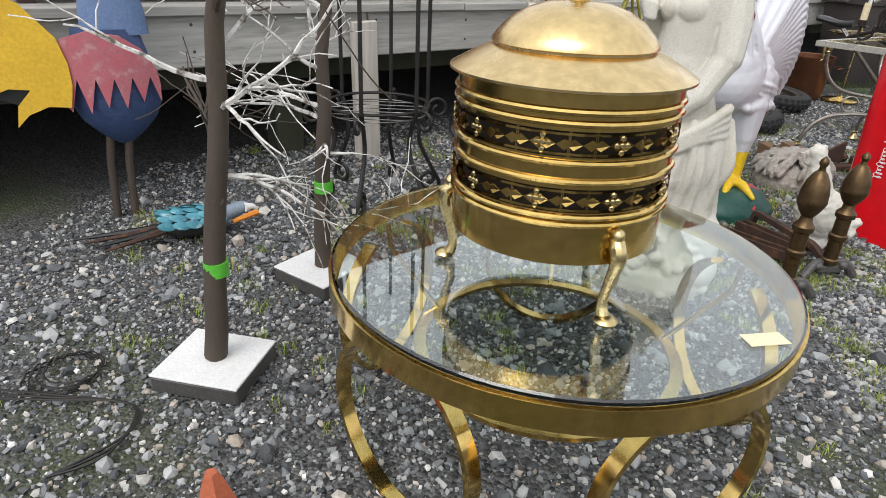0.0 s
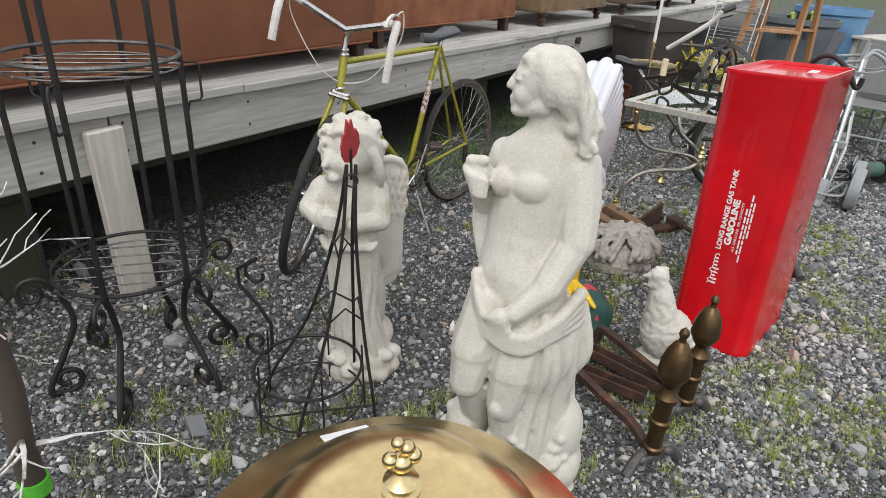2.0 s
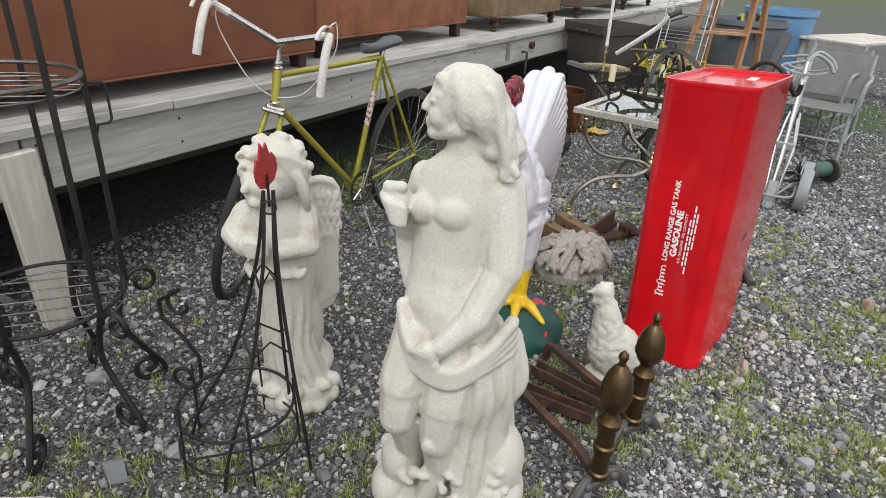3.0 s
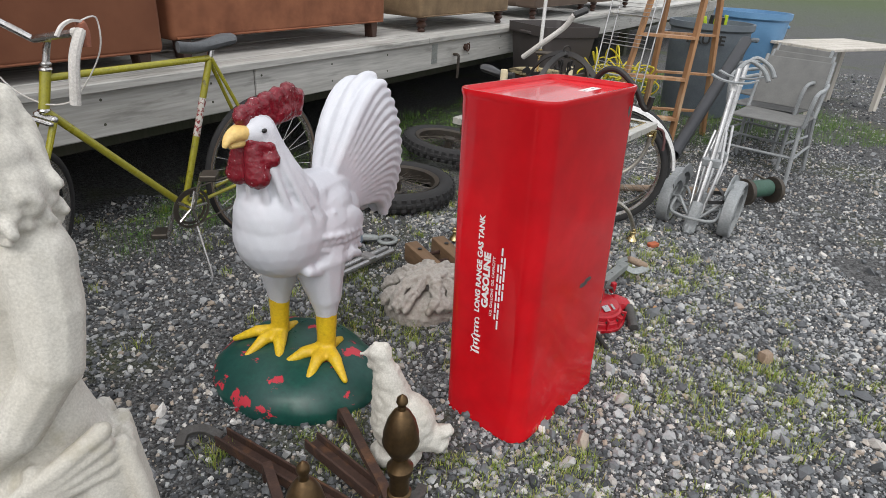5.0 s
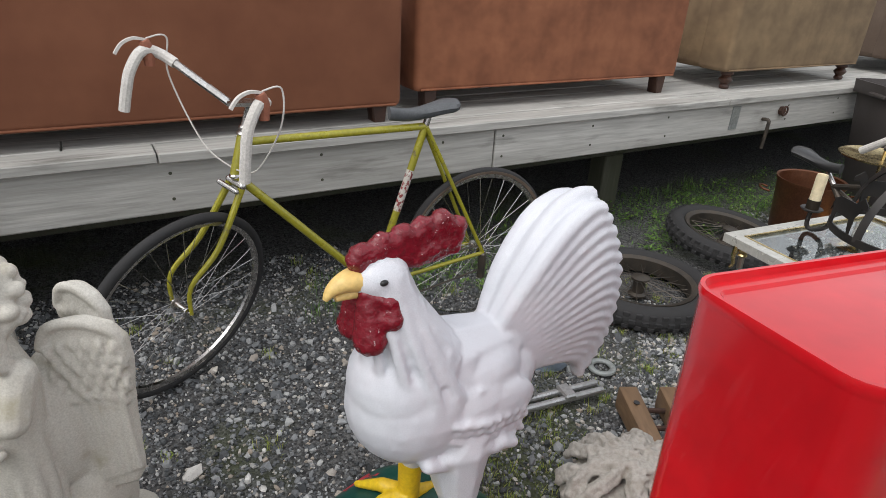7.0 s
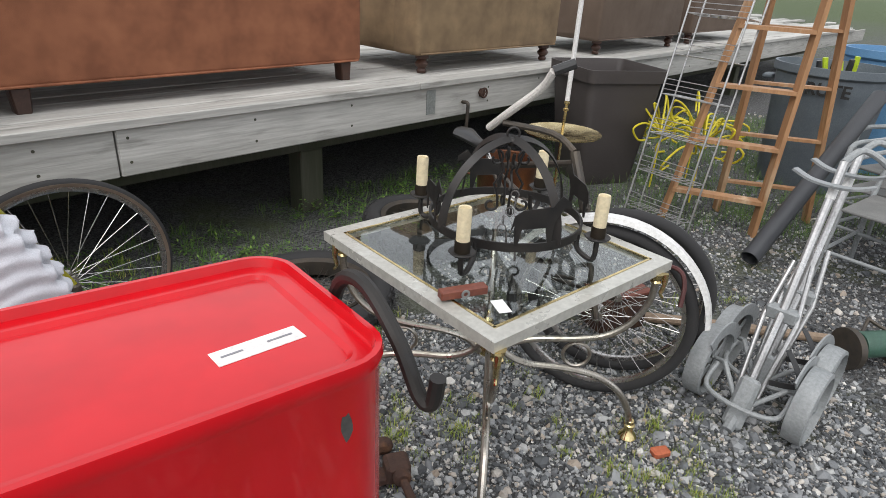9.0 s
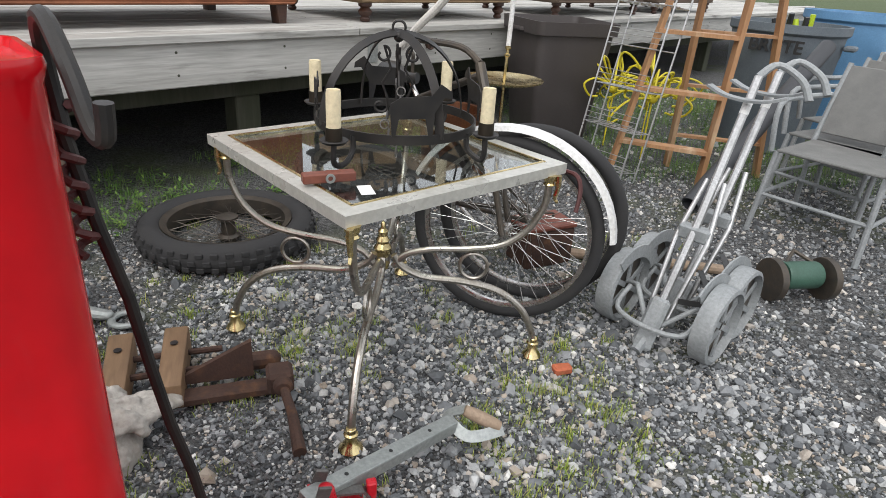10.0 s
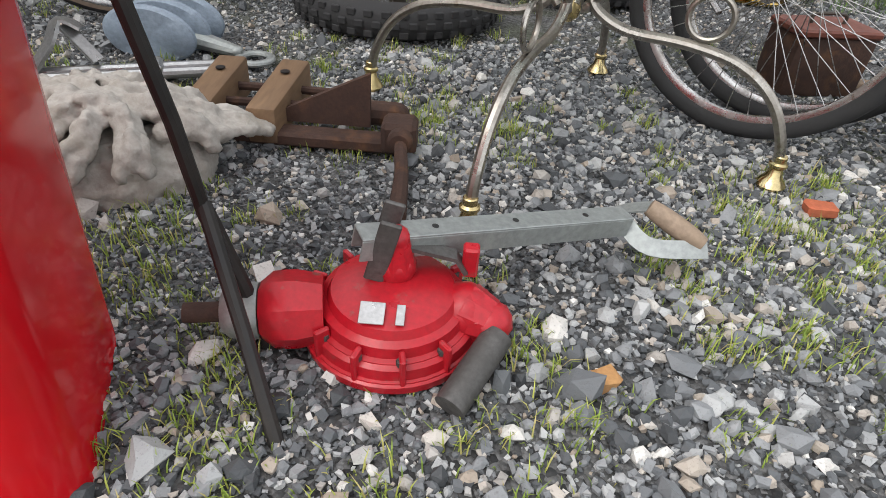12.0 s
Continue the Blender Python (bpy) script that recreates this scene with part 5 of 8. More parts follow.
def iron_channel(x, y, yaw, ln, z=0.03):
    b = empty("iron_bar", "rusty iron channel bar lying on gravel", "iron bar", at(x, y, z, yaw))
    bm = bmesh.new()
    block(bm, (0, 0, 0), (ln, 0.05, 0.012), bevel=0.002)
    block(bm, (0, 0.022, 0.018), (ln, 0.007, 0.03), bevel=0.002)
    block(bm, (0, -0.022, 0.018), (ln, 0.007, 0.03), bevel=0.002)
    part("channel", bm, RUST_IRON, b)
    part("end_hook", a_tube(curve([(-ln / 2, 0, 0.01), (-ln / 2 - 0.05, -0.02, 0.03), (-ln / 2 - 0.08, -0.06, 0.03), (-ln / 2 - 0.06, -0.1, 0.02)], 5), 1.0, flat=(0.03, 0.012)), GREY_IRON, b, "worn grey hooked end")


brass_bucket()
bare_tree(-0.578, 0.686, 21, (0.15, 0.05, 1.32), 0.31, -1, ((0.38, 20, 0.05, 11), (0.43, 150, 0.5, 9), (0.5, -20, 0.55, 12), (0.55, 200, 0.3, 10), (0.6, 60, 0.6, 12), (0.66, -60, 0.5, 9), (0.75, 170, 0.6, 8), (0.83, 10, 0.6, 9), (0.9, 100, 0.8, 8)))
bare_tree(-0.497, 1.24, 33, (0.06, 0.02, 1.12), 0.335, -25, ((0.36, 30, 0.1, 4), (0.40, -30, 0.2, 4), (0.46, 180, 0.2, 11), (0.5, 215, 0.3, 11), (0.56, 160, 0.4, 10), (0.6, 235, 0.3, 9), (0.66, 190, 0.5, 9), (0.75, 160, 0.6, 8), (0.82, 220, 0.6, 7), (0.93, 190, 0.9, 5)))
plant_stand()
obelisk()
andiron(1.055, 1.515, 18, 0.5)
andiron(1.265, 1.72, 18, 0.475)
iron_channel(0.96, 1.93, -40, 0.5)
iron_channel(1.13, 1.93, 130, 0.3, 0.035)


# ---- bicycles, tyres ----
BIKE_GREEN = surf("chipped_yellow_green_paint", (0.36, 0.33, 0.025), (0.28, 0.26, 0.02), 9, 90, 0.32, bump=0.1, spot=(0.1, 0.08, 0.05), spot_scale=26, spot_range=(0.62, 0.72), coat=0.3)
CHROME = surf("tarnished_chrome", (0.68, 0.67, 0.66), (0.5, 0.48, 0.46), 18, 120, 0.25, 1.0, 0.1, 0.001, spot=(0.2, 0.12, 0.07), spot_scale=50, spot_range=(0.62, 0.75))
TYRE = surf("worn_grey_black_tyre", (0.018, 0.018, 0.02), (0.034, 0.033, 0.033), 14, 160, 0.85, bump=0.3)
TYRE_WALL = surf("brown_tyre_wall", (0.12, 0.085, 0.06), (0.16, 0.12, 0.09), 14, 120, 0.85, bump=0.2)
BAR_TAPE = surf("dirty_white_bar_tape", (0.72, 0.69, 0.65), (0.6, 0.57, 0.53), 20, 160, 0.8, bump=0.3)
HOOD_RUBBER = surf("rust_red_rubber_hood", (0.36, 0.13, 0.07), (0.28, 0.1, 0.06), 20, 120, 0.7, bump=0.2)
DECAL = surf("worn_white_and_red_decal", (0.6, 0.58, 0.54), (0.5, 0.47, 0.42), 20, 120, 0.5, bump=0.1, spot=(0.2, 0.03, 0.03), spot_scale=70, spot_range=(0.52, 0.56))
SADDLE = surf("grey_vinyl_saddle", (0.10, 0.105, 0.115), (0.08, 0.085, 0.09), 15, 140, 0.55, bump=0.2)
STEEL_DARK = surf("dark_greasy_steel", (0.07, 0.065, 0.06), (0.12, 0.1, 0.08), 20, 120, 0.5, 0.7, 0.2)


def axle_frame(c, axle, up=(0, 0, 1)):
    z = Vector(axle).normalized()
    y = (Vector(up) - z * z.dot(Vector(up))).normalized()
    x = y.cross(z)
    m = Matrix((x, y, z)).transposed().to_4x4()
    m.translation = Vector(c)
    return m


def wheel(parent, c, axle, R=0.345, tyre=0.016, spokes=32, wall=None, tyre_mat=None):
    m = axle_frame(c, axle)
    rim = R - 2 * tyre
    w = part("wheel", loop_tube([(rim - 0.012, -0.006), (rim + 0.002, -0.011), (rim + 0.006, -0.011), (rim + 0.002, -0.004), (rim + 0.002, 0.004), (rim + 0.006, 0.011), (rim + 0.002, 0.011), (rim - 0.012, 0.006)], 64),
             CHROME, parent, "spoked wheel with a tarnished rim")
    w.matrix_basis = m
    prof = [(R - tyre + tyre * math.cos(2 * math.pi * k / 12), tyre * math.sin(2 * math.pi * k / 12)) for k in range(12)]
    part("tyre", loop_tube(prof, 64), tyre_mat or TYRE, w, "worn grey-black tyre")
    if wall:
        for s in (-1, 1):
            part("tyre_wall", loop_tube([(R - 1.62 * tyre, s * tyre * 0.86), (R - 0.9 * tyre, s * tyre * 1.06), (R - 0.85 * tyre, s * tyre * 1.03), (R - 1.6 * tyre, s * tyre * 0.7)], 64), wall, w, "brown tyre wall")
    part("hub", a_lathe([(0.006, -0.055), (0.006, -0.036), (0.02, -0.034), (0.02, -0.03), (0.01, -0.026), (0.01, 0.026), (0.02, 0.03), (0.02, 0.034), (0.006, 0.036), (0.006, 0.055)], 16), CHROME, w)
    bms = []
    for s in (-1, 1):
        bms.append(mesh_of("spoke", a_tube([(0.019, 0, s * 0.031), (rim * 0.5, 0.035, s * 0.016), (rim - 0.008, 0.07, 0)], 0.0012, 4), CHROME, 0))
    for k in range(spokes):
        o = part("spoke", bms[k % 2], None, w)
        o.matrix_basis = pose(0, 0, 0, 0, 0, 360 * k / spokes)
    return w


def saddle_mesh(c, fwd, ln=0.27):
    f = Vector((fwd[0], fwd[1], 0)).normalized()
    s = Vector((-f.y, f.x, 0))
    bm, c = bmesh.new(), Vector(c)
    n, rings = 10, []
    for i in range(n + 1):
        t = i / n
        w = 0.014 + 0.062 * (1 - t) ** 1.6 if t > 0.12 else 0.04 + 0.25 * t
        z = 0.012 * math.cos(t * 4.5)
        p = c + f * ln * (t - 0.45) + Vector((0, 0, z))
        rings.append([bm.verts.new(p + s * w * math.cos(2 * math.pi * k / 12) + Vector((0, 0, (0.02 if math.sin(2 * math.pi * k / 12) > 0 else 0.028) * math.sin(2 * math.pi * k / 12)))) for k in range(12)])
    for a, b in zip(rings, rings[1:]):
        for k in range(12):
            bm.faces.new((a[k], a[(k + 1) % 12], b[(k + 1) % 12], b[k]))
    bm.faces.new(list(reversed(rings[0])))
    bm.faces.new(rings[-1])
    bmesh.ops.recalc_face_normals(bm, faces=bm.faces)
    return bm


def racing_bicycle():
    o = Vector((0.35, 3.25, 0.0))
    bk = empty("bicycle", "old yellow-green drop-bar bicycle with white taped handlebar", "bicycle", Matrix.Translation(o + Vector((0.022, 0.01, 0))))
    P = lambda *p: Vector(p) - o
    ht, hb, sc, bb = P(0.098, 2.99, 0.935), P(0.080, 2.951, 0.80), P(0.565, 3.43, 0.92), P(0.415, 3.295, 0.295)
    rh, fh = P(0.735, 3.66, 0.36), P(-0.047, 2.764, 0.364)
    fdir = Vector((-0.66, -0.75, 0)).normalized()
    side = Vector((-fdir.y, fdir.x, 0))
    steer = Vector((-0.208, -0.978, 0)).normalized()
    sside = Vector((0.949, -0.202, -0.24)).normalized()
    T = lambda name, a, b, r, mat=BIKE_GREEN, label="": part(name, a_tube([a + (b - a) * k / 4 for k in range(5)], r, 12), mat, bk, label)
    T("top_tube", ht + Vector((0, 0, -0.03)), sc, 0.0135)
    T("down_tube", hb, bb, 0.015)
    T("seat_tube", sc, bb, 0.0145)
    mid = sc + (bb - sc) * 0.45
    T("seat_tube_decal", mid + (sc - mid) * 0.42, mid + (bb - mid) * 0.12, 0.0151, DECAL, "white worn decal band")
    T("head_tube", ht, hb, 0.018)
    for s in (-1, 1):
        T("seat_stay", sc + side * s * 0.012, rh + side * s * 0.055, 0.008)
        T("chain_stay", bb + side * s * 0.02, rh + side * s * 0.055, 0.0085)
        fork = curve([hb + sside * s * 0.028 + Vector((0, 0, -0.03)), hb + (fh - hb) * 0.5 + sside * s * 0.045 - steer * 0.006, fh + sside * s * 0.05 + Vector((0, 0, 0.1)) - steer * 0.012, fh + sside * s * 0.05], 5)
        part("fork_blade", a_tube(fork, [0.0125 - 0.0004 * k for k in range(16)], 10), BIKE_GREEN, bk)
    part("fork_crown", limb(bmesh.new(), hb + sside * 0.03 + Vector((0, 0, -0.025)), hb - sside * 0.03 + Vector((0, 0, -0.025)), 0.014, 0.014), CHROME, bk)
    for z, r in ((0.0, 0.023), (-0.135, 0.022), (0.018, 0.02)):
        part("headset_cup", ball(bmesh.new(), ht + (hb - ht) * (-z / 0.135), (r, r, 0.011)), CHROME, bk)
    part("bottom_bracket", limb(bmesh.new(), bb + side * 0.035, bb - side * 0.035, 0.02, 0.02), BIKE_GREEN, bk)
    wheel(bk, rh, side, 0.36, wall=TYRE_WALL)
    wheel(bk, fh, sside, 0.362, 0.0175)
    # chainrings, crank, pedals, kickstand
    cm = axle_frame(bb - side * 0.0 + side * 0.045, side)
    for r in (0.092, 0.076):
        ring = part("chainring", loop_tube([(r - 0.012, -0.0015), (r, -0.0015), (r, 0.0015), (r - 0.012, 0.0015)], 48, Matrix.Translation((0, 0, 0.006 if r > 0.08 else 0))), STEEL_DARK, bk)
        ring.matrix_basis = cm
    for k in range(5):
        a = 2 * math.pi * k / 5
        sp = part("chainring_arm", a_tube([(0, 0, 0.005), (0.08 * math.cos(a), 0.08 * math.sin(a), 0.004)], 0.006, 6), CHROME, bk)
        sp.matrix_basis = cm
    for s, d in ((1, Vector((0.05, 0.02, 0.16))), (-1, Vector((-0.05, -0.02, -0.16)))):
        a = bb + side * s * 0.06
        part("crank", a_tube([a, a + d], 0.0085, 8), CHROME, bk)
        part("pedal", a_block(a + d + side * s * 0.05, (0.07, 0.09, 0.025), bevel=0.004), STEEL_DARK, bk)
    part("chain", a_tube([bb + side * 0.05 + Vector((0, 0, 0.088)), rh + side * 0.05 + Vector((0, 0, 0.035))], 0.004, 6), STEEL_DARK, bk)
    part("chain", a_tube([bb + side * 0.05 + Vector((0, 0, -0.088)), rh + side * 0.05 + Vector((0, 0, -0.08))], 0.004, 6), STEEL_DARK, bk)
    part("derailleur", a_block(rh + side * 0.055 + Vector((0, 0, -0.06)), (0.03, 0.03, 0.12), bevel=0.006), STEEL_DARK, bk)
    part("kickstand", a_tube(curve([bb + Vector((0.03, 0.02, -0.01)), P(0.46, 3.28, 0.2), P(0.525, 3.17, 0.01), P(0.52, 3.15, 0.0)], 4), 0.0065, 8), CHROME, bk)
    part("seat_post", a_tube([sc + (bb - sc) * 0.05, sc + (sc - bb).normalized() * 0.05], 0.0125, 10), CHROME, bk)
    part("saddle", saddle_mesh(P(0.565, 3.435, 0.982), fdir), SADDLE, bk, "grey vinyl saddle")
    # stem, drop bars, levers
    bc = P(0.108, 2.925, 1.045)
    stem = bc - steer * 0.075 + Vector((0, 0, -0.008))
    part("stem", a_tube([ht, ht + (ht - hb).normalized() * 0.07, stem, bc], 0.0125, 10), CHROME, bk)
    hr, hl = P(0.315, 2.80, 1.09), P(-0.125, 2.87, 1.185)
    er, el = P(0.268, 2.75, 0.87), P(-0.178, 2.795, 1.012)
    for top, end in ((hr, er), (hl, el)):
        out = (top - bc)
        down = end - top
        bar = curve([bc, bc + out * 0.45 - steer * 0.012, bc + out * 0.9 - steer * 0.022, top + steer * 0.018, top + down * 0.3 + steer * 0.034, top + down * 0.65 + steer * 0.02, end], 5)
        part("handlebar", a_tube(bar[:9], 0.0125, 10), CHROME, bk)
        part("bar_tape", a_tube(bar[8:], 0.0165, 10), BAR_TAPE, bk, "dirty white handlebar tape")
        part("brake_hood", a_tube(curve([top + Vector((0, 0, -0.045)), top + Vector((0, 0, 0.0)), top + steer * 0.01 + Vector((0, 0, 0.03))], 3), [0.015, 0.016, 0.018, 0.019, 0.018, 0.017, 0.014], 10), HOOD_RUBBER, bk, "rust red brake hood")
        part("brake_lever", a_tube(curve([top + Vector((0, 0, 0.03)), top + steer * 0.035 - sside * 0.01 + Vector((0, 0, 0.034)), top + steer * 0.065 - sside * 0.025 + Vector((0, 0, 0.016)), top + steer * 0.085 - sside * 0.035 + Vector((0, 0, -0.015))], 4), 1.0, flat=(0.013, 0.008)), BAR_TAPE, bk, "pale brake lever")
        part("brake_cable", a_tube(curve([top + Vector((0, 0, 0.035)), top - steer * 0.035 + Vector((0.02, 0.02, 0.035)), top - steer * 0.06 + Vector((0.0, 0.0, -0.08)), (top + ht) / 2 + Vector((0, 0, -0.16)), hb + Vector((0, 0, 0.02))], 7), 0.0027, 6), BAR_TAPE, bk, "loose white brake cable")
    part("front_brake", limb(bmesh.new(), hb + steer * 0.035 + sside * 0.04 + Vector((0, 0, -0.03)), hb + steer * 0.035 - sside * 0.04 + Vector((0, 0, -0.03)), 0.009, 0.009), CHROME, bk)
    d = (bb - hb).normalized()
    nrm = (side * -1.0)
    up = nrm.cross(d)
    mm = Matrix((d, up, nrm)).transposed().to_4x4()
    mm.translation = hb + (bb - hb) * 0.18 + nrm * 0.0162 - up * 0.008
    lettering("down_tube_decal", "Jet Speed", 0.03, BLACK_PAINT, bk, mm, "dark lettering on the down tube")
    return bk


def touring_bicycle():
    o = Vector((2.5, 4.2, 0.0))
    bk = empty("bicycle", "old bicycle with a white mudguard parked behind the glass table", "bicycle", Matrix.Translation(o))
    P = lambda *p: Vector(p) - o
    fh, rh = P(2.62, 3.73, 0.335), P(2.72, 3.87, 0.34)
    fdir = (fh - rh).normalized()
    ax = Vector((0.30, 0.95, 0)).normalized()
    ax2 = Vector((0.26, 0.96, 0.04)).normalized()
    wheel(bk, fh, ax, 0.335, 0.022)
    wheel(bk, rh, ax2, 0.345, 0.024)
    m = axle_frame(fh, ax)
    bm, n, rings = bmesh.new(), 22, []
    sgn = 1 if (m.to_3x3() @ Vector((1, 0, 0))).x > 0 else -1
    for k in range(n + 1):
        a = radians(5 + 150 * k / n)
        ring = []
        for off, dz in ((-0.028, -0.012), (-0.02, 0.004), (0, 0.009), (0.02, 0.004), (0.028, -0.012), (0.0, 0.004)):
            r = 0.365 + dz
            ring.append(bm.verts.new(m @ Vector((sgn * r * math.cos(a), r * math.sin(a), off))))
        rings.append(ring)
    for a, b in zip(rings, rings[1:]):
        for k in range(6):
            bm.faces.new((a[k], a[(k + 1) % 6], b[(k + 1) % 6], b[k]))
    bm.faces.new(rings[0])
    bm.faces.new(list(reversed(rings[-1])))
    bmesh.ops.recalc_face_normals(bm, faces=bm.faces)
    part("mudguard", bm, WHITE_ENAMEL, bk, "scuffed white front mudguard")
    ht = P(2.49, 3.92, 0.86)
    hb = P(2.54, 3.84, 0.68)
    sc, bb = P(2.25, 4.55, 0.6), P(2.42, 4.12, 0.28)
    T = lambda name, a, b, r, mat=STEEL_DARK: part(name, a_tube([a, (a + b) / 2, b], r, 10), mat, bk)
    T("top_tube", ht + (hb - ht) * 0.2, sc, 0.014)
    T("down_tube", hb, bb, 0.015)
    T("seat_tube", sc, bb, 0.014)
    T("head_tube", ht, hb, 0.018)
    for s in (-1, 1):
        T("seat_stay", sc, rh + ax2 * s * 0.05, 0.008)
        T("chain_stay", bb, rh + ax2 * s * 0.05, 0.008)
        T("fork_blade", hb + ax * s * 0.04, fh + ax * s * 0.05, 0.011)
    part("chainring", loop_tube([(0.07, -0.002), (0.09, -0.002), (0.09, 0.002), (0.07, 0.002)], 40, axle_frame(bb + ax2 * 0.05, ax2)), CHROME, bk)
    part("crank", a_tube([bb + ax2 * 0.06, bb + ax2 * 0.06 + Vector((0.1, -0.1, -0.08))], 0.009, 8), CHROME, bk)
    part("saddle", saddle_mesh(P(2.16, 4.63, 0.70), (0.6, -0.8), 0.26), SADDLE_BLACK, bk, "black vinyl saddle")
    T("seat_post", sc, P(2.2, 4.62, 0.68), 0.012, CHROME)
    part("stem", a_tube(curve([ht, P(2.42, 4.0, 0.9), P(2.25, 4.12, 0.9)], 4), 0.012, 8), STEEL_DARK, bk)
    part("handlebar", a_tube(curve([P(2.2, 4.2, 0.86), P(2.27, 4.1, 0.95), P(2.36, 4.02, 1.05), P(2.39, 3.97, 1.12)], 5), 0.015, 10), BAR_TAPE, bk, "handlebar wrapped in white tape")
    part("grip", a_tube([P(2.39, 3.97, 1.12), P(2.46, 3.97, 1.15)], 0.018, 10), SADDLE_BLACK, bk, "black grip")
    part("bridle_strap", a_tube(curve([P(2.70, 3.62, 0.60), P(2.78, 3.53, 0.62), P(2.80, 3.50, 0.58), P(2.79, 3.47, 0.52)], 4), 0.007, 6), LEATHER, bk, "dark red leather strap")
    return bk


def loose_tyre(x, y, z, R, r, tilt, label):
    t = empty("motorcycle_wheel", label, "wheel", pose(x, y, z, tilt[0], tilt[1], 25))
    prof = []
    for k in range(16):
        a = 2 * math.pi * k / 16
        prof.append((R - r + r * 0.95 * math.cos(a), r * 1.0 * math.sin(a)))
    part("tyre", loop_tube(prof, 72), TYRE, t, "black treaded tyre")
    knob = mesh_of("tread_block", a_block((R - 0.002, 0, 0), (0.012, 0.03, 0.022), bevel=0.003), TYRE, 0)
    for k in range(40):
        for s in (-1, 0, 1):
            part("tread_block", knob, None, t).matrix_basis = pose(0, 0, 0, 0, 0, 9 * k + 4.5 * (s % 2)) @ pose(-0.008 * abs(s), 0, s * 0.03)
    rim = R - 2 * r
    part("rim", loop_tube([(rim - 0.012, -0.035), (rim + 0.016, -0.044), (rim + 0.016, -0.036), (rim - 0.004, -0.025), (rim - 0.004, 0.025), (rim + 0.016, 0.036), (rim + 0.016, 0.044), (rim - 0.012, 0.035)], 56), STEEL_DARK, t, "dark steel rim")
    part("hub", a_lathe([(0.012, -0.06), (0.045, -0.05), (0.045, -0.04), (0.03, -0.03), (0.03, 0.03), (0.045, 0.04), (0.045, 0.05), (0.012, 0.06)], 20), STEEL_DARK, t)
    sp = [mesh_of("spoke", a_tube([(0.04, 0, s * 0.044), (rim - 0.006, 0.09 * d, 0)], 0.002, 4), STEEL_DARK, 0) for s, d in ((1, 1), (-1, -1))]
    for k in range(32):
        part("spoke", sp[k % 2], None, t).matrix_basis = pose(0, 0, 0, 0, 0, 360 * k / 32)
    return t


WHITE_ENAMEL = surf("scuffed_white_enamel", (0.78, 0.78, 0.77), (0.66, 0.65, 0.63), 10, 80, 0.4, bump=0.1, spot=(0.3, 0.22, 0.16), spot_scale=30, spot_range=(0.66, 0.75))
SADDLE_BLACK = surf("black_vinyl", (0.02, 0.02, 0.022), (0.035, 0.035, 0.035), 15, 140, 0.4, bump=0.2)
LEATHER = surf("dark_red_leather", (0.09, 0.02, 0.018), (0.06, 0.015, 0.014), 15, 140, 0.6, bump=0.3)
racing_bicycle()
touring_bicycle()
loose_tyre(1.47, 4.2, 0.062, 0.37, 0.058, (0, 0), "motorcycle wheel with a black treaded tyre lying on gravel")
loose_tyre(1.93, 4.98, 0.10, 0.35, 0.055, (4, 5), "second motorcycle wheel with a black tyre lying on gravel")


# ---- small things in the yard ----
WOOD_BLOCK = surf("oily_brown_wood", (0.26, 0.16, 0.085), (0.17, 0.1, 0.055), 8, 70, 0.7, bump=0.4, stretch=(1, 0.15, 1), spot=(0.07, 0.05, 0.035), spot_scale=12, spot_range=(0.55, 0.75))
PUMP_RED = surf("dusty_red_enamel", (0.5, 0.008, 0.02), (0.4, 0.01, 0.018), 10, 110, 0.35, bump=0.12, spot=(0.17, 0.1, 0.08), spot_scale=34, spot_range=(0.62, 0.75))
GALV = surf("galvanised_steel", (0.40, 0.42, 0.41), (0.32, 0.34, 0.33), 12, 90, 0.5, 0.6, 0.15)
GRIP_WOOD = surf("worn_grip_wood", (0.34, 0.25, 0.18), (0.26, 0.19, 0.13), 14, 90, 0.75, bump=0.3)
PALE_METAL = surf("dull_silver_metal", (0.55, 0.55, 0.55), (0.4, 0.4, 0.4), 14, 120, 0.35, 0.8, 0.15)
BLUE_GREY = surf("chalky_blue_grey_paint", (0.27, 0.33, 0.40), (0.2, 0.25, 0.31), 10, 90, 0.7, bump=0.2)
ORANGE_CLAY = surf("orange_brick_clay", (0.5, 0.13, 0.06), (0.4, 0.11, 0.05), 20, 120, 0.9, bump=0.4)
CANDLE = surf("cream_candle_sleeve", (0.74, 0.66, 0.46), (0.68, 0.58, 0.38), 14, 90, 0.6, bump=0.1)


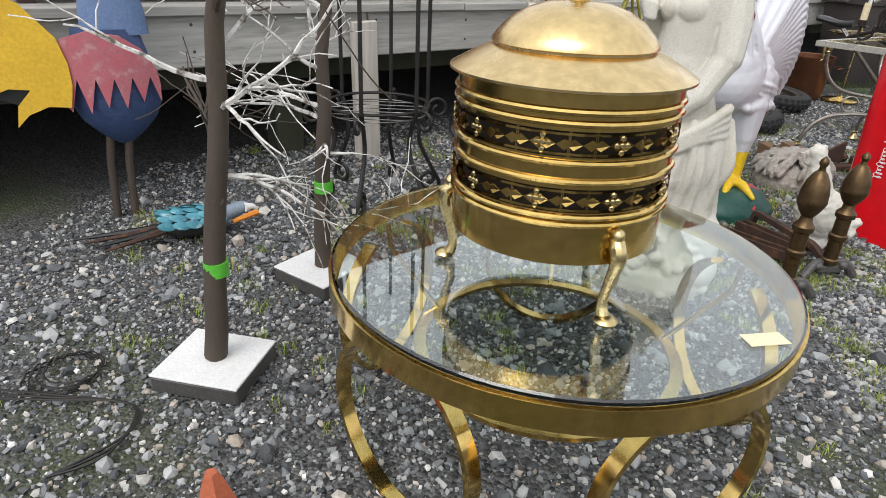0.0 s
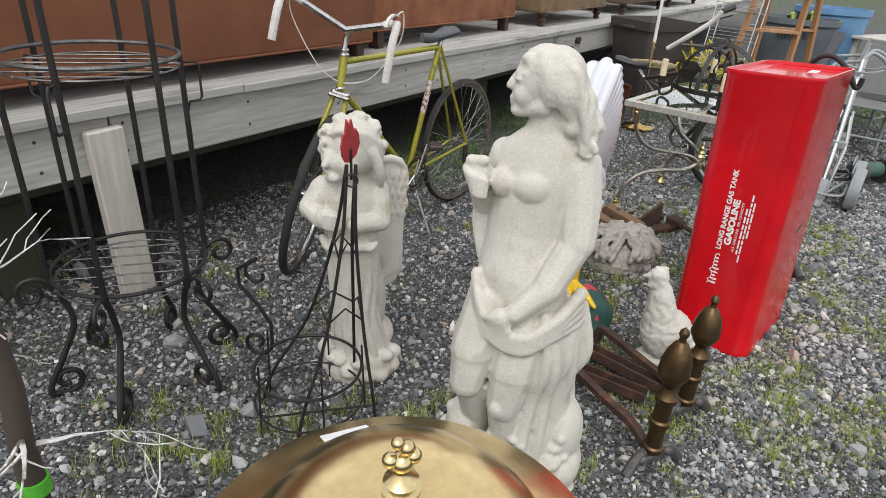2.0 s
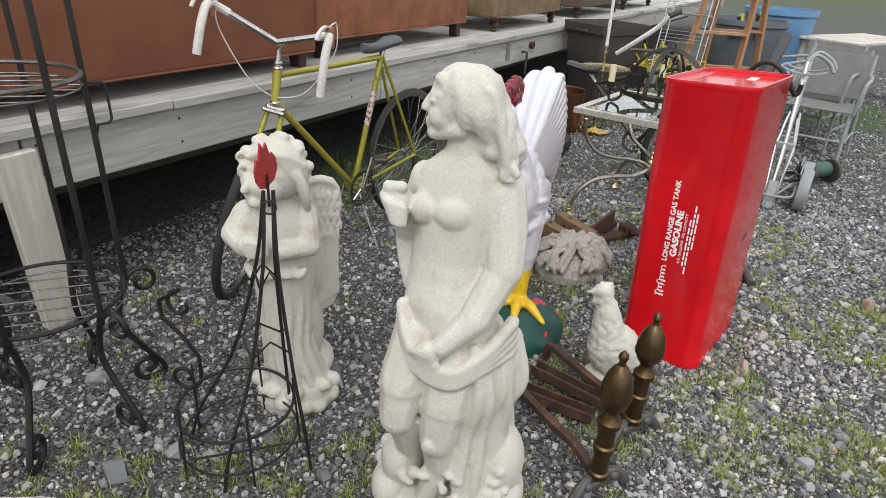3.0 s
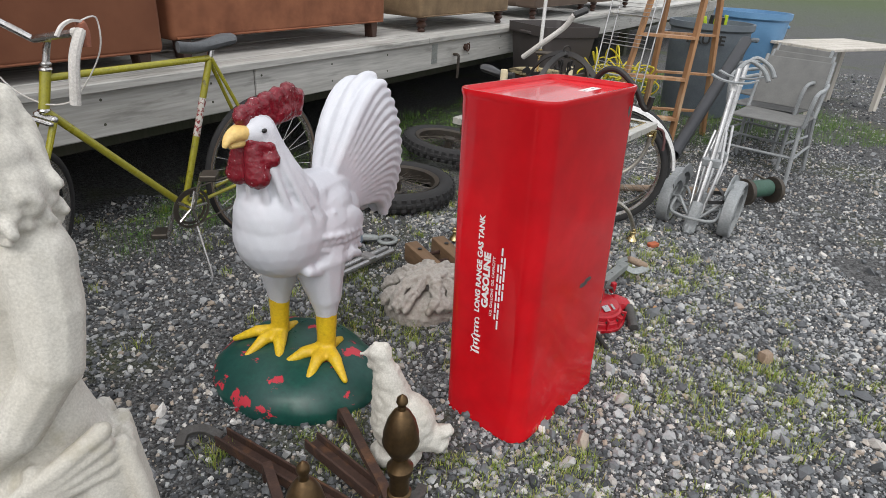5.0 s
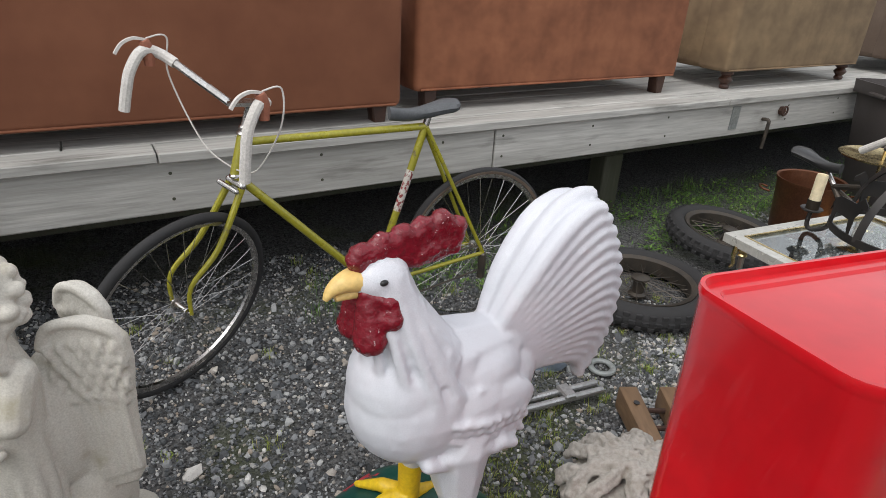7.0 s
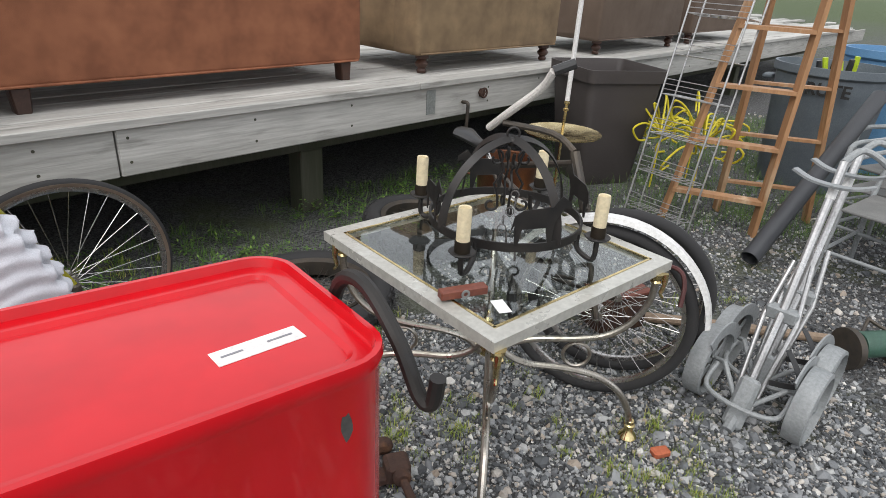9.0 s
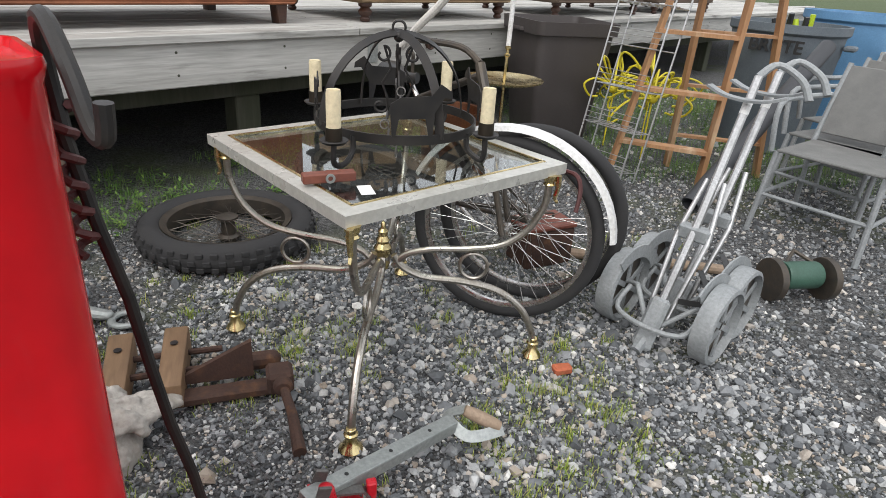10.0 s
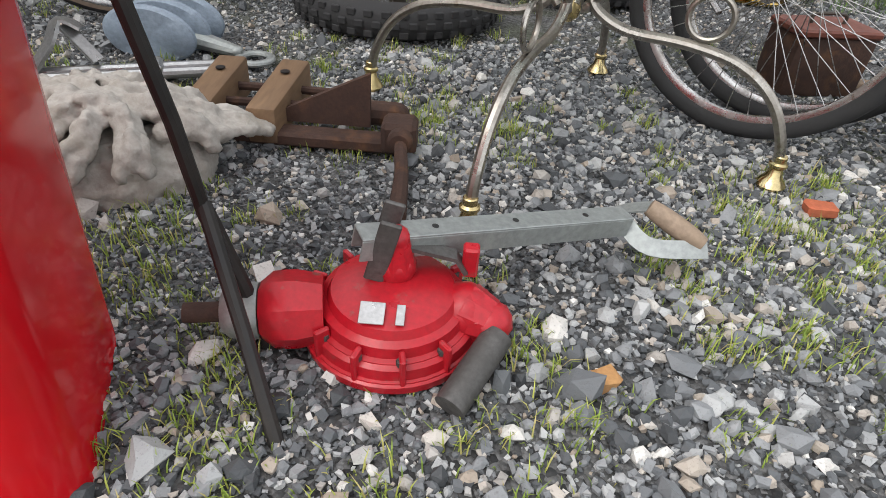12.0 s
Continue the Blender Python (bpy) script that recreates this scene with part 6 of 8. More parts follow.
def hand_pump():
    pm = empty("hand_pump", "red cast-iron diaphragm hand pump with a grey lever handle", "hand pump", at(2.203, 2.708, 0, 20) @ pose(0, 0, 0.004, 5, 0, 0))
    # drum-shaped body lying on its face
    m = pose(0.0, 0.0, 0.068, 0, 0, 0)
    part("body", a_lathe([(0.0, -0.06), (0.12, -0.06), (0.128, -0.055), (0.129, -0.04), (0.121, -0.035), (0.119, -0.014), (0.114, -0.01), (0.105, -0.006), (0.102, 0.014), (0.092, 0.02), (0.086, 0.034), (0.06, 0.044), (0.0, 0.05)], 40, m), PUMP_RED, pm)
    for z, r in ((0.024, 0.117), (0.052, 0.104)):
        part("ridge", loop_tube([(r, z), (r + 0.008, z + 0.003), (r + 0.008, z + 0.009), (r, z + 0.012)], 40), PUMP_RED, pm)
    for k in range(12):
        a = 2 * math.pi * k / 12
        part("rib", a_block((0.116, 0, 0.048), (0.022, 0.008, 0.07), pose(0, 0, 0, 0, 0, 30 * k + 12), bevel=0.002), PUMP_RED, pm)
        part("bolt", a_lathe([(0.007, 0.06), (0.007, 0.07), (0.0, 0.071)], 6, at(0.112 * math.cos(a + 0.2), 0.112 * math.sin(a + 0.2))), GREY_IRON, pm)
    # flanges: inlet, outlet
    fl = pose(-0.135, -0.03, 0.068, 0, 90, 10) @ Matrix.Scale(0.85, 4)
    part("inlet_flange", a_lathe([(0.0, -0.05), (0.05, -0.05), (0.068, -0.03), (0.07, -0.008), (0.07, 0.008), (0.06, 0.05)], 8, fl), PUMP_RED, pm)
    part("inlet_collar", a_lathe([(0.0, -0.11), (0.035, -0.11), (0.045, -0.1), (0.05, -0.085), (0.05, -0.052)], 20, fl), GALV, pm, "grey threaded collar")
    part("inlet_pipe", a_lathe([(0.0, -0.17), (0.018, -0.17), (0.018, -0.105)], 14, fl), RUST_IRON, pm, "rusty pipe stub")
    part("outlet_lug", limb(bmesh.new(), (0.1, 0.0, 0.065), (0.135, -0.015, 0.058), 0.045, 0.036), PUMP_RED, pm)
    part("outlet_pipe", a_lathe([(0.0, 0.0), (0.014, 0.0), (0.0215, 0.001), (0.0215, 0.12), (0, 0.12)], 18, pose(0.085, -0.14, 0.024, -78, 0, -30)), GREY_IRON, pm, "grey steel outlet pipe")
    part("yoke", limb(bmesh.new(), (0.0, 0.02, 0.11), (0.0, 0.02, 0.155), 0.03, 0.02), PUMP_RED, pm)
    for s in (-1, 1):
        part("bracket", a_block((-0.05, 0.02 + s * 0.022, 0.14), (0.028, 0.007, 0.1), pose(0, 0, 0, 0, 14, 0), bevel=0.002), GREY_IRON, pm, "dark steel link")
    part("link", a_tube([(-0.02, 0.02, 0.155), (0.08, 0.03, 0.125), (0.095, 0.03, 0.1)], 1.0, flat=(0.022, 0.006)), GREY_IRON, pm)
    part("post", a_block((0.1, 0.035, 0.115), (0.022, 0.02, 0.05), bevel=0.003), PUMP_RED, pm)
    a, b = Vector((-0.045, 0.005, 0.172)), Vector((0.352, 0.213, 0.085))
    d = (b - a).normalized()
    side = Vector((-d.y, d.x, 0)).normalized()
    mm = Matrix((d, side, d.cross(side))).transposed().to_4x4()
    mm.translation = (a + b) / 2
    ln = (b - a).length
    part("lever", a_block((0, 0, 0.0), (ln, 0.036, 0.004), mm, bevel=0.001), GALV, pm, "grey galvanised channel lever")
    for s in (-1, 1):
        part("lever_flange", a_block((0, s * 0.0165, -0.0175), (ln, 0.003, 0.032), mm, bevel=0.0008), GALV, pm)
    for k in range(3):
        part("lever_hole", a_lathe([(0.005, 0.0021), (0.005, 0.0026), (0, 0.0026)], 10, mm @ at(-0.12 + 0.13 * k, 0)), BLACK_PAINT, pm)
    g0, g1 = Vector((0.392, 0.235, 0.085)), Vector((0.478, 0.19, 0.05))
    part("handle_strap", a_tube(curve([g0 + d * 0.012, b + side * 0.035 + d * 0.022 + Vector((0, 0, -0.02)), b + d * 0.002 + Vector((0, 0, -0.022)), b - side * 0.05 + d * 0.02 + Vector((0, 0, -0.034)), g1 - side * 0.012], 5), 1.0, flat=(0.03, 0.003)), GALV, pm, "bent steel handle strap")
    part("grip", a_tube([g0 + (g1 - g0) * k / 6 for k in range(7)], [0.014, 0.0165, 0.0175, 0.018, 0.0175, 0.0165, 0.014], 14), GRIP_WOOD, pm, "worn wooden grip")
    part("label_plate", a_block((-0.02, 0, 0), (0.032, 0.03, 0.002), pose(0, -0.062, 0.1, 20, 0, 0), bevel=0.0005), PALE_METAL, pm, "small dull silver maker's plate")
    part("label_plate", a_block((0.016, 0, 0), (0.011, 0.028, 0.002), pose(0, -0.062, 0.1, 20, 0, 0), bevel=0.0005), PALE_METAL, pm)
    squat = ("body", "ridge", "rib", "bolt", "inlet", "outlet_lug")
    for ob in pm.children:
        if ob.name.startswith(squat):
            ob.data.transform(Matrix.Diagonal((0.97, 0.92, 0.86, 1)))
    return pm


def hooked_rod():
    o = Vector((2.05, 2.55, 0))
    rd = empty("hooked_rod", "black iron rod with a crook handle and red cord", "iron rod", Matrix.Translation(o + Vector((0.022, 0.006, 0))))
    P = lambda *p: Vector(p) - o
    knee, b = P(1.985, 2.59, 0.2), P(1.918, 2.512, 0.95)
    part("rod", a_tube([knee + (b - knee) * k / 6 + Vector((0.004 * math.sin(2 * k), 0, 0)) for k in range(7)], 0.009, 10), IRON, rd)
    part("foot_rod", a_tube([knee + Vector((0, 0, 0.02)), P(2.07, 2.53, 0.1), P(2.152, 2.468, -0.01)], 0.0095, 10), IRON, rd)
    part("side_arm", a_tube([knee + Vector((0, 0, 0.01)), P(2.02, 2.595, 0.1), P(2.045, 2.6, 0.0)], 0.011, 8), IRON, rd)
    part("crook", a_tube(curve([b, P(1.915, 2.51, 1.02), P(1.935, 2.48, 1.075), P(1.968, 2.444, 1.083), P(2.01, 2.40, 1.04), P(2.035, 2.378, 0.99), P(2.05, 2.372, 0.985), P(2.055, 2.37, 1.02)], 5), 0.0095, 10), IRON, rd, "curved black crook")
    part("cord", a_tube([b + Vector((0.012 * math.cos(k * 1.1), 0.012 * math.sin(k * 1.1), 0.03 - 0.006 * k)) for k in range(34)], 0.006, 6), LEATHER, rd, "wound dark red cord")
    return rd


def wood_clamp(x, y, yaw, label, z=0.0):
    c = empty("clamp_jaw", label, "wood clamp", at(x, y, z, yaw) @ Matrix.Diagonal((1.0, 1.0, 1.25, 1)), group="wooden hand-screw jaws")
    bm = a_block((0, 0, 0.042), (0.07, 0.29, 0.075), bevel=0.007, seg=2)
    for v in bm.verts:
        if v.co.y < -0.08:
            v.co.z = 0.04 + (v.co.z - 0.04) * 0.85
            v.co.x *= 0.9
    part("jaw", bm, WOOD_BLOCK, c)
    for yy in (-0.03, 0.06):
        part("screw", a_tube([(-0.03, yy, 0.045), (0.13, yy, 0.045)], 0.0085, 8), RUST_IRON, c, "rusty screw rod")
    part("hole_plug", a_lathe([(0.011, 0.0805), (0.011, 0.0825), (0, 0.0825)], 12, at(0, 0.05, 0)), BLACK_PAINT, c)
    return c


def rusty_vice():
    v = empty("rusty_vice", "rusty iron plough blade and screw bar beside wooden clamps", "iron tool", at(1.80, 3.21, 0, 20))
    bm = bmesh.new()
    pts = [(-0.16, 0, 0.035), (0.085, 0, 0.035), (0.085, 0, 0.155)]
    vs = [bm.verts.new((x, y + dy, z)) for dy in (-0.008, 0.008) for x, y, z in pts]
    for f in ((2, 1, 0), (3, 4, 5), (0, 1, 4, 3), (1, 2, 5, 4), (2, 0, 3, 5)):
        bm.faces.new([vs[i] for i in f])
    part("blade", bm, RUST_IRON, v, "triangular rusty blade", 0)
    part("bed_bar", a_block((-0.02, -0.05, 0.022), (0.36, 0.055, 0.03), bevel=0.006), RUST_IRON, v)
    part("head_block", a_block((0.155, -0.05, 0.045), (0.075, 0.075, 0.07), bevel=0.01), RUST_IRON, v)
    part("collar", a_lathe([(0.024, 0), (0.027, 0.006), (0.027, 0.026), (0.02, 0.032)], 16, pose(0.16, -0.08, 0.05, 90, 0, 0)), RUST_IRON, v)
    part("screw_bar", a_tube([(0.16, -0.09, 0.05), (0.175, -0.2, 0.032), (0.18, -0.33, 0.015)], [0.013, 0.014, 0.018], 10), RUST_IRON, v)
    part("cylinder", limb(bmesh.new(), (0.06, 0.05, 0.045), (0.14, 0.05, 0.045), 0.028, 0.028), RUST_IRON, v)
    return v


def rack_bar():
    b = empty("roof_rack_bar", "dull silver metal rail with bracket lying on gravel", "metal rail", at(1.24, 3.235, 0, 42))
    for k, y in enumerate((-0.022, 0.022)):
        part("rail", a_tube([(-0.28, y, 0.035), (0.17, y, 0.035)], 0.014, 10), PALE_METAL, b)
    part("bracket", a_tube(curve([(-0.26, 0.0, 0.03), (-0.2, 0.03, 0.1), (-0.17, 0.06, 0.15), (-0.12, 0.05, 0.13)], 4), 1.0, flat=(0.05, 0.008)), PALE_METAL, b)
    part("bracket_leg", a_tube([(-0.16, 0.05, 0.14), (-0.1, 0.02, 0.06)], 1.0, flat=(0.04, 0.007)), PALE_METAL, b)
    part("clip", a_block((0.02, 0, 0.045), (0.05, 0.075, 0.03), bevel=0.006), PALE_METAL, b)
    return b


def pulley_block():
    p = empty("pulley_block", "blue-grey slatted metal pulley block with a hook", "pulley", at(1.085, 3.48, 0, 12) @ Matrix.Diagonal((1.0, 1.0, 0.72, 1)))
    for k, y in enumerate((-0.08, 0.0, 0.08)):
        bm = a_lathe([(0.0, -0.014), (0.1, -0.014), (0.11, -0.006), (0.11, 0.006), (0.1, 0.014), (0.0, 0.014)], 28, pose(0, y, 0.085, 90, 0, 0))
        for v in bm.verts:
            v.co.z = max(0.004, v.co.z)
            v.co.x *= 1.25
        part("cheek", bm, BLUE_GREY, p)
    part("spacer", a_block((-0.02, 0, 0.05), (0.12, 0.18, 0.05), bevel=0.01), BLUE_GREY, p)
    part("shank", limb(bmesh.new(), (0.1, 0, 0.05), (0.22, -0.02, 0.035), 0.035, 0.022), GALV, p)
    part("ring", a_tube(circle((0.28, -0.03, 0.018), 0.045, 24), 0.013, 10, True), GALV, p)
    return p


def chandelier():
    ch = empty("chandelier", "black iron dome chandelier with four cream candles", "chandelier", at(2.243, 3.605, 0.652, 0))
    R, zr = 0.235, 0.075
    part("hoop", a_tube(circle((0, 0, zr), R, 48), 1.0, flat=(0.006, 0.026), closed=True), IRON, ch, "flat black iron hoop")
    for k in range(2):
        a = radians(35 + 90 * k)
        pts = [Vector((R * math.cos(t) * math.cos(a), R * math.cos(t) * math.sin(a), zr + 0.245 * math.sin(t))) for t in [math.pi * i / 24 for i in range(25)]]
        part("arch", a_tube(pts, 1.0, flat=(0.024, 0.005)), IRON, ch)
    part("top_loop", a_tube(circle((0, 0, 0.335), 0.018, 18, (1, 0, 0), (0, 0, 1)), 0.004, 6, True), IRON, ch)
    part("hub", ball(bmesh.new(), (0, 0, 0.31), 0.016), IRON, ch)
    for k, (dx, dy) in enumerate(((-0.131, -0.296), (0.262, -0.132), (-0.271, 0.135), (0.139, 0.293))):
        d = Vector((dx, dy, 0)).normalized()
        c = Vector((dx, dy, 0))
        part("arm", a_tube(curve([d * R + Vector((0, 0, zr)), d * (R + 0.005) + Vector((0, 0, 0.03)), d * (R + 0.045) + Vector((0, 0, 0.006)), c + Vector((0, 0, 0.02)), c + Vector((0, 0, 0.075))], 5), 0.008, 8), IRON, ch, "twisted black arm")
        part("drip_pan", a_lathe([(0.0, 0.072), (0.03, 0.074), (0.038, 0.082), (0.036, 0.084), (0.0, 0.078)], 20, Matrix.Translation(c)), IRON, ch)
        part("cup", a_lathe([(0.02, 0.078), (0.022, 0.08), (0.022, 0.115), (0.0, 0.115)], 16, Matrix.Translation(c)), DARK_LINER, ch)
        part("candle", a_lathe([(0.019, 0.115), (0.019, 0.2), (0.0175, 0.209), (0.014, 0.207), (0.012, 0.195), (0.0, 0.195)], 18, Matrix.Translation(c)), CANDLE, ch, "cream candle sleeve")
        # standing horse cut-out beside each arm
        a = math.atan2(d.y, d.x) + 0.75
        m = pose(R * math.cos(a), R * math.sin(a), zr + 0.012, 0, 0, math.degrees(a) + 90)
        shape = [(-0.07, 0), (-0.06, 0), (-0.052, 0.045), (0.02, 0.045), (0.03, 0), (0.042, 0), (0.045, 0.06), (0.07, 0.1), (0.092, 0.098), (0.09, 0.115), (0.06, 0.135), (0.035, 0.105), (-0.05, 0.1), (-0.075, 0.085), (-0.085, 0.04), (-0.075, 0.06)]
        bm = bmesh.new()
        f = bm.faces.new([bm.verts.new(m @ Vector((x, 0, z))) for x, z in shape])
        ext = bmesh.ops.extrude_face_region(bm, geom=[f])["geom"]
        bmesh.ops.translate(bm, vec=m.to_3x3() @ Vector((0, 0.003, 0)), verts=[v for v in ext if isinstance(v, bmesh.types.BMVert)])
        bmesh.ops.triangulate(bm, faces=bm.faces)
        bmesh.ops.recalc_face_normals(bm, faces=bm.faces)
        part("horse_cutout", bm, IRON, ch, "black sheet-iron horse cut-out", 0)
    for k in range(4):
        a = radians(90 * k + 10)
        m = pose(0, 0, 0, 0, 0, math.degrees(a))
        pts = spiral((0.045, 0, 0.26), 0.008, 0.026, 400, 100, 18) + [Vector((0.02, 0, 0.22)), Vector((0.045, 0, 0.18)), Vector((0.03, 0, 0.14))] + spiral((0.05, 0, 0.115), 0.024, 0.008, 180, 480, 16)[1:]
        part("scroll", a_tube([m @ Vector(p) for p in pts], 0.0042, 6), IRON, ch)
    for k in range(9):
        part("chain_link", a_tube(circle((0.02 * math.sin(k), -0.05 - 0.02 * k, 0.19 - 0.019 * k), 0.012, 10, (1, 0, 0) if k % 2 else (0, 1, 0), (0, 0.3, 1)), 0.0022, 5, True), WIRE, ch)
    return ch


def table_oddments():
    bx = empty("wooden_latch", "small red-brown wooden block with a round hole", "wood block", at(2.12, 3.2, 0.6615, 25))
    part("block", a_block((0, 0, 0.012), (0.13, 0.03, 0.024), bevel=0.003), WOOD_RED, bx)
    part("hole_ring", loop_tube([(0.006, -0.0165), (0.012, -0.0165), (0.012, -0.0145), (0.006, -0.0145)], 16, pose(0, 0, 0.012, 90, 0, 0) @ pose(0, 0, 0.032)), GALV, bx)
    tg = empty("price_tag", "small white paper price tag on the glass", "price tag", at(2.216, 3.16, 0.6595, 20))
    part("paper", a_block((0, 0, 0.0008), (0.034, 0.062, 0.0012)), PAPER_WHITE, tg)


def chip(name, label, cat, x, y, size, mat, yaw=0.0):
    r = random.Random(int(1000 * x))
    bm = a_block((0, 0, size[2] / 2), size, bevel=min(size) * 0.18)
    for v in bm.verts:
        v.co += Vector((r.uniform(-1, 1), r.uniform(-1, 1), r.uniform(-0.5, 0.5))) * min(size) * 0.12
    ob = new(name, mesh_of(name, bm, mat, 25))
    ob.matrix_basis = at(x, y, -0.002, yaw)
    return tagged(ob, label, cat)


WOOD_RED = surf("red_brown_wood", (0.2, 0.06, 0.035), (0.15, 0.045, 0.03), 12, 80, 0.55, bump=0.2)
def rusty_box():
    b = empty("rusty_box", "small rusty red-brown metal box standing behind the glass table", "metal box", at(2.83, 4.22, 0, 28))
    part("body", a_block((0, 0, 0.085), (0.24, 0.16, 0.17), bevel=0.012, seg=2), RUST_IRON, b)
    part("lid", a_block((0, 0, 0.18), (0.25, 0.17, 0.022), bevel=0.006), WOOD_RED, b, "red-brown lid with a lip")
    part("handle", a_tube(curve([(-0.05, 0, 0.19), (-0.045, 0, 0.215), (0.045, 0, 0.215), (0.05, 0, 0.19)], 4), 0.005, 8), STEEL_DARK, b)
    return b


hand_pump()
rusty_box()
hooked_rod()
wood_clamp(1.52, 3.17, 22, "oily brown wooden hand-screw jaw on gravel")
wood_clamp(1.655, 3.225, 19, "oily brown wooden hand-screw jaw beside a rusty blade")
rusty_vice()
rack_bar()
pulley_block()
chandelier()
table_oddments()
chip("brick_chip", "orange broken brick chip on gravel", "brick", 2.816, 3.40, (0.06, 0.035, 0.025), ORANGE_CLAY, 20)
chip("wood_offcut", "small brown wood offcut on gravel", "wood block", 2.775, 2.36, (0.05, 0.045, 0.045), GRIP_WOOD, 15)
chip("clay_chip", "orange tan clay chip on gravel", "brick", 2.50, 2.745, (0.035, 0.03, 0.025), surf("tan_clay", (0.5, 0.27, 0.1), (0.42, 0.22, 0.09), 20, 120, 0.9, bump=0.3), 40)


# ---- painted birds by the trees ----
BIRD_BLUE = surf("faded_blue_paint", (0.05, 0.085, 0.2), (0.03, 0.055, 0.14), 8, 90, 0.6, bump=0.2, spot=(0.25, 0.3, 0.38), spot_scale=14, spot_range=(0.62, 0.8))
BIRD_PALE = surf("pale_blue_paint", (0.16, 0.24, 0.42), (0.12, 0.19, 0.35), 8, 90, 0.6, bump=0.2)
BIRD_RED = surf("chalky_rose_red_paint", (0.52, 0.10, 0.13), (0.44, 0.16, 0.18), 12, 110, 0.75, bump=0.25, spot=(0.5, 0.3, 0.3), spot_scale=24, spot_range=(0.55, 0.75))
BIRD_YELLOW = surf("flat_yellow_paint", (0.80, 0.50, 0.03), (0.72, 0.44, 0.03), 8, 90, 0.65, bump=0.1)
TURQUOISE = surf("turquoise_feather_paint", (0.12, 0.42, 0.48), (0.05, 0.2, 0.28), 18, 90, 0.5, bump=0.15, spot=(0.6, 0.75, 0.75), spot_scale=22, spot_range=(0.58, 0.75))
ORANGE = surf("orange_paint", (0.75, 0.22, 0.02), (0.7, 0.3, 0.02), 18, 90, 0.5, bump=0.1)


def sheet(outline, thick, m, bulge=0.0):
    """A cut sheet in its own x-z plane, thickened, and bowed a little."""
    bm = bmesh.new()
    f = bm.faces.new([bm.verts.new((x, 0, z)) for x, z in outline])
    ext = bmesh.ops.extrude_face_region(bm, geom=[f])["geom"]
    bmesh.ops.translate(bm, vec=(0, thick, 0), verts=[v for v in ext if isinstance(v, bmesh.types.BMVert)])
    bmesh.ops.triangulate(bm, faces=bm.faces)
    bmesh.ops.recalc_face_normals(bm, faces=bm.faces)
    for v in bm.verts:
        v.co.y += bulge * v.co.x * v.co.x
    bm.transform(m)
    return bm


def painted_parrot():
    out = []
    bm = bmesh.new()
    lathe(bm, [(0.0, 0.20), (0.03, 0.215), (0.075, 0.25), (0.12, 0.3), (0.145, 0.36), (0.14, 0.44), (0.12, 0.52), (0.1, 0.6)], 28)
    bm.transform(Matrix.Diagonal((1, 0.6, 1, 1)))
    out.append(piece(bm, BIRD_BLUE))
    bm = bmesh.new()
    lathe(bm, [(0.105, 0.58), (0.1, 0.65), (0.085, 0.75), (0.075, 0.9), (0.07, 1.05), (0.0, 1.08)], 24, pose(0.03, 0.02, 0))
    bm.transform(Matrix.Diagonal((1, 0.6, 1, 1)))
    out.append(piece(bm, BIRD_PALE))
    n = 7
    edge = [(-0.17, 0.4), (-0.165, 0.5), (-0.12, 0.575), (-0.04, 0.6), (0.05, 0.585), (0.11, 0.54), (0.15, 0.47), (0.155, 0.42)]
    low = []
    for k in range(6):
        x = 0.155 - 0.055 * k
        low += [(x - 0.005, 0.36 + 0.012 * (k % 2) - 0.006 * k), (x - 0.03, 0.45)]
    out.append(piece(sheet([(x, z) for x, z in reversed(edge)] [::-1] + low[:-1], 0.012, pose(-0.01, -0.1, 0), 1.6), BIRD_RED))
    wing = [(-0.12, 0.43), (-0.135, 0.36), (-0.2, 0.365), (-0.26, 0.34), (-0.3, 0.30), (-0.285, 0.37), (-0.24, 0.42), (-0.3, 0.425), (-0.36, 0.4), (-0.4, 0.36), (-0.41, 0.44), (-0.36, 0.5), (-0.44, 0.6), (-0.42, 0.72), (-0.34, 0.74), (-0.22, 0.68),
            (-0.14, 0.58), (-0.12, 0.5)]
    out.append(piece(sheet(wing, 0.012, pose(0, -0.09, 0), 0.2), BIRD_YELLOW))
    out.append(piece(sheet([(-0.16, 0.39), (-0.26, 0.36), (-0.34, 0.39), (-0.36, 0.46), (-0.3, 0.5), (-0.17, 0.46)], 0.01, pose(0, -0.072, 0), 0.2), BLACK_PAINT))
    for x in (-0.06, 0.0):
        out.append(piece(a_tube([(x - 0.014, 0, -0.075), (x, 0, 0.14), (x + 0.02, 0, 0.27)], 0.014, 8), BARK))
    return joined("parrot_figure", out, at(-1.42, 1.58, 0.075, 36) @ Matrix.Scale(1.08, 4), "painted wooden parrot figure with blue, red and yellow parts", "parrot figure")


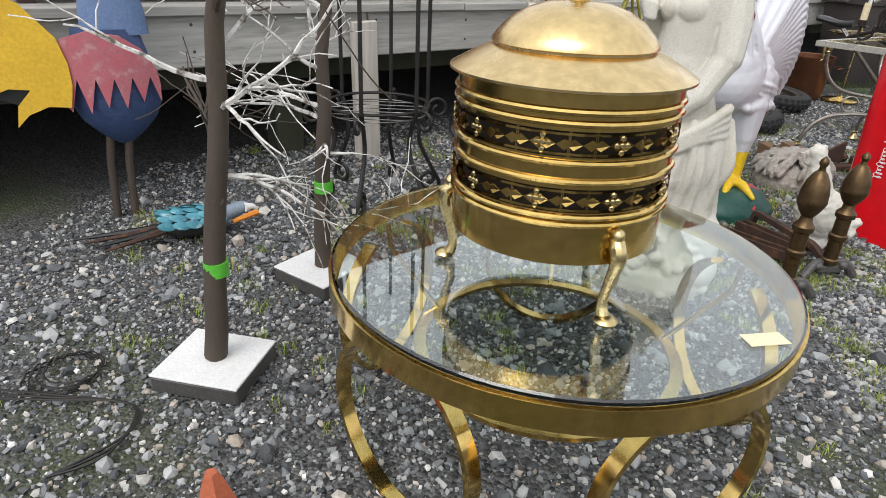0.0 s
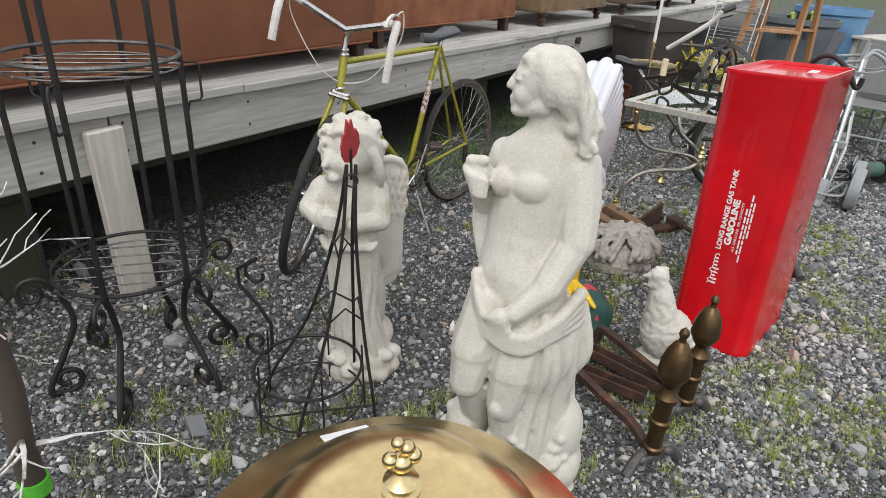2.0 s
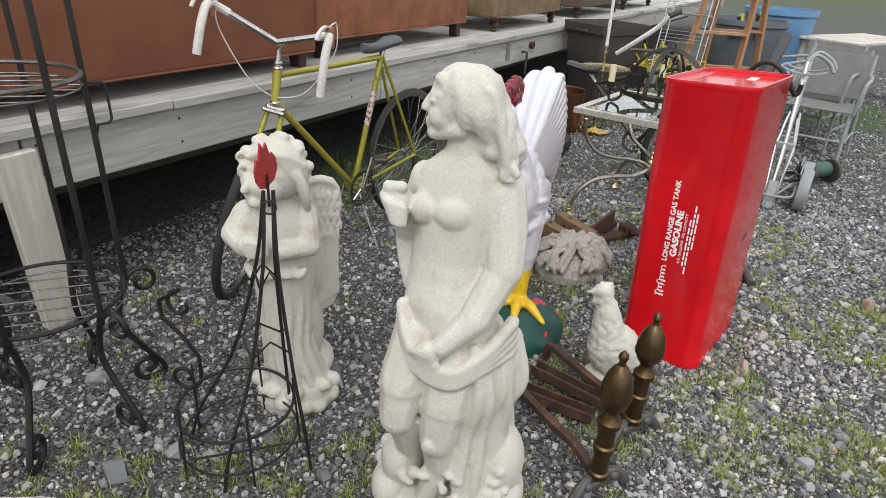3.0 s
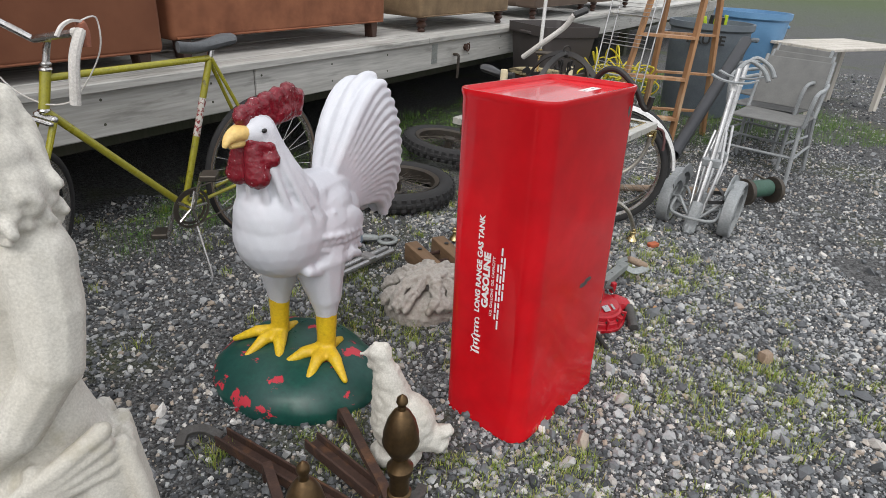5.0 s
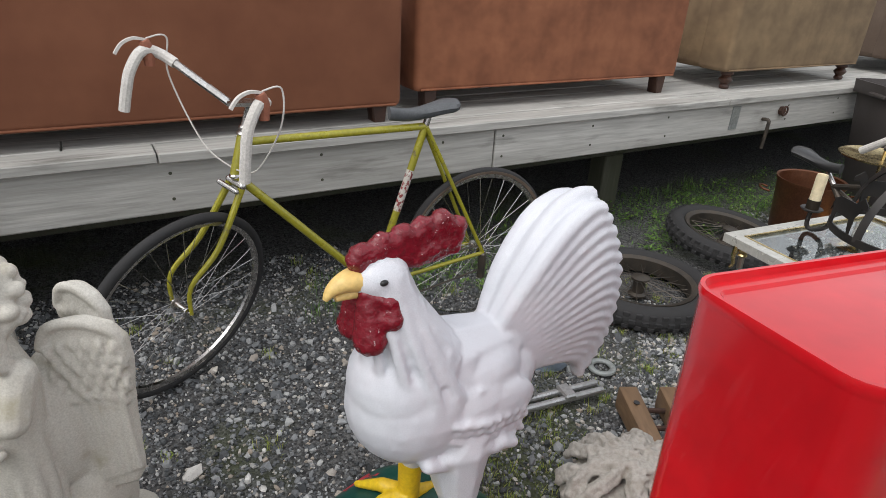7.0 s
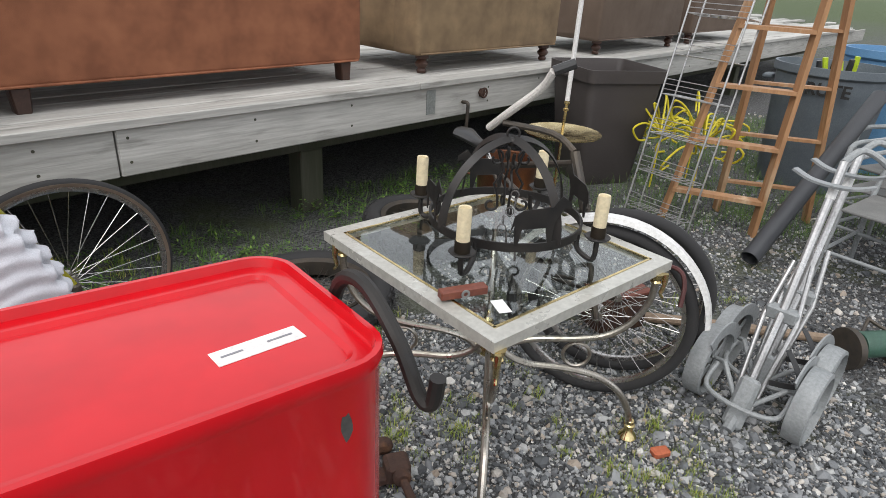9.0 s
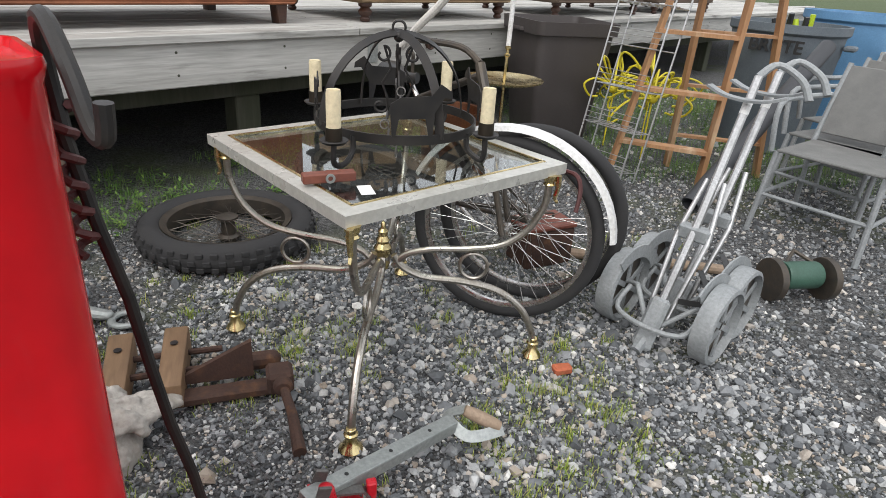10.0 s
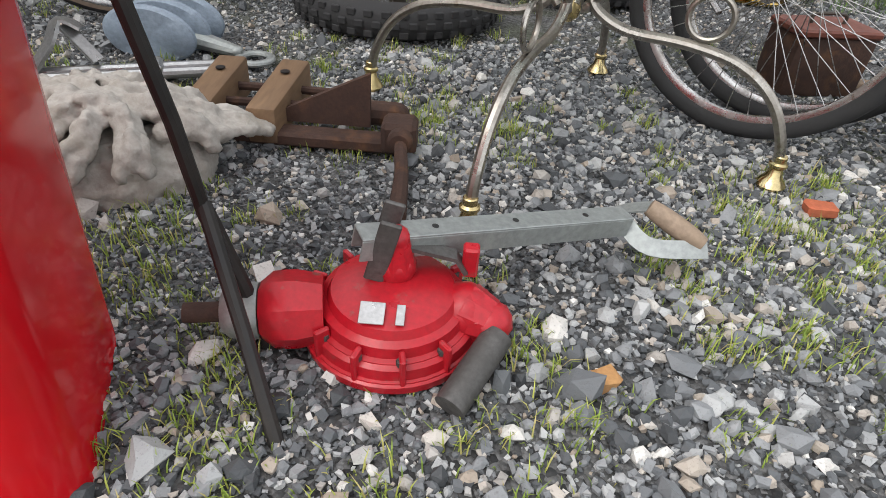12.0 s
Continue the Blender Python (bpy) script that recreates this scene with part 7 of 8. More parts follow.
def lying_parrot():
    out = []
    bm, r = bmesh.new(), random.Random(6)
    ball(bm, (0, 0, 0.06), (0.12, 0.07, 0.055), sub=2)
    out.append(piece(bm, BLACK_PAINT))
    for row in range(5):
        for k in range(6):
            a = radians(20 + 28 * k)
            x = 0.09 - 0.045 * row + r.uniform(-0.006, 0.006)
            w = 0.078 * math.sqrt(max(0.1, 1 - (x / 0.15) ** 2))
            m = pose(x, w * math.cos(a), 0.06 + 0.058 * math.sin(a), 0, 12, 0) @ pose(0, 0, 0, math.degrees(a) - 90 + r.uniform(-8, 8), 0, 0)
            b2 = bmesh.new()
            ball(b2, (0, 0, 0), (0.036, 0.018, 0.004), m, 1)
            out.append(piece(b2, TURQUOISE))
    for k in range(4):
        out.append(piece(a_tube([(-0.1, -0.02 + 0.015 * k, 0.05), (-0.3 - 0.03 * k, -0.06 + 0.05 * k, 0.03)], [0.014, 0.004], 6), BLACK_PAINT if k % 2 else RUST_IRON))
    out.append(piece(limb(bmesh.new(), (0.11, 0, 0.07), (0.2, 0.02, 0.08), 0.03, 0.025), BLUE_GREY))
    out.append(piece(a_tube(curve([(0.2, 0.0, 0.085), (0.235, 0.005, 0.08), (0.25, 0.0, 0.055)], 4), [0.02, 0.018, 0.015, 0.013, 0.011, 0.009, 0.007, 0.005, 0.003], 8), PAPER_WHITE))
    out.append(piece(a_tube([(0.14, -0.06, 0.06), (0.24, -0.03, 0.07)], [0.008, 0.012], 6), ORANGE))
    return joined("metal_parrot", out, at(-1.08, 1.42, 0.005, 42), "small turquoise metal parrot lying on its side on gravel", "parrot figure")


def left_clutter():
    c = empty("clay_cone", "broken red clay cone on gravel", "clay piece", at(-0.345, 0.27, 0, 20))
    part("cone", a_lathe([(0.055, 0), (0.05, 0.02), (0.02, 0.11), (0.012, 0.125), (0.0, 0.128)], 5), ORANGE_CLAY, c, smooth=20)
    h = empty("wire_coil", "tangle of thin black wire lying on gravel", "wire", at(-0.95, 0.58, 0.006))
    for k in range(4):
        part("coil", a_tube([p + Vector((0, 0, 0.006 * k + 0.004 * math.sin(3 * i))) for i, p in enumerate(circle((0.01 * k, 0.006 * k, 0), 0.085 - 0.006 * k, 28))], 0.0025, 5, True), IRON, h)
    for k in range(3):
        part("strand", a_tube(curve([(-0.15, -0.1 - 0.02 * k, 0.01), (0.05, -0.09 - 0.01 * k, 0.02), (0.26, -0.075, 0.015), (0.3, -0.16 - 0.03 * k, 0.01), (0.22, -0.3, 0.006)], 6), 0.003, 5), IRON, h)


# ---- along the far end of the deck ----
BIN_BROWN = surf("dark_brown_bin_plastic", (0.05, 0.043, 0.042), (0.065, 0.056, 0.054), 6, 120, 0.6, bump=0.15)
BRUTE_GREY = surf("grey_bin_plastic", (0.14, 0.165, 0.185), (0.11, 0.13, 0.15), 6, 120, 0.6, bump=0.15)
BLUE_PLASTIC = surf("light_blue_plastic", (0.14, 0.3, 0.5), (0.11, 0.25, 0.43), 6, 120, 0.5, bump=0.1)
LADDER_WOOD = surf("orange_pine", (0.46, 0.25, 0.12), (0.36, 0.19, 0.09), 6, 70, 0.6, bump=0.25, stretch=(1, 1, 0.12), spot=(0.55, 0.42, 0.28), spot_scale=9, spot_range=(0.55, 0.75))
COPPER = surf("brown_copper", (0.28, 0.12, 0.06), (0.2, 0.085, 0.05), 8, 90, 0.4, 0.8, 0.15)
NOODLE = surf("yellow_coil_plastic", (0.72, 0.62, 0.03), (0.66, 0.55, 0.03), 12, 90, 0.5, bump=0.1)
GREY_PLASTIC = surf("grey_painted_metal", (0.33, 0.345, 0.35), (0.24, 0.255, 0.26), 8, 100, 0.5, bump=0.12, spot=(0.2, 0.2, 0.2), spot_scale=20, spot_range=(0.62, 0.75))
MESH_GREY = surf("grey_sling_fabric", (0.2, 0.2, 0.19), (0.16, 0.16, 0.155), 9, 300, 0.8, bump=0.4)
MOWER_GREEN = surf("dull_green_enamel", (0.05, 0.12, 0.085), (0.04, 0.09, 0.065), 9, 100, 0.5, bump=0.15)
DRAIN_BLACK = surf("black_drain_plastic", (0.035, 0.037, 0.042), (0.05, 0.052, 0.058), 8, 100, 0.5, bump=0.1)
BARREL_LIME = surf("lime_plastic", (0.45, 0.6, 0.02), (0.4, 0.52, 0.02), 8, 100, 0.5, bump=0.1)


def square_bin():
    b = empty("rubbish_bin", "tapered dark brown plastic rubbish bin standing by the deck", "bin", at(3.14, 6.45, 0, 20) @ Matrix.Diagonal((1.12, 1.12, 1.02, 1)))
    bm = bmesh.new()
    rings = []
    for w, d, z in ((0.19, 0.19, 0), (0.2, 0.2, 0.03), (0.265, 0.255, 0.72), (0.265, 0.255, 0.74), (0.285, 0.275, 0.745), (0.29, 0.28, 0.83), (0.278, 0.268, 0.83), (0.26, 0.25, 0.74), (0.2, 0.2, 0.06)):
        ring = []
        for cx, cy, a0 in ((1, 1, 0), (-1, 1, 90), (-1, -1, 180), (1, -1, 270)):
            for k in range(4):
                a = radians(a0 + 30 * k)
                ring.append(bm.verts.new((cx * (w - 0.05) + 0.05 * math.cos(a), cy * (d - 0.05) + 0.05 * math.sin(a), z)))
        rings.append(ring)
    for p, q in zip(rings, rings[1:]):
        for j in range(16):
            bm.faces.new((p[j], p[(j + 1) % 16], q[(j + 1) % 16], q[j]))
    bm.faces.new(list(reversed(rings[0])))
    bm.faces.new(rings[-1])
    part("body", bm, BIN_BROWN, b)
    for s in (-1, 1):
        part("handle", a_block((s * 0.29, 0, 0.76), (0.03, 0.15, 0.03), bevel=0.008), BIN_BROWN, b)


def round_bin(x, y, R, h, mat, label, text=None, yaw=0.0):
    b = empty("round_bin", label, "bin", at(x, y, 0, yaw))
    part("body", a_lathe([(0, 0), (R * 0.8, 0), (R * 0.82, 0.02), (R * 0.94, h * 0.75), (R * 0.95, h * 0.76), (R * 0.97, h * 0.92), (R, h * 0.925), (R * 1.03, h * 0.94), (R * 1.03, h), (R * 0.98, h), (R * 0.93, h * 0.8), (R * 0.8, 0.05), (0, 0.05)], 40), mat, b)
    for s in (-1, 1):
        part("handle", a_block((s * (R + 0.03), 0, h * 0.85), (0.08, 0.14, 0.035), bevel=0.01), mat, b)
    if text:
        lettering("lettering", text, 0.12, BLACK_PAINT, b, pose(0.02, -R * 0.985, h * 0.8, 88, 0, 0), "bold black moulded word", "CENTER", 0, 1.0, 0.004, 0.003)
    return b


def stepladder():
    l = empty("stepladder", "open wooden stepladder with pale orange rails", "ladder", at(3.70, 5.46, 0, 0))
    o = Vector((3.70, 5.46, 0))
    fr, fl = Vector((3.955, 5.39, 0)) - o, Vector((3.44, 5.58, 0)) - o
    br, bl = Vector((4.46, 5.72, 0)) - o, Vector((3.9, 5.84, 0)) - o
    lean = {0: Vector((0.034, 0.02, 1.0)), 1: Vector((0.165, 0.0, 1.0)), 2: Vector((-0.16, -0.07, 1.0)), 3: Vector((-0.035, -0.08, 1.0))}
    def rail(a, d, name):
        b = a + d * 1.75
        t = (b - a).normalized()
        part(name, a_tube([a, b], 1.0, flat=(0.065, 0.026)), LADDER_WOOD, l)
    for k, a in enumerate((fr, fl, br, bl)):
        rail(a, lean[k], "front_rail" if k < 2 else "back_rail")
    for z in (0.22, 0.55, 0.88, 1.21, 1.54):
        part("tread", a_tube([fl + lean[1] * z, fr + lean[0] * z], 1.0, flat=(0.085, 0.022)), LADDER_WOOD, l, "flat wooden tread")
        part("back_rung", a_tube([bl + lean[3] * z, br + lean[2] * z], 1.0, flat=(0.05, 0.018)), LADDER_WOOD, l)
    return l


def wire_rack():
    k = empty("wire_rack", "tall chrome wire rack leaning on the stepladder", "wire rack", at(3.36, 5.45, 0, 0))
    o = Vector((3.36, 5.45, 0))
    a0, a1 = Vector((3.44, 5.30, 0.02)) - o, Vector((3.20, 5.60, 0.02)) - o
    up = Vector((0.16, 0.14, 1.0))
    back = Vector((0.12, 0.10, -0.02))
    for p in (a0, a1, a0 + back, a1 + back):
        part("post", a_tube([p, p + up * 1.5], 0.006, 6), WIRE_BRIGHT, k)
    for s in range(7):
        base = 0.06 + 0.235 * s
        for i in range(9):
            f = i / 8
            p = (a0 + (a1 - a0) * f) + up * base
            part("shelf_wire", a_tube([p, p + back], 0.0028, 5), WIRE_BRIGHT, k)
        for w in (0.0, 0.5, 1.0):
            part("cross_wire", a_tube([a0 + back * w + up * base, a1 + back * w + up * base], 0.0036, 5), WIRE_BRIGHT, k)
        for e in (0.03, 0.06, 0.09):
            part("guard_wire", a_tube([a0 + up * (base + e), a1 + up * (base + e)], 0.0025, 5), WIRE_BRIGHT, k)


def floor_lamp():
    l = empty("floor_lamp", "brass floor lamp with a round tray and white stem", "lamp", at(2.70, 5.44, 0))
    part("base", a_lathe([(0.0, 0), (0.14, 0), (0.145, 0.01), (0.13, 0.02), (0.03, 0.035), (0.012, 0.05)], 30), BRASS, l)
    part("stem", a_tube([(0, 0, 0.04), (0, 0, 0.56), (0.005, 0.01, 0.74)], 0.009, 10), BRASS_SHINY, l)
    part("tray", a_lathe([(0.0, 0.545), (0.18, 0.547), (0.228, 0.562), (0.232, 0.57), (0.223, 0.568), (0.175, 0.556), (0.0, 0.553)], 36), BRASS_SHINY, l, "round brass tray")
    for z in (0.69, 0.73):
        part("collar", a_lathe([(0.01, z), (0.017, z + 0.004), (0.017, z + 0.014), (0.01, z + 0.018)], 14, at(0.004, 0.008)), BRASS_SHINY, l)
    part("upper_stem", a_tube([(0.005, 0.01, 0.75), (0.01, 0.03, 1.12), (0.012, 0.04, 1.45)], 0.014, 10), WHITE_ENAMEL, l, "white enamelled upper stem")


def copper_tub():
    t = empty("copper_tub", "brown copper tub on gravel behind the glass table", "tub", at(2.40, 5.52, 0))
    part("body", a_lathe([(0.0, 0.0), (0.15, 0.0), (0.165, 0.02), (0.19, 0.33), (0.2, 0.345), (0.2, 0.36), (0.185, 0.355), (0.16, 0.03), (0, 0.025)], 32), COPPER, t)
    for s in (-1, 1):
        part("handle", a_tube(curve([(s * 0.225, -0.05, 0.26), (s * 0.27, -0.04, 0.27), (s * 0.27, 0.04, 0.27), (s * 0.225, 0.05, 0.26)], 5), 0.007, 7), COPPER, t)


def trolley(dx, dy, yaw, label):
    t = empty("golf_trolley", label, "golf trolley", at(3.12 + dx, 3.57 + dy, 0, yaw), group="folded golf trolleys")
    # y is the way it leans
    def T(name, pts, r, mat=PALE_METAL, lab=""):
        part(name, a_tube([Vector(p) for p in pts], r, 10), mat, t, lab)
    T("shaft", [(0, 0.02, 0.06), (0, 0.25, 0.45), (0, 0.55, 1.0)], 0.015)
    for s in (-1, 1):
        T("side_tube", [(s * 0.03, 0.03, 0.05), (s * 0.055, 0.22, 0.38), (s * 0.03, 0.34, 0.6)], 0.009)
        T("strut", [(s * 0.03, 0.04, 0.09), (s * 0.11, 0.1, 0.17), (s * 0.17, 0.13, 0.15)], 0.009, GREY_PLASTIC)
        wm = pose(s * 0.175, 0.12, 0.135, 0, 90, 0)
        w = part("wheel", loop_tube([(0.135, -0.03), (0.138, 0.0), (0.135, 0.03), (0.122, 0.034), (0.118, 0.0), (0.122, -0.034)], 36), GREY_PLASTIC, t, "wide pale grey wheel")
        w.matrix_basis = wm
        part("disc", a_lathe([(0, -0.006), (0.06, -0.012), (0.118, -0.006), (0.118, 0.006), (0.06, 0.012), (0, 0.006)], 30), STEEL_DARK, w, "dark wheel disc")
        for k in range(6):
            a = 2 * math.pi * k / 6
            part("spoke", a_tube([(0.02 * math.cos(a), 0.02 * math.sin(a), 0.016), (0.115 * math.cos(a), 0.115 * math.sin(a), 0.014)], 1.0, flat=(0.02, 0.006)), GREY_PLASTIC, w)
        part("guard", a_tube([Vector((s * 0.14, 0.12, 0.135)) + Vector((0, 0.155 * math.cos(radians(a)), 0.155 * math.sin(radians(a)))) for a in range(20, 140, 10)], 1.0, flat=(0.055, 0.006)), GREY_PLASTIC, t)
    part("toe_plate", a_block((0, -0.02, 0.09), (0.07, 0.03, 0.19), pose(0, 0, 0, -28, 0, 0), bevel=0.012), GREY_PLASTIC, t, "grey toe plate")
    part("toe_foot", a_tube([(0, 0.02, 0.05), (0, -0.05, 0.01)], 0.02, 8), GREY_PLASTIC, t)
    part("bag_bracket", a_tube(curve([(-0.13, 0.09, 0.16), (-0.12, 0.0, 0.11), (0, -0.03, 0.1), (0.12, 0.0, 0.11), (0.13, 0.09, 0.16)], 5), 0.009, 8), GREY_PLASTIC, t)
    part("clamp_box", a_block((0, 0.24, 0.4), (0.11, 0.05, 0.06), pose(0, 0, 0, 0, 0, 0), bevel=0.008), GREY_PLASTIC, t)
    part("upper_bracket", a_tube(curve([(-0.13, 0.46, 0.95), (-0.07, 0.45, 0.925), (0, 0.46, 0.915), (0.07, 0.45, 0.925), (0.13, 0.46, 0.95)], 5), 1.0, flat=(0.032, 0.01)), GREY_PLASTIC, t)
    part("handle", a_tube(curve([(0, 0.55, 1.0), (0.04, 0.6, 1.05), (0.12, 0.62, 1.0), (0.16, 0.6, 0.93)], 5), 0.014, 8), GREY_PLASTIC, t)
    part("strap", a_tube(curve([(0.05, 0.22, 0.26), (0.11, 0.14, 0.24), (0.13, 0.1, 0.2), (0.05, 0.08, 0.18)], 5), 1.0, flat=(0.02, 0.003)), SADDLE_BLACK, t, "black strap")
    part("handle_band", a_tube([(0, 0.47, 0.855), (0, 0.5, 0.91)], 0.0165, 10), WHITE_ENAMEL, t, "white printed band")
    # the folded shaft is bent a little to one side
    for ob in t.children:
        if not ob.name.startswith("wheel"):
            for v in ob.data.vertices:
                if v.co.z > 0.2:
                    f = v.co.z - 0.2
                    v.co = (v.co.x - 0.05 * f, v.co.y * (1 - 0.06 * f), 0.2 + 0.84 * f)
    return t


def patio_chair(x, y, yaw, label):
    c = empty("patio_chair", label, "chair", at(x, y, 0, yaw), group="grey patio chairs")
    def T(name, pts, r=0.014, mat=GREY_PLASTIC, lab=""):
        part(name, a_tube([Vector(p) for p in pts], r, 8), mat, c, lab)
    for s in (-1, 1):
        T("front_leg", [(s * 0.26, -0.26, 0), (s * 0.24, -0.22, 0.42)])
        T("back_leg", [(s * 0.26, 0.3, 0), (s * 0.24, 0.2, 0.42)])
        T("arm", curve([(s * 0.26, -0.24, 0.42), (s * 0.28, -0.24, 0.64), (s * 0.28, 0.0, 0.66), (s * 0.25, 0.27, 0.66)], 4))
        T("back_post", [(s * 0.24, 0.2, 0.42), (s * 0.24, 0.27, 0.6), (s * 0.23, 0.34, 0.82)])
        T("stretcher", [(s * 0.255, -0.25, 0.2), (s * 0.255, 0.27, 0.2)], 0.01)
    T("cross_bar", [(-0.25, -0.24, 0.2), (0.25, -0.24, 0.2)], 0.01)
    part("seat", a_block((0, 0, 0.425), (0.48, 0.46, 0.014), bevel=0.004), MESH_GREY, c, "grey sling seat")
    part("backrest", a_block((0, 0, 0), (0.46, 0.012, 0.36), pose(0, 0.28, 0.64, -18, 0, 0), bevel=0.004), MESH_GREY, c, "grey sling backrest")
    return c


def small_mower():
    m = empty("reel_mower", "old green reel mower lying behind the trolleys", "mower", at(3.86, 4.02, 0, 10) @ Matrix.Scale(0.7, 4))
    part("drum", a_lathe([(0, -0.11), (0.075, -0.11), (0.08, -0.1), (0.08, 0.1), (0.075, 0.11), (0, 0.11)], 24, pose(0, 0, 0.15, 0, 90, 0)), MOWER_GREEN, m)
    for s in (-1, 1):
        part("wheel", a_lathe([(0, -0.025), (0.1, -0.025), (0.125, -0.02), (0.125, 0.02), (0.1, 0.025), (0.03, 0.03), (0, 0.03)], 28, pose(s * 0.17, 0, 0.125, 0, 90, 0)), STEEL_DARK, m, "dark rubber wheel")
    part("frame", a_tube([(-0.12, 0, 0.2), (0, 0.1, 0.26), (0.12, 0, 0.2)], 0.012, 8), STEEL_DARK, m)


def right_clutter():
    p = empty("drain_pipe", "black plastic drain pipe leaning against the chairs", "pipe", at(3.74, 4.93, 0))
    part("pipe", loop_tube([(0.044, 0), (0.05, 0), (0.05, 1.5), (0.044, 1.5)], 24, look((0, 0, 0.05), (-0.62, -0.55, -0.46))), DRAIN_BLACK, p)
    w = empty("wood_pole", "weathered wooden pole lying on gravel", "pole", at(3.28, 4.22, 0.022, -4))
    part("shaft", a_tube([(-0.4, 0.02, 0.0), (0, 0, 0.006), (0.75, -0.02, 0.0)], [0.022, 0.024, 0.02], 10), GRIP_WOOD, w)
    r = random.Random(4)
    for k, (x, y) in enumerate(((3.55, 6.25), (3.9, 6.5), (3.75, 5.95))):
        f = empty("yellow_wire_flower", "yellow plastic wire flower standing in grass", "garden ornament", at(x, y, 0, 40 * k), group="yellow wire flowers")
        part("core", ball(bmesh.new(), (0, 0, 0.42), 0.035), NOODLE, f)
        part("stalk", a_tube([(0, 0, 0), (0.01, 0, 0.42)], 0.006, 6), NOODLE, f)
        for i in range(11):
            a = radians(33 * i + r.uniform(-10, 10))
            ln = r.uniform(0.22, 0.4)
            e = r.uniform(-0.2, 0.9)
            d = Vector((math.cos(a) * math.cos(e), math.sin(a) * math.cos(e), math.sin(e)))
            c = Vector((0, 0, 0.42))
            part("petal", a_tube(curve([c, c + d * ln * 0.6 + Vector((0, 0, 0.05)), c + d * ln, c + d * ln * 0.95 + Vector((0.04, 0.02, -0.08)), c + d * ln * 0.7 + Vector((0.05, 0.03, -0.08))], 4), 0.0075, 6), NOODLE, f)
    d = empty("deck_bracket", "rusty iron bracket bolted to the deck edge", "bracket", DECK_M @ at(3.95, -0.004, 0.645))
    part("plate", a_block((0, -0.002, 0), (0.08, 0.006, 0.15), bevel=0.002), GALV, d)
    part("hook", a_tube(curve([(0.3, -0.005, -0.03), (0.3, -0.05, -0.03), (0.3, -0.055, -0.08), (0.3, -0.05, -0.22)], 5), 0.012, 8), STEEL_DARK, d)
    b = empty("deck_bolt", "rusty ring bolt on the deck edge", "bolt", DECK_M @ at(4.44, -0.004, 0.66))
    part("nut", a_lathe([(0.03, 0), (0.03, 0.02), (0.016, 0.03), (0, 0.031)], 6, pose(0, 0, 0, 90, 0, 0)), RUST_IRON, b)
    part("ring", a_tube(circle((0, -0.03, 0), 0.03, 18, (1, 0, 0), (0, 0, 1)), 0.007, 6, True), RUST_IRON, b)
    t = empty("picnic_table", "pale wooden slatted table far across the yard", "table", at(6.6, 6.9, 0, 20))
    for k in range(5):
        part("slat", a_block((0, -0.3 + 0.15 * k, 0.72), (1.5, 0.13, 0.03), bevel=0.004), PALE_POST, t)
    for sx in (-1, 1):
        for sy in (-1, 1):
            part("leg", a_block((sx * 0.65, sy * 0.28, 0.35), (0.08, 0.05, 0.72), bevel=0.004), PALE_POST, t)
    gl = empty("work_gloves", "heap of lime and grey plastic garden tools in the bin", "garden tools", at(4.94, 6.68, 0.8))
    for k in range(6):
        part("tool", a_tube([(0.05 * k - 0.13, 0.03 * (k % 3), -0.05), (0.06 * k - 0.18, 0.04 * (k % 2), 0.14 + 0.02 * (k % 3))], [0.03, 0.02], 8), BARREL_LIME if k % 2 else SADDLE_BLACK, gl)


WIRE_BRIGHT = surf("bright_chrome_wire", (0.62, 0.62, 0.62), (0.45, 0.45, 0.45), 20, 140, 0.35, 0.8, 0.1)
painted_parrot()
lying_parrot()
left_clutter()
square_bin()
round_bin(4.88, 6.66, 0.40, 0.92, BRUTE_GREY, "large round grey plastic bin with black lettering", "BRUTE", -38)
round_bin(5.75, 7.3, 0.40, 1.0, BLUE_PLASTIC, "light blue round plastic barrel beyond the grey bin")
stepladder()
wire_rack()
floor_lamp()
copper_tub()
trolley(0.0, 0.0, -44, "folded silver golf trolley with wide grey wheels")
trolley(0.13, 0.16, -46, "second folded golf trolley nested behind the first")
patio_chair(4.35, 4.72, -50, "grey metal patio chair with a sling seat")
patio_chair(4.6, 5.08, -58, "grey metal patio chair standing behind another")
patio_chair(4.9, 5.5, -64, "grey patio chair far across the gravel")
small_mower()
right_clutter()


# ---- loose gravel and grass, too many to count ----
def deck_side(x, y):
    return (x + 0.70) * math.sin(radians(DECK_YAW)) - (y - 2.70) * math.cos(radians(DECK_YAW))


def scatter(n, x0, x1, y0, y1, size, spread, rs, keep):
    x, y = rs.uniform(x0, x1, n), rs.uniform(y0, y1, n)
    s = size * np.exp(rs.normal(0, spread, n))
    ok = np.array([keep(a, b) for a, b in zip(x, y)])
    return x[ok], y[ok], s[ok]


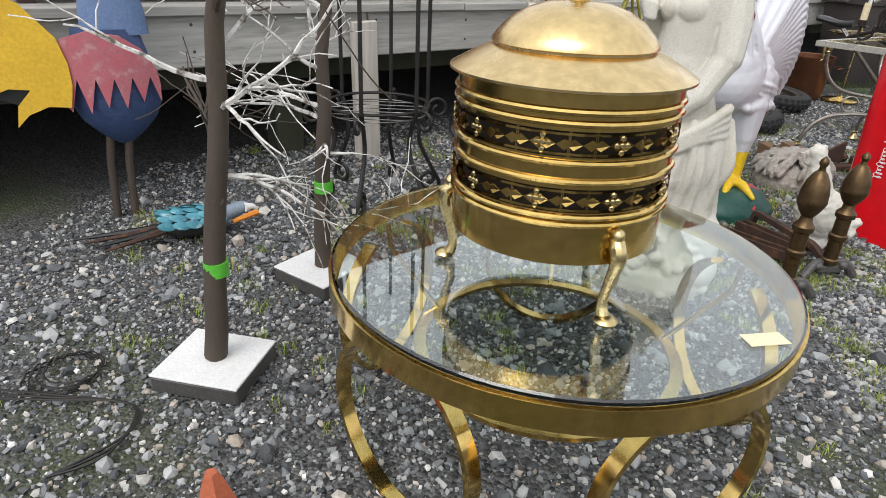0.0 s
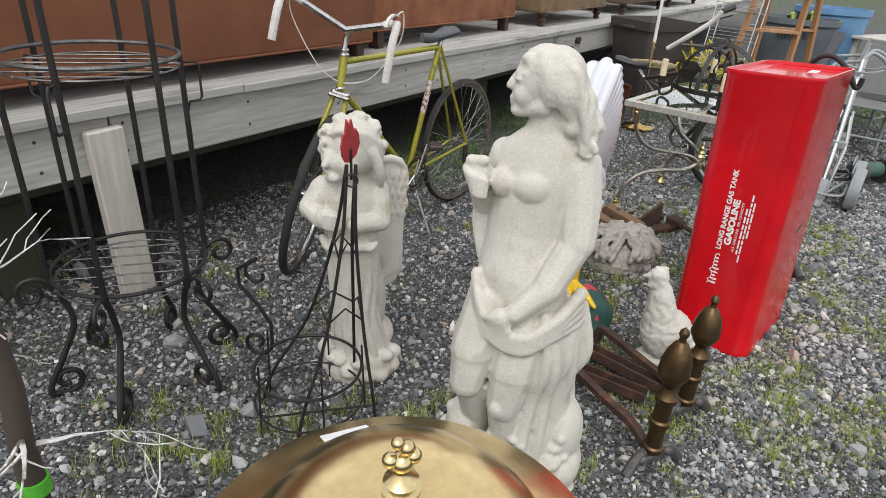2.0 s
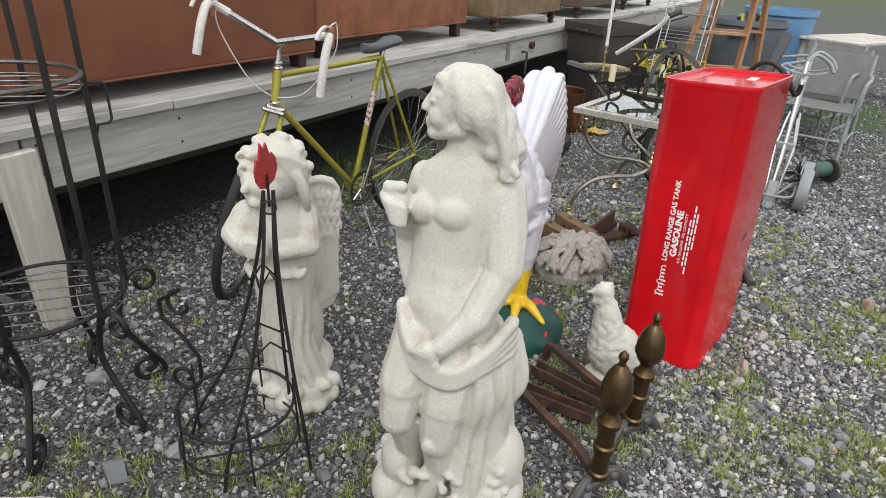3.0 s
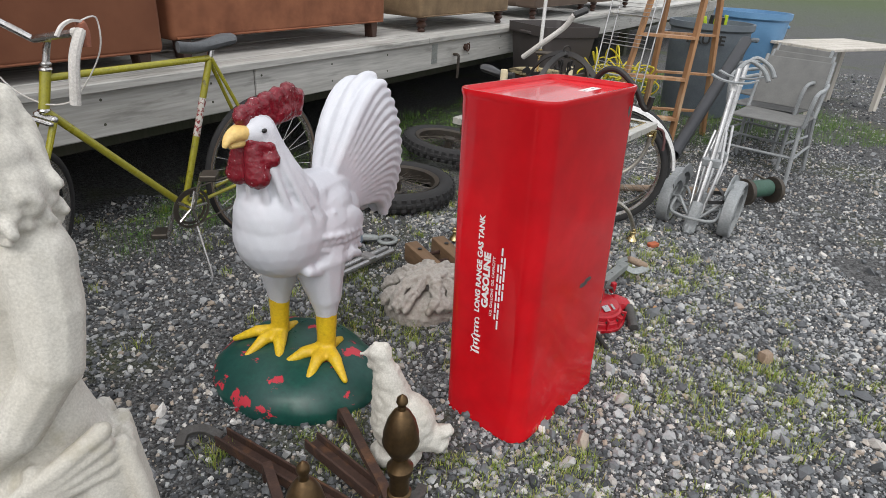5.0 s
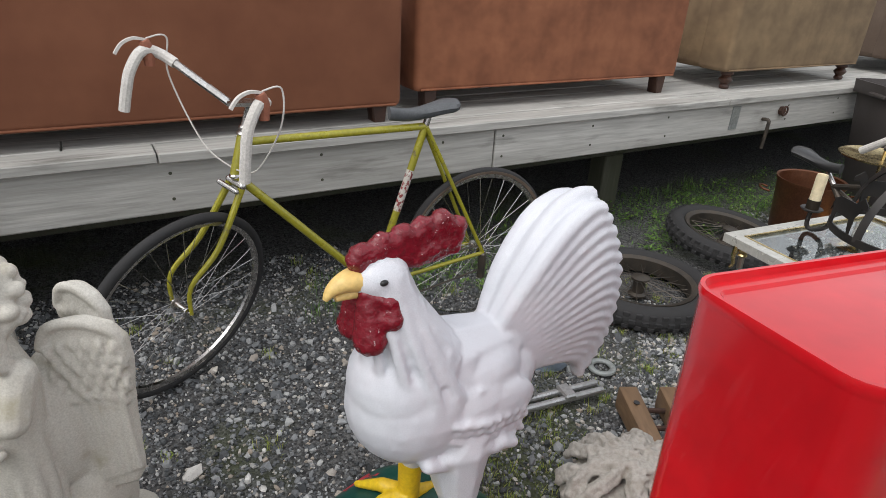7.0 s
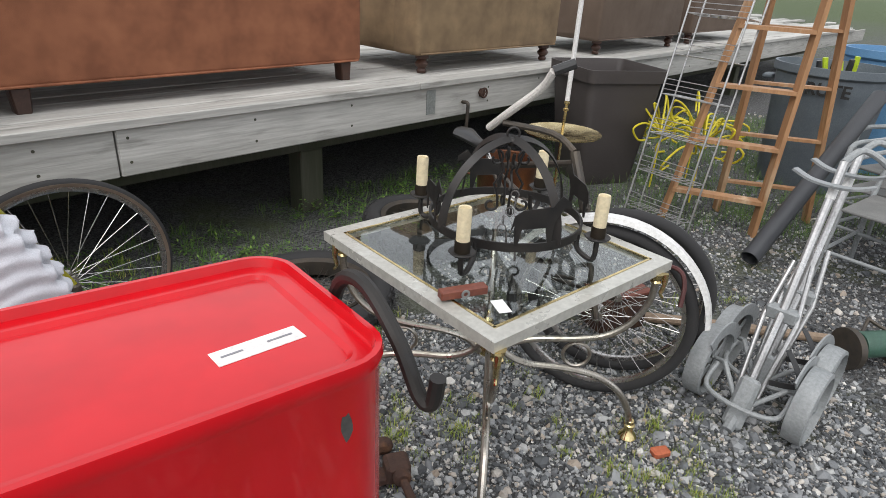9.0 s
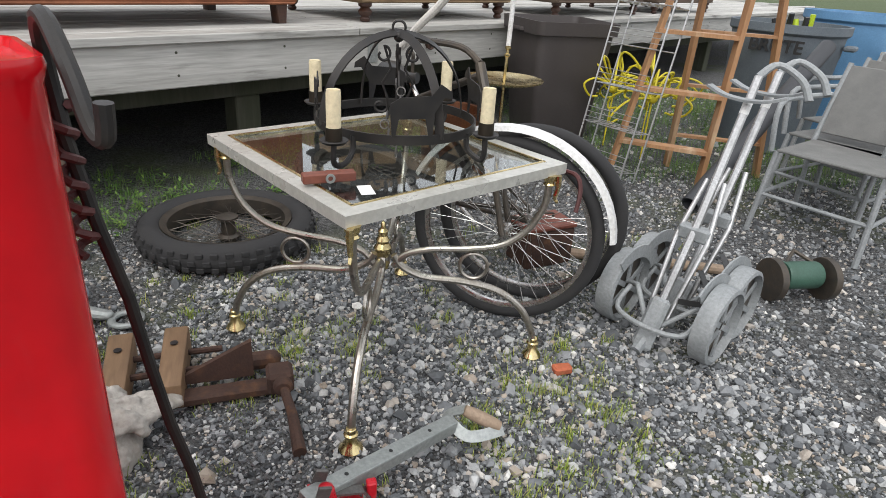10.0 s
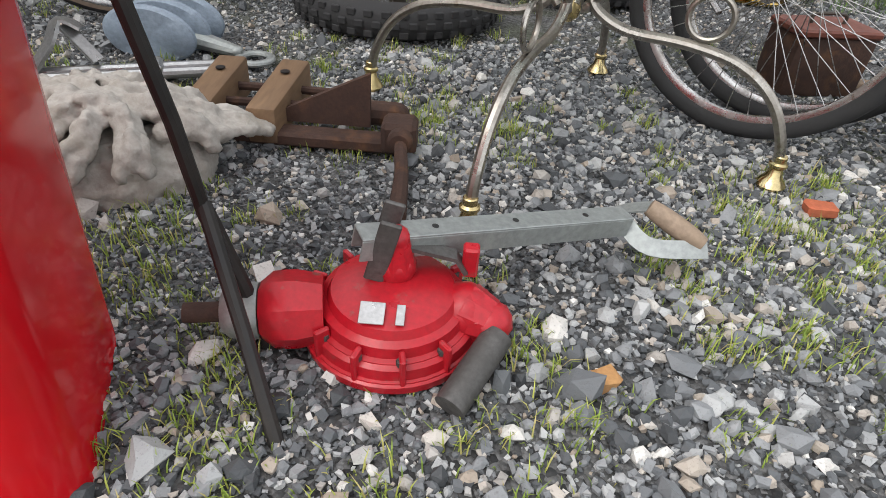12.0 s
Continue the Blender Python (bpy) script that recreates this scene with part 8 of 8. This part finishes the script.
def gravel(name, label, batches, material, sink=0.2, chips=False):
    rs = np.random.RandomState(11)
    g = (1 + 5 ** 0.5) / 2
    ico = np.array([(-1, g, 0), (1, g, 0), (-1, -g, 0), (1, -g, 0), (0, -1, g), (0, 1, g), (0, -1, -g), (0, 1, -g), (g, 0, -1), (g, 0, 1), (-g, 0, -1), (-g, 0, 1)], float)
    ico /= np.linalg.norm(ico[0])
    tri = np.array([(0, 11, 5), (0, 5, 1), (0, 1, 7), (0, 7, 10), (0, 10, 11), (1, 5, 9), (5, 11, 4), (11, 10, 2), (10, 7, 6), (7, 1, 8), (3, 9, 4), (3, 4, 2), (3, 2, 6), (3, 6, 8), (3, 8, 9), (4, 9, 5), (2, 4, 11), (6, 2, 10), (8, 6, 7), (9, 8, 1)])
    if chips:
        ico = np.array([(i, j, k) for i in (-1, 1) for j in (-1, 1) for k in (-1, 1)], float) * 0.66
        tri = np.array([(0, 1, 3), (0, 3, 2), (4, 6, 7), (4, 7, 5), (0, 4, 5), (0, 5, 1), (2, 3, 7), (2, 7, 6), (0, 2, 6), (0, 6, 4), (1, 5, 7), (1, 7, 3)])
    nv = len(ico)
    xs, ys, ss = [np.concatenate(v) for v in zip(*batches)]
    n = len(xs)
    jit = 1 + rs.uniform(-0.5 if chips else -0.32, 0.4 if chips else 0.22, (n, nv, 3 if chips else 1))
    v = ico[None] * jit * np.stack([rs.uniform(0.8, 1.35, n), rs.uniform(0.65, 1.0, n), rs.uniform(0.5, 0.95, n)], 1)[:, None, :]
    a, t = rs.uniform(0, 2 * np.pi, n), rs.normal(0, 0.5, n)
    cy, sy = np.cos(t), np.sin(t)
    v = np.stack([v[..., 0] * cy[:, None] + v[..., 2] * sy[:, None], v[..., 1], -v[..., 0] * sy[:, None] + v[..., 2] * cy[:, None]], -1)
    ca, sa = np.cos(a), np.sin(a)
    v = np.stack([v[..., 0] * ca[:, None] - v[..., 1] * sa[:, None], v[..., 0] * sa[:, None] + v[..., 1] * ca[:, None], v[..., 2]], -1)
    v *= ss[:, None, None]
    z = np.array([ground_height(p, q) for p, q in zip(xs, ys)]) + ss * (0.55 - sink) - 0.004
    v += np.stack([xs, ys, z], 1)[:, None, :]
    f = (tri[None] + nv * np.arange(n)[:, None, None]).reshape(-1, 3)
    me = bpy.data.meshes.new(name)
    me.vertices.add(nv * n)
    me.vertices.foreach_set("co", v.reshape(-1))
    me.loops.add(f.size)
    me.loops.foreach_set("vertex_index", f.reshape(-1))
    me.polygons.add(len(f))
    me.polygons.foreach_set("loop_start", np.arange(0, f.size, 3))
    me.update(calc_edges=True)
    me.shade_flat()
    me.materials.append(material)
    return tagged(new(name, me), label, "gravel", kind="stuff")


RS = np.random.RandomState(7)
open_yard = lambda x, y: deck_side(x, y) > -0.5 and not (x < -1.6 and y > 2.2)
near_pump = lambda x, y: open_yard(x, y) and noise.noise(Vector((x * 1.3, y * 1.3, 7))) > -0.45
gravel("loose_gravel", "loose grey crushed gravel with paler stones", [
    scatter(9500, 1.5, 3.6, 1.7, 3.9, 0.0085, 0.4, RS, near_pump),
    scatter(9000, -1.5, 1.6, 0.0, 3.2, 0.0082, 0.4, RS, open_yard),
    scatter(1500, -1.4, 3.6, 0.1, 4.2, 0.0145, 0.3, RS, open_yard),
    scatter(2500, 1.2, 3.4, 0.2, 1.8, 0.0085, 0.4, RS, open_yard),
    scatter(110, -1.4, 3.4, 0.2, 3.8, 0.023, 0.2, RS, open_yard),
], GRAVEL)
gravel("gravel_chips", "fine angular grey gravel chips covering the yard", [
    scatter(60000, -1.7, 1.6, 0.0, 4.2, 0.0048, 0.42, RS, open_yard),
    scatter(60000, 1.5, 3.7, 1.6, 4.2, 0.0046, 0.42, RS, open_yard),
    scatter(26000, 1.1, 3.2, 0.2, 1.65, 0.0052, 0.42, RS, open_yard),
    scatter(20000, 2.0, 5.6, 3.2, 5.8, 0.0065, 0.35, RS, open_yard),
    scatter(12000, 3.2, 9.5, 1.5, 9.5, 0.0105, 0.35, RS, open_yard),
], GRAVEL, 0.25, True)


def grass(name, label, clumps, blades, rnd, material):
    verts, faces = [], []
    for x, y, h, w in clumps:
        z = ground_height(x, y) - 0.004
        for _ in range(blades):
            a, l = rnd.uniform(0, 2 * math.pi), h * rnd.uniform(0.5, 1.15)
            bx, by = x + rnd.gauss(0, w), y + rnd.gauss(0, w)
            lean = rnd.uniform(0.15, 0.9) * l
            px, py = -math.sin(a) * 0.001, math.cos(a) * 0.001
            mx, my = bx + math.cos(a) * lean * 0.35, by + math.sin(a) * lean * 0.35
            k = len(verts)
            verts += [(bx - px, by - py, z), (bx + px, by + py, z), (mx - px, my - py, z + l * 0.6), (mx + px, my + py, z + l * 0.6), (bx + math.cos(a) * lean, by + math.sin(a) * lean, z + l * 0.92)]
            faces += [(k, k + 1, k + 3, k + 2), (k + 2, k + 3, k + 4)]
    me = bpy.data.meshes.new(name)
    me.from_pydata(verts, [], faces)
    me.materials.append(material)
    return tagged(new(name, me), label, "grass", kind="stuff")


def clumps(n, x0, x1, y0, y1, h, w, rnd, keep, seed, cut):
    out = []
    while n > 0:
        x, y = rnd.uniform(x0, x1), rnd.uniform(y0, y1)
        n -= 1
        if keep(x, y) and noise.noise(Vector((x * 1.6, y * 1.6, seed))) > cut:
            out.append((x, y, h * rnd.uniform(0.5, 1.4), w * rnd.uniform(0.6, 1.4)))
    return out


GR = random.Random(9)
grass("grass_tufts", "sparse yellow-green grass tufts growing through gravel",
      clumps(900, -1.4, 3.6, 0.2, 4.6, 0.034, 0.018, GR, open_yard, 2.0, -0.02) + clumps(900, 1.0, 3.0, 1.4, 3.6, 0.03, 0.022, GR, open_yard, 3.0, -0.02)
      + clumps(130, -0.6, 0.9, 1.35, 2.1, 0.045, 0.02, GR, open_yard, 6.0, 0.05) + clumps(420, 1.1, 2.3, 0.7, 2.0, 0.026, 0.026, GR, open_yard, 4.0, -0.05), 30, GR, GRASS)
LAWN = island_stone("lawn_blades", ((0, (0.05, 0.12, 0.02)), (0.6, (0.1, 0.2, 0.03)), (1, (0.18, 0.27, 0.05))), 0.6)
def weeds(name, label, n, rnd, keep, x0, x1, y0, y1):
    """Low broad-leaved weeds: short stalks set with small pointed leaves."""
    verts, faces = [], []
    for _ in range(n):
        x, y = rnd.uniform(x0, x1), rnd.uniform(y0, y1)
        if not keep(x, y) or noise.noise(Vector((x * 2.1, y * 2.1, 9))) < -0.12:
            continue
        z0, h = ground_height(x, y), rnd.uniform(0.03, 0.11)
        for i in range(rnd.randint(7, 13)):
            a, q = rnd.uniform(0, 2 * math.pi), rnd.random()
            c = Vector((x + rnd.gauss(0, 0.02), y + rnd.gauss(0, 0.02), z0 + h * q))
            d = Vector((math.cos(a), math.sin(a), rnd.uniform(-0.2, 0.7))) * rnd.uniform(0.014, 0.034)
            w = Vector((-math.sin(a), math.cos(a), 0)) * rnd.uniform(0.004, 0.008)
            k = len(verts)
            verts += [c, c + d * 0.5 + w, c + d, c + d * 0.5 - w]
            faces.append((k, k + 1, k + 2, k + 3))
    me = bpy.data.meshes.new(name)
    me.from_pydata([tuple(v) for v in verts], [], faces)
    me.materials.append(LAWN)
    return tagged(new(name, me), label, "weeds", kind="stuff")


weeds("deck_edge_weeds", "low green weeds growing along the foot of the deck", 2600, GR, lambda x, y: -0.35 < deck_side(x, y) < 0.42 - 0.5 * abs(noise.noise(Vector((x, y, 3)))), 0.1, 3.6, 3.3, 7.4)
grass("deck_side_grass", "rough green grass along the deck and beyond",
      clumps(900, 0.0, 2.6, 3.4, 6.3, 0.06, 0.03, GR, lambda x, y: -0.5 < deck_side(x, y) < 0.25, 5.0, -0.3) + clumps(1600, 2.9, 6.5, 5.4, 9.0, 0.09, 0.05, GR, lambda x, y: deck_side(x, y) > -0.2, 5.0, -0.5), 14, GR, LAWN)
